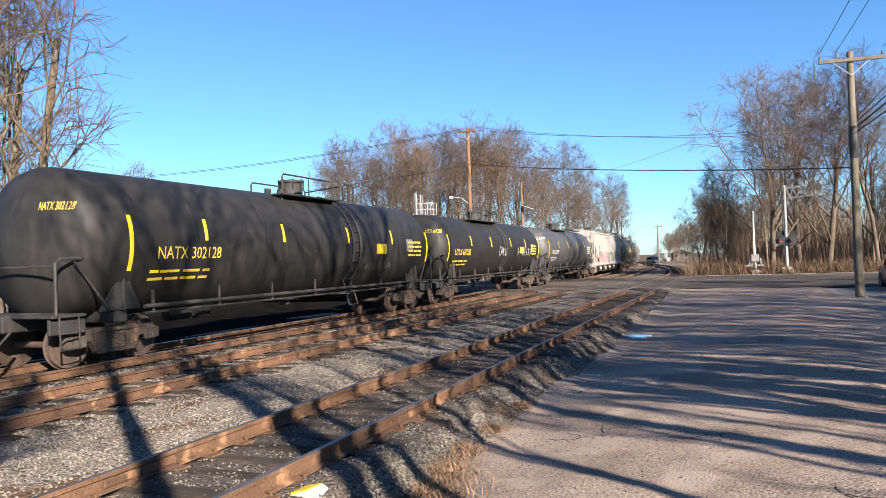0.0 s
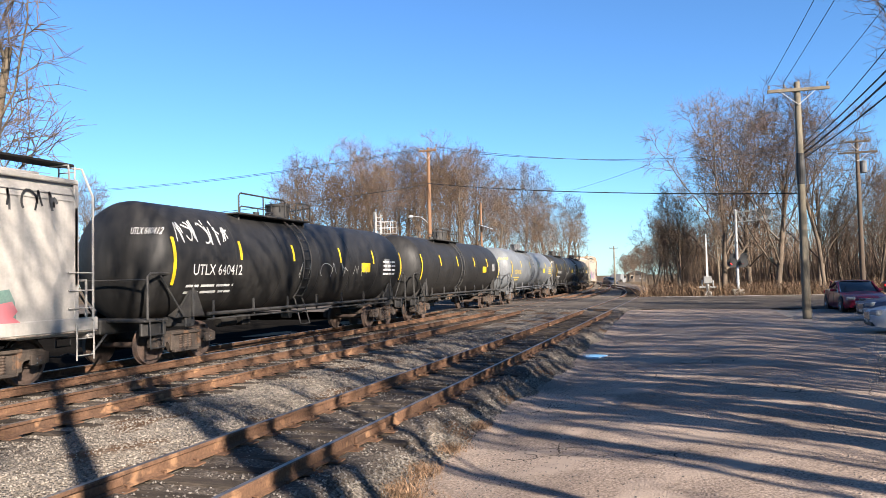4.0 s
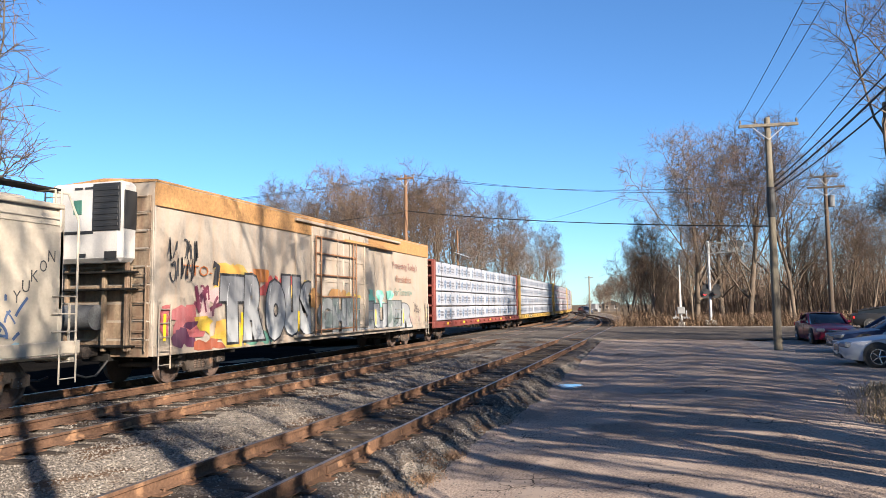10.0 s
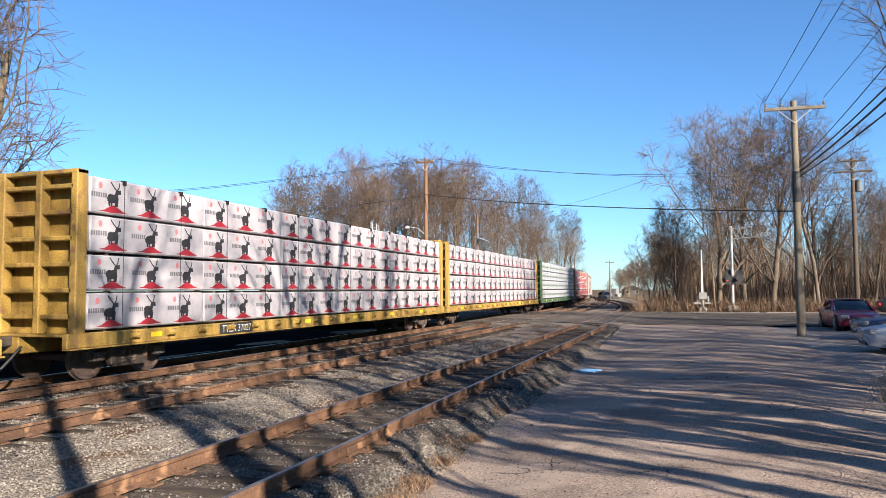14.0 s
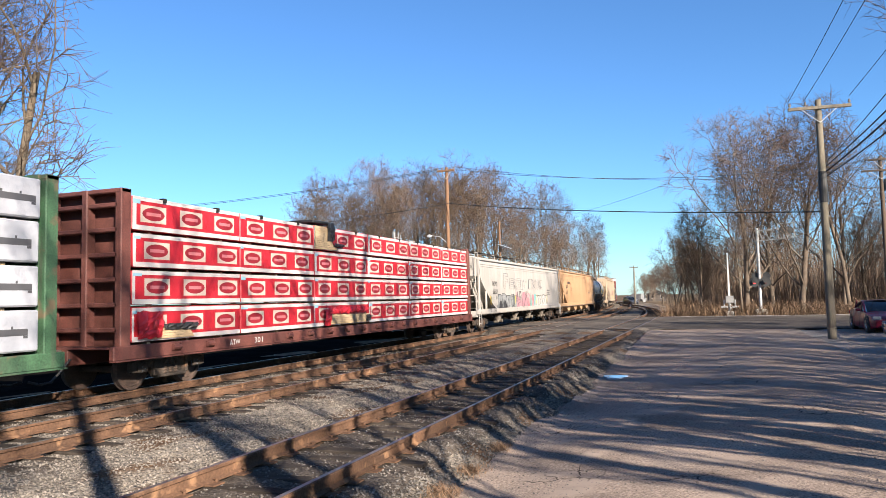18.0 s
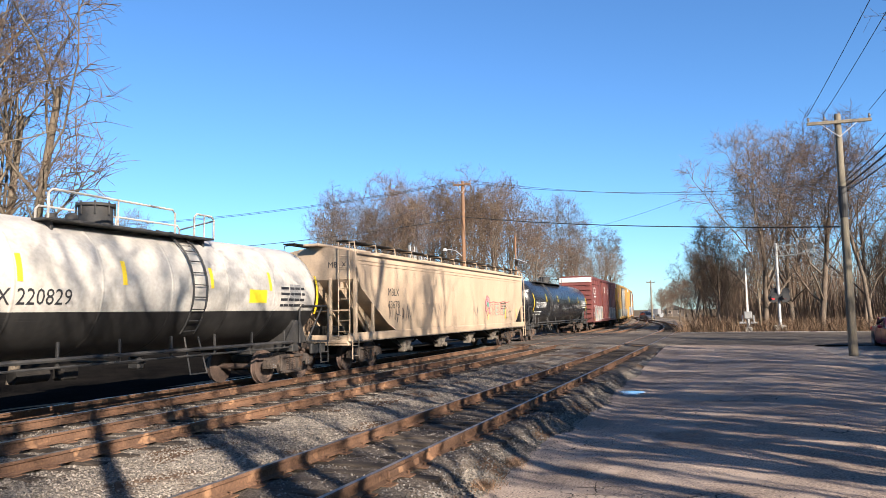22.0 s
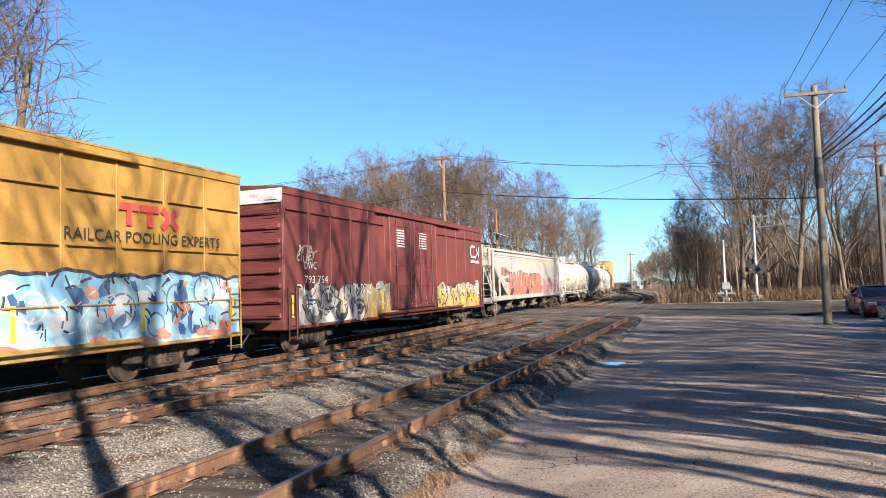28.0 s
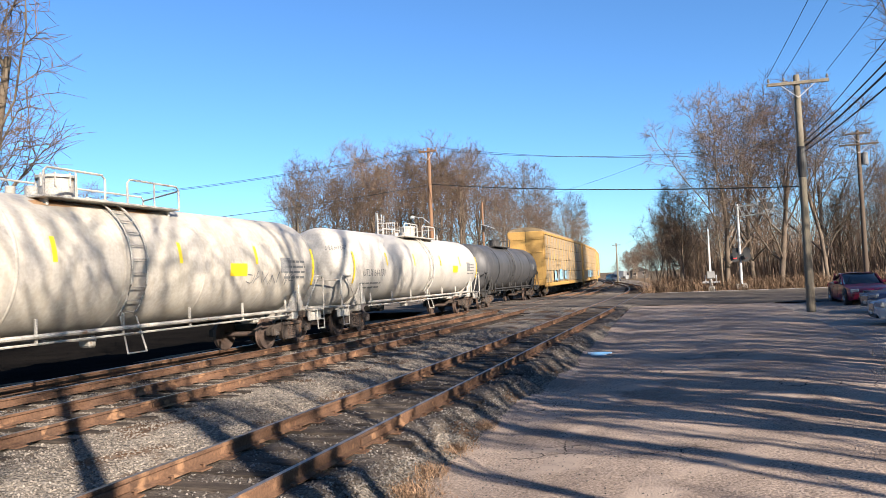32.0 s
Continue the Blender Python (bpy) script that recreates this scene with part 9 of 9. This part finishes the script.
thicket("dry_grass", "tufts of dry grass at the edge of the gravel lot", 6000, tuft_place([(3.6, 13.6, 0.3, -0.12), (4.0, 14.6, 0.35, -0.12), (4.3, 16.0, 0.3, -0.12), (3.4, 12.6, 0.25, -0.12), (4.6, 17.4, 0.3, -0.12), (3.9, 13.0, 0.3, -0.12)]), 0.26, M["straw"], 6, 0.006, (0.3, 1.3))


# ---- poles and wires ----
def utility_pole(x, y, h, material, label, arms=(), lean=0.0, r=0.17, turn=0.0, z=-0.1):
    p = thing("utility_pole", label, "utility pole", pose(x, y, z, 0, lean, turn))
    part("post", Soup().lathe([(0, r), (h * 0.3, r * 0.92), (h * 0.7, r * 0.8), (h - 0.03, r * 0.68), (h, r * 0.6)], "z", 14), material, p, smooth=True)
    for (zz, w, off) in arms:
        part("crossarm", Soup().box(off, -r * 0.85, zz, w, 0.10, 0.13, 0.015), material, p)
        s = Soup()
        for q in (-1, 1):
            s.tube([(q * w * 0.28 + off, -r * 0.95, zz - 0.05), (0, -r * 0.85, zz - 0.6)], 0.018, 5)
        part("brace", s, M["galv"], p)
        for f in (-0.47, -0.22, 0.47):
            part("insulator", Soup().lathe([(zz + 0.06, 0.02), (zz + 0.12, 0.02), (zz + 0.12, 0.05), (zz + 0.17, 0.055), (zz + 0.20, 0.035), (zz + 0.24, 0.04), (zz + 0.26, 0.01)], "z", 10, (off + f * w, -r * 0.85, 0)), M["insulator"], p)
    return p


def wire(a, b, sag, r, name="power_line", label="black overhead wire between the poles"):
    a, b = Vector(a), Vector(b)
    pts = []
    for k in range(25):
        f = k / 24
        q = a.lerp(b, f)
        pts.append((q.x, q.y, q.z - sag * 4 * f * (1 - f)))
    return solid(name, Soup().tube(pts, r, 5), M["wire"], label, "overhead wire")


PX, PY, PH = 4.39, 31.45, 9.55
pole = utility_pole(PX, PY, PH, M["pole"], "weathered wooden utility pole with a crossarm", ((PH - 0.35, 2.3, 0.0),), turn=6)
part("tar_band", Soup().lathe([(PH - 4.15, 0.155), (PH - 3.6, 0.175), (PH - 2.9, 0.15)], "z", 14), M["black"], pole)
pole_b = utility_pole(5.7, 6.8, 11.2, M["pole"], "tall wooden utility pole beside the street", ((10.9, 2.3, 0.0),))
part("transformer", Soup().lathe([(9.2, 0.0), (9.2, 0.24), (10.0, 0.24), (10.05, 0.1)], "z", 16, (0.0, 0.45, 0)), M["galv"], pole_b)
pole_r = utility_pole(11.3, 55.5, 11.0, M["poledark"], "wooden utility pole with transformers before the wood", ((10.0, 2.4, 0.0), (10.75, 1.5, 0.0)), z=-0.1)
part("transformer", Soup().lathe([(8.6, 0.0), (8.6, 0.22), (9.4, 0.22), (9.45, 0.1)], "z", 14, (0.35, 0, 0)), TRIM_G, pole_r)
pole_2 = utility_pole(-17.0, 46.5, 11.6, M["polered"], "reddish wooden utility pole behind the tracks", ((11.35, 1.3, 0.0),), z=-0.5, r=0.16)
part("street_light_arm", Soup().tube([(0, 0, 6.2), (-0.5, -0.3, 6.7), (-1.1, -0.5, 6.8)], 0.03, 6).lathe([(6.68, 0.02), (6.7, 0.17), (6.84, 0.12), (6.88, 0.02)], "z", 12, (-1.2, -0.55, 0)), M["galv"], pole_2)
pole_3 = utility_pole(-20.6, 72.2, 10.4, M["polered"], "short reddish wooden pole with a solar panel", (), z=-0.5, r=0.14)
part("solar_panel", Soup().box(0, 0, 0, 1.5, 0.9, 0.05, 0.01), M["black"], pole_3).matrix_basis = pose(0.55, -0.3, 7.7, 4, 20, 10)
part("panel_frame", Soup().box(0, 0, 0.03, 1.54, 0.94, 0.025, 0.005), M["galv"], pole_3).matrix_basis = pose(0.55, -0.3, 7.7, 4, 20, 10)
pole_4 = utility_pole(-62, 46.0, 11.0, M["polered"], "wooden utility pole far along the cross street", ((10.7, 1.3, 0.0),), z=-0.6)
pole_5 = utility_pole(-13.0, 135.0, 7.6, M["pole"], "far wooden pole beside the line", ((7.2, 1.6, 0.0),), z=-0.4)

for q, f in ((-1.08, 0), (-0.5, 0), (1.08, 0)):
    wire((PX + q, PY - 0.14, PH - 0.1), (5.7 + q, 6.65, 11.05), 0.25, 0.011)
for z0, z1, r in ((6.75, 8.2, 0.024), (6.55, 7.8, 0.032), (6.35, 7.2, 0.024), (6.9, 9.3, 0.014)):
    wire((PX + 0.15, PY - 0.1, z0), (5.9, 6.8, z1), 0.3, r, "cable", "thick black cable between the poles")
for q in (-1.08, 1.08):
    wire((5.7 + q, 6.65, 11.05), (5.0 + q, -38, 11.0), 0.6, 0.011)
wire((-17, 46.4, 11.0), (11.3, 55.4, 10.7), 1.0, 0.016)
wire((-16.5, 46.4, 11.1), (11.3, 55.4, 10.1), 0.9, 0.013)
wire((-17.0, 46.3, 8.55), (PX, PY, 4.95), 0.25, 0.024, "cable", "thick black cable across the street")
wire((-20.6, 72.2, 9.8), (PX - 0.2, PY + 0.1, PH - 0.9), 1.2, 0.008)
for z in (11.0, 11.1, 8.5):
    wire((-17.2, 46.5, z), (-62, 46, z - 0.5), 0.9, 0.016 if z > 9 else 0.022)
wire((PX + 0.1, PY, 6.7), (11.3, 55.3, 8.4), 0.3, 0.02, "cable", "black cable to the next pole")
wire((PX + 0.1, PY, 6.5), (11.3, 55.3, 7.9), 0.3, 0.02, "cable", "black cable to the next pole")

# ---- crossing signals ----
STEEL_GREY = mat("dull_galvanised", (0.26, 0.26, 0.25), (0.19, 0.19, 0.185), rough=0.6, metal=0.3, bump=0.05, speck=0.1)
sig = thing("crossing_signal", "white crossing signal mast with red lamps and cantilever", "crossing signal", pose(3.9, 64.7, -0.1))
part("base", Soup().box(0, 0, 0.25, 0.9, 0.9, 0.5, 0.05), M["concrete"], sig)
part("mast", Soup().lathe([(0.45, 0.17), (0.6, 0.12), (7.2, 0.11), (7.25, 0.05)], "z", 14), M["galv"], sig, smooth=True)
arm = Soup()
for yy in (-0.3, 0.3):
    for zz in (6.15, 7.0):
        arm.tube([(-0.2, yy, zz), (2.6, yy, zz + 0.12)], 0.035, 6)
    for k in range(6):
        x = -0.1 + 0.5 * k
        arm.tube([(x, yy, 6.15 + 0.02 * k), (x + 0.25, yy, 7.0 + 0.02 * k)], 0.02, 5).tube([(x + 0.25, yy, 7.0 + 0.02 * k), (x + 0.5, yy, 6.17 + 0.02 * k)], 0.02, 5)
for x in (0, 0.9, 1.8, 2.6):
    arm.tube([(x, -0.3, 7.05), (x, 0.3, 7.05)], 0.02, 5)
part("cantilever", arm, STEEL_GREY, sig)
fr = Soup()
for a, b in (((1.55, -0.5, 6.3), (2.75, -0.5, 6.35)), ((1.55, -0.5, 7.45), (2.75, -0.5, 7.5)), ((1.55, -0.5, 6.3), (1.55, -0.5, 7.45)), ((2.75, -0.5, 6.35), (2.75, -0.5, 7.5))):
    fr.tube([a, b], 0.045, 6)
part("railing_frame", fr, STEEL_GREY, sig)
for x in (1.9, 2.4):
    lamp = part("lamp_hood", Soup().lathe([(-0.68, 0.30), (-0.62, 0.30), (-0.60, 0.10), (-0.40, 0.10)], "y", 18, (x, 0, 6.9)), M["black"], sig)
    part("lens", Soup().lathe([(-0.70, 0.10), (-0.685, 0.12)], "y", 14, (x, 0, 6.9)), M["black"], lamp)
part("cross_tube", Soup().tube([(-0.75, -0.14, 2.75), (0.75, -0.14, 2.75)], 0.04, 8), M["galv"], sig)
for x, m in ((-0.42, M["redlamp"]), (0.42, M["reddark"])):
    lamp = part("lamp_hood", Soup().lathe([(-0.30, 0.42), (-0.24, 0.42), (-0.22, 0.14), (-0.05, 0.14)], "y", 20, (x, 0, 2.75)), M["black"], sig, "black round lamp background")
    part("lens", Soup().lathe([(-0.325, 0.10), (-0.31, 0.15)], "y", 16, (x, 0, 2.75)), m, lamp, "red warning lens")
    part("visor", Soup().lathe([(-0.6, 0.17), (-0.3, 0.17)], "y", 14, (x, 0, 2.80)), M["black"], lamp)
for x in (-0.3, 0.55):
    part("side_lamp", Soup().lathe([(0.1, 0.30), (0.16, 0.30), (0.3, 0.12)], "y", 16, (x, 0, 3.25)), M["black"], sig)

gate = thing("crossing_gate", "raised white crossing gate with its motor box", "crossing gate", pose(1.45, 62.8, -0.1))
part("base", Soup().box(0, 0, 0.2, 0.55, 0.55, 0.4, 0.04), M["concrete"], gate)
part("pedestal", Soup().lathe([(0.3, 0.14), (1.3, 0.12)], "z", 12), M["galv"], gate)
part("motor_box", Soup().box(0, 0, 1.35, 0.62, 0.45, 0.6, 0.05), STEEL_GREY, gate)
part("arm", Soup().extrude([(-0.09, 1.2), (0.09, 1.2), (0.04, 5.15), (-0.04, 5.15)], -0.05, 0.05, "y"), M["white"], gate)
for q in (-1, 1):
    cw = Soup().box(q * 0.42, 0, 1.0, 0.1, 0.14, 0.7, 0.03).box(q * 0.42, 0.0, 0.75, 0.5, 0.2, 0.16, 0.03)
    part("counterweight", cw, M["galv"], gate)

# railway signal with ladder and platform behind the train
rs_ = thing("railway_signal", "white railway signal with ladder and railed platform", "railway signal", pose(-24.6, 54.0, -0.6))
part("mast", Soup().tube([(0, 0, 0), (0, 0, 8.2)], 0.12, 10).tube([(0.6, 0, 0), (0.6, 0, 7.9)], 0.05, 8), STEEL_GREY, rs_)
lad = Soup()
for q in (0.25, 0.6):
    lad.tube([(q, -0.3, 0), (q, -0.3, 8.0)], 0.025, 5)
for k in range(24):
    lad.tube([(0.25, -0.3, 0.3 + 0.32 * k), (0.6, -0.3, 0.3 + 0.32 * k)], 0.018, 5)
part("ladder", lad, M["white"], rs_)
part("platform", Soup().box(0.95, 0, 6.3, 1.6, 0.7, 0.05, 0.01), STEEL_GREY, rs_)
ral = Soup()
for yy in (-0.35, 0.35):
    for zz in (6.8, 7.3):
        ral.tube([(0.2, yy, zz), (1.75, yy, zz)], 0.018, 5)
    for k in range(4):
        ral.tube([(0.2 + 0.516 * k, yy, 6.3), (0.2 + 0.516 * k, yy, 7.3)], 0.018, 5)
part("railing", ral, M["white"], rs_)
part("signal_head", Soup().box(1.5, 0.3, 5.6, 0.5, 0.3, 1.1, 0.05), M["black"], rs_)
sp = thing("solar_post", "dark solar panel on a post behind the tracks", "solar panel", pose(-18.6, 52.0, -0.5))
part("post", Soup().tube([(0, 0, 0), (0, 0, 6.2)], 0.06, 8), M["galv"], sp)
part("panel", Soup().box(0, 0, 0, 1.5, 1.0, 0.05, 0.01), M["black"], sp).matrix_basis = pose(0.3, -0.2, 6.3, 4, 20, 25)


# ---- parked cars ----
GLASS = plain("car_glass", (0.010, 0.013, 0.016), 0.06, spec=0.45)
TYRE = mat("tyre", (0.02, 0.02, 0.021), (0.03, 0.03, 0.03), rough=0.85, fine=50)
CHROME = plain("chrome", (0.30, 0.30, 0.31), 0.25, 0.8)
LENS = plain("headlamp_glass", (0.20, 0.215, 0.23), 0.10, spec=0.7)
TAIL = plain("tail_lamp", (0.35, 0.02, 0.02), 0.2)


def car_paint(name, c):
    m = mat(name, c, tuple(v * 0.9 for v in c), s=1.2, fine=60, rough=0.38, bump=0, speck=0.03, spec=0.35)
    p = m.node_tree.nodes["Principled BSDF"]
    p.inputs["Coat Weight"].default_value, p.inputs["Coat Roughness"].default_value = 0.35, 0.06
    return m


def sedan(x, y, turn, paint_m, label, L=4.85, W=1.82, H=1.42, tall=False):
    """A saloon car: nose towards its own -y."""
    car = thing("parked_car", label, "car", pose(x, y, -0.09, 0, 0, turn), "cars parked on the gravel")
    h = L / 2
    belt = 0.92 if not tall else 1.05
    # stations of the lower body: y, half width, foot, shoulder height
    lo = [(-h, 0.62, 0.42, 0.62), (-h + 0.10, 0.76, 0.26, 0.70), (-h + 0.5, 0.87, 0.20, 0.79), (-h + 1.25, W / 2, 0.19, belt - 0.02), (-0.4, W / 2, 0.19, belt + 0.02), (0.7, W / 2, 0.19, belt + 0.05),
          (h - 1.0, W / 2 - 0.01, 0.20, belt + 0.08), (h - 0.25, 0.82, 0.26, belt + 0.06), (h, 0.70, 0.45, belt - 0.08)]
    s = Soup()
    prof = lambda w, z0, z1: [(-w * 0.93, z0), (w * 0.93, z0), (w, z0 + 0.14), (w, z0 + (z1 - z0) * 0.62), (w * 0.95, z1 - 0.03), (w * 0.80, z1), (0, z1 + 0.025), (-w * 0.80, z1), (-w * 0.95, z1 - 0.03), (-w, z0 + (z1 - z0) * 0.62), (-w, z0 + 0.14)]
    n = 11
    for yy, w, z0, z1 in lo:
        s.v += [(p, yy, q) for p, q in prof(w, z0, z1)]
    for a in range(len(lo) - 1):
        s.f += [(a * n + k, a * n + (k + 1) % n, (a + 1) * n + (k + 1) % n, (a + 1) * n + k) for k in range(n)]
    s.f += [tuple(range(n))[::-1], tuple((len(lo) - 1) * n + k for k in range(n))]
    part("body", s, paint_m, car, smooth=True)
    # cabin
    cb = [(-h + 1.45, 0.72, belt - 0.02, belt + 0.01), (-h + 2.15, 0.68, belt, H - 0.03), (-0.05, 0.66, belt, H), (0.75, 0.66, belt, H - 0.02), (h - 0.95, 0.70, belt, belt + 0.10)]
    if tall:
        cb[-1] = (h - 0.35, 0.70, belt, H - 0.25)
    g = Soup()
    for yy, w, z0, z1 in cb:
        g.v += [(-w - 0.12, yy, z0), (w + 0.12, yy, z0), (w, yy, z1 - 0.04), (w - 0.10, yy, z1), (-w + 0.10, yy, z1), (-w, yy, z1 - 0.04)]
    for a in range(len(cb) - 1):
        g.f += [(a * 6 + k, a * 6 + (k + 1) % 6, (a + 1) * 6 + (k + 1) % 6, (a + 1) * 6 + k) for k in range(6)]
    g.f += [tuple(range(6))[::-1], tuple((len(cb) - 1) * 6 + k for k in range(6))]
    part("window_glass", g, GLASS, car, "dark tinted windows", smooth=True)
    rf = Soup()
    rows = cb[1:4]
    for yy, w, z0, z1 in rows:
        rf.v += [(w + 0.012, yy, z1 - 0.06), (w - 0.09, yy, z1 + 0.012), (0, yy, z1 + 0.03), (-w + 0.09, yy, z1 + 0.012), (-w - 0.012, yy, z1 - 0.06)]
    for a in range(2):
        rf.f += [(a * 5 + k, a * 5 + k + 1, (a + 1) * 5 + k + 1, (a + 1) * 5 + k) for k in range(4)]
    part("roof", rf, paint_m, car, smooth=True)
    for q in (-1, 1):
        for i0, i1 in ((0, 1), (2, 2), (3, 4)):
            a, b = cb[i0], cb[i1]
            if i0 == i1:
                pil = Soup().tube([(q * (a[1] + 0.125), a[0], a[2]), (q * (a[1] + 0.01), a[0], a[3] - 0.05)], 0.035, 5)
            else:
                pil = Soup().tube([(q * (a[1] + 0.10), a[0], max(a[2], a[3] - 0.02)), (q * (b[1] + 0.03), b[0], b[3] - 0.03)], 0.04, 5)
            part("pillar", pil, paint_m, car)
        part("mirror", Soup().box(q * (W / 2 + 0.08), -h + 1.95, belt + 0.08, 0.2, 0.12, 0.13, 0.04), paint_m, car)
        part("door_seam", Soup().box(q * (W / 2 + 0.001), -0.25, 0.58, 0.012, 0.012, 0.62, 0.003).box(q * (W / 2 + 0.001), 0.8, 0.58, 0.012, 0.012, 0.62, 0.003), M["black"], car)
        part("door_handle", Soup().box(q * (W / 2 + 0.015), 0.55, 0.80, 0.03, 0.2, 0.035, 0.01), paint_m, car)
        part("headlamp", Soup().box(q * 0.62, -h + 0.17, 0.66, 0.34, 0.30, 0.16, 0.05, rz=q * 0.45), LENS, car, "clear headlamp")
        part("tail_lamp", Soup().box(q * 0.66, h - 0.06, 0.82, 0.3, 0.14, 0.18, 0.04), TAIL, car)
        for yy in (-h + 0.92, h - 1.02):
            w = part("wheel", Soup().lathe([(q * (W / 2 - 0.20), 0.31), (q * (W / 2 - 0.18), 0.335), (q * (W / 2), 0.335), (q * (W / 2 + 0.02), 0.31), (q * (W / 2 + 0.02), 0.22)], "x", 24, (0, yy, 0.335)), TYRE, car, "black rubber tyre", smooth=True)
            rim = Soup().lathe([(q * (W / 2 - 0.02), 0.22), (q * (W / 2 + 0.022), 0.225), (q * (W / 2 + 0.022), 0.20), (q * (W / 2 - 0.01), 0.18)], "x", 20, (0, yy, 0.335))
            for k in range(5):
                t = 2 * math.pi * k / 5
                rim.tube([(q * (W / 2 + 0.012), yy, 0.335), (q * (W / 2 + 0.012), yy + 0.2 * math.cos(t), 0.335 + 0.2 * math.sin(t))], 0.028, 5)
            part("rim", rim, CHROME, w)
            part("wheel_arch", Soup().lathe([(q * (W / 2 - 0.25), 0.40), (q * (W / 2 + 0.004), 0.40)], "x", 24, (0, yy, 0.36)), M["black"], car)
    part("grille", Soup().box(0, -h + 0.02, 0.55, 0.72, 0.08, 0.24, 0.03), CHROME, car)
    part("bumper_slot", Soup().box(0, -h + 0.05, 0.32, 1.1, 0.1, 0.12, 0.03), M["black"], car)
    part("number_plate", Soup().box(0, -h - 0.01, 0.42, 0.31, 0.02, 0.13, 0.005), M["white"], car)
    return car


sedan(7.3, 37.9, 2, car_paint("paint_red", (0.15, 0.006, 0.026)), "dark red saloon car parked on the gravel")
sedan(8.45, 30.4, -86, car_paint("paint_blue", (0.012, 0.022, 0.07)), "dark blue saloon car parked on the gravel")
sedan(7.45, 24.3, -92, car_paint("paint_silver", (0.50, 0.51, 0.54)), "silver saloon car parked on the gravel")
sedan(14.9, 55.5, 85, car_paint("paint_black", (0.015, 0.015, 0.017)), "black estate car parked by the wood", H=1.55, tall=True)

for x, y, tn, c, lab in ((-24.6, 240, 65, (0.42, 0.42, 0.41), "white car parked far down the line"), (-19.9, 243, 80, (0.38, 0.38, 0.37), "pale grey car parked far down the line"), (-16.4, 160, 30, (0.07, 0.07, 0.075), "dark car parked far down the line")):
    sedan(x, y, tn, car_paint("paint_far", c), lab, tall=True, H=1.7).matrix_basis.translation.z = -0.42

# far buildings and cars down the line
hs = thing("house", "low grey-brown house with a dark roof far down the line", "house", pose(-15.3, 225, -0.5, 0, 0, 10))
part("wall", Soup().box(0, 0, 1.2, 5, 7, 2.4, 0.03), mat("house_siding", (0.085, 0.07, 0.06), (0.06, 0.05, 0.042), s=0.6, fine=14, stretch=(1, 1, 4), rough=0.85, bump=0.1), hs)
part("roof", Soup().extrude([(-3, 2.3), (3, 2.3), (0, 3.5)], -4, 4, "y"), TYRE, hs)
for q in (-1.5, 1.2):
    wn_ = part("window", Soup().box(q, -3.52, 1.5, 0.9, 0.06, 1.1, 0.01), M["white"], hs)
    part("pane", Soup().box(q, -3.56, 1.5, 0.76, 0.04, 0.96, 0.005), GLASS, wn_)
tk = thing("truck_trailer", "white trailer parked far down the line", "trailer", pose(-19.9, 215, -0.45, 0, 0, 70))
part("box", Soup().box(0, 0, 1.7, 2.2, 3.0, 1.6, 0.04), M["galv"], tk)
for q in (-1, 1):
    part("wheel", Soup().lathe([(q * 1.0, 0.45), (q * 1.2, 0.45)], "x", 16, (0, 2.0, 0.45)), TYRE, tk)
part("leg", Soup().box(0, -2.0, 0.5, 1.6, 0.2, 1.0, 0.02), M["galv"], tk)


# ---- what moves ----
def run(t):
    """Metres that the train has gone by t seconds."""
    return 17.635 * t + 0.02269 * t * t


def motions():
    for car, s in TRAIN:
        rows = []
        for k in range(65):
            t = k * 0.5
            x, y, a = main_line(s - run(t))
            rows.append((t, pose(x, y, 0, 0, 0, math.degrees(a))))
        walk(car, rows)
    # the wheels of a truck turn alike in all cars
    first = {}
    for w, y in WHEELS:
        if y not in first:
            walk(w, [(k / 30, pose(0, y, WR, math.degrees(run(k / 30) / WR) % 360)) for k in range(961)])
            first[y] = w.animation_data
        else:
            w.rotation_mode = "QUATERNION"
            w.animation_data_create()
            w.animation_data.action = first[y].action
            w.animation_data.action_slot = first[y].action_slot


motions()
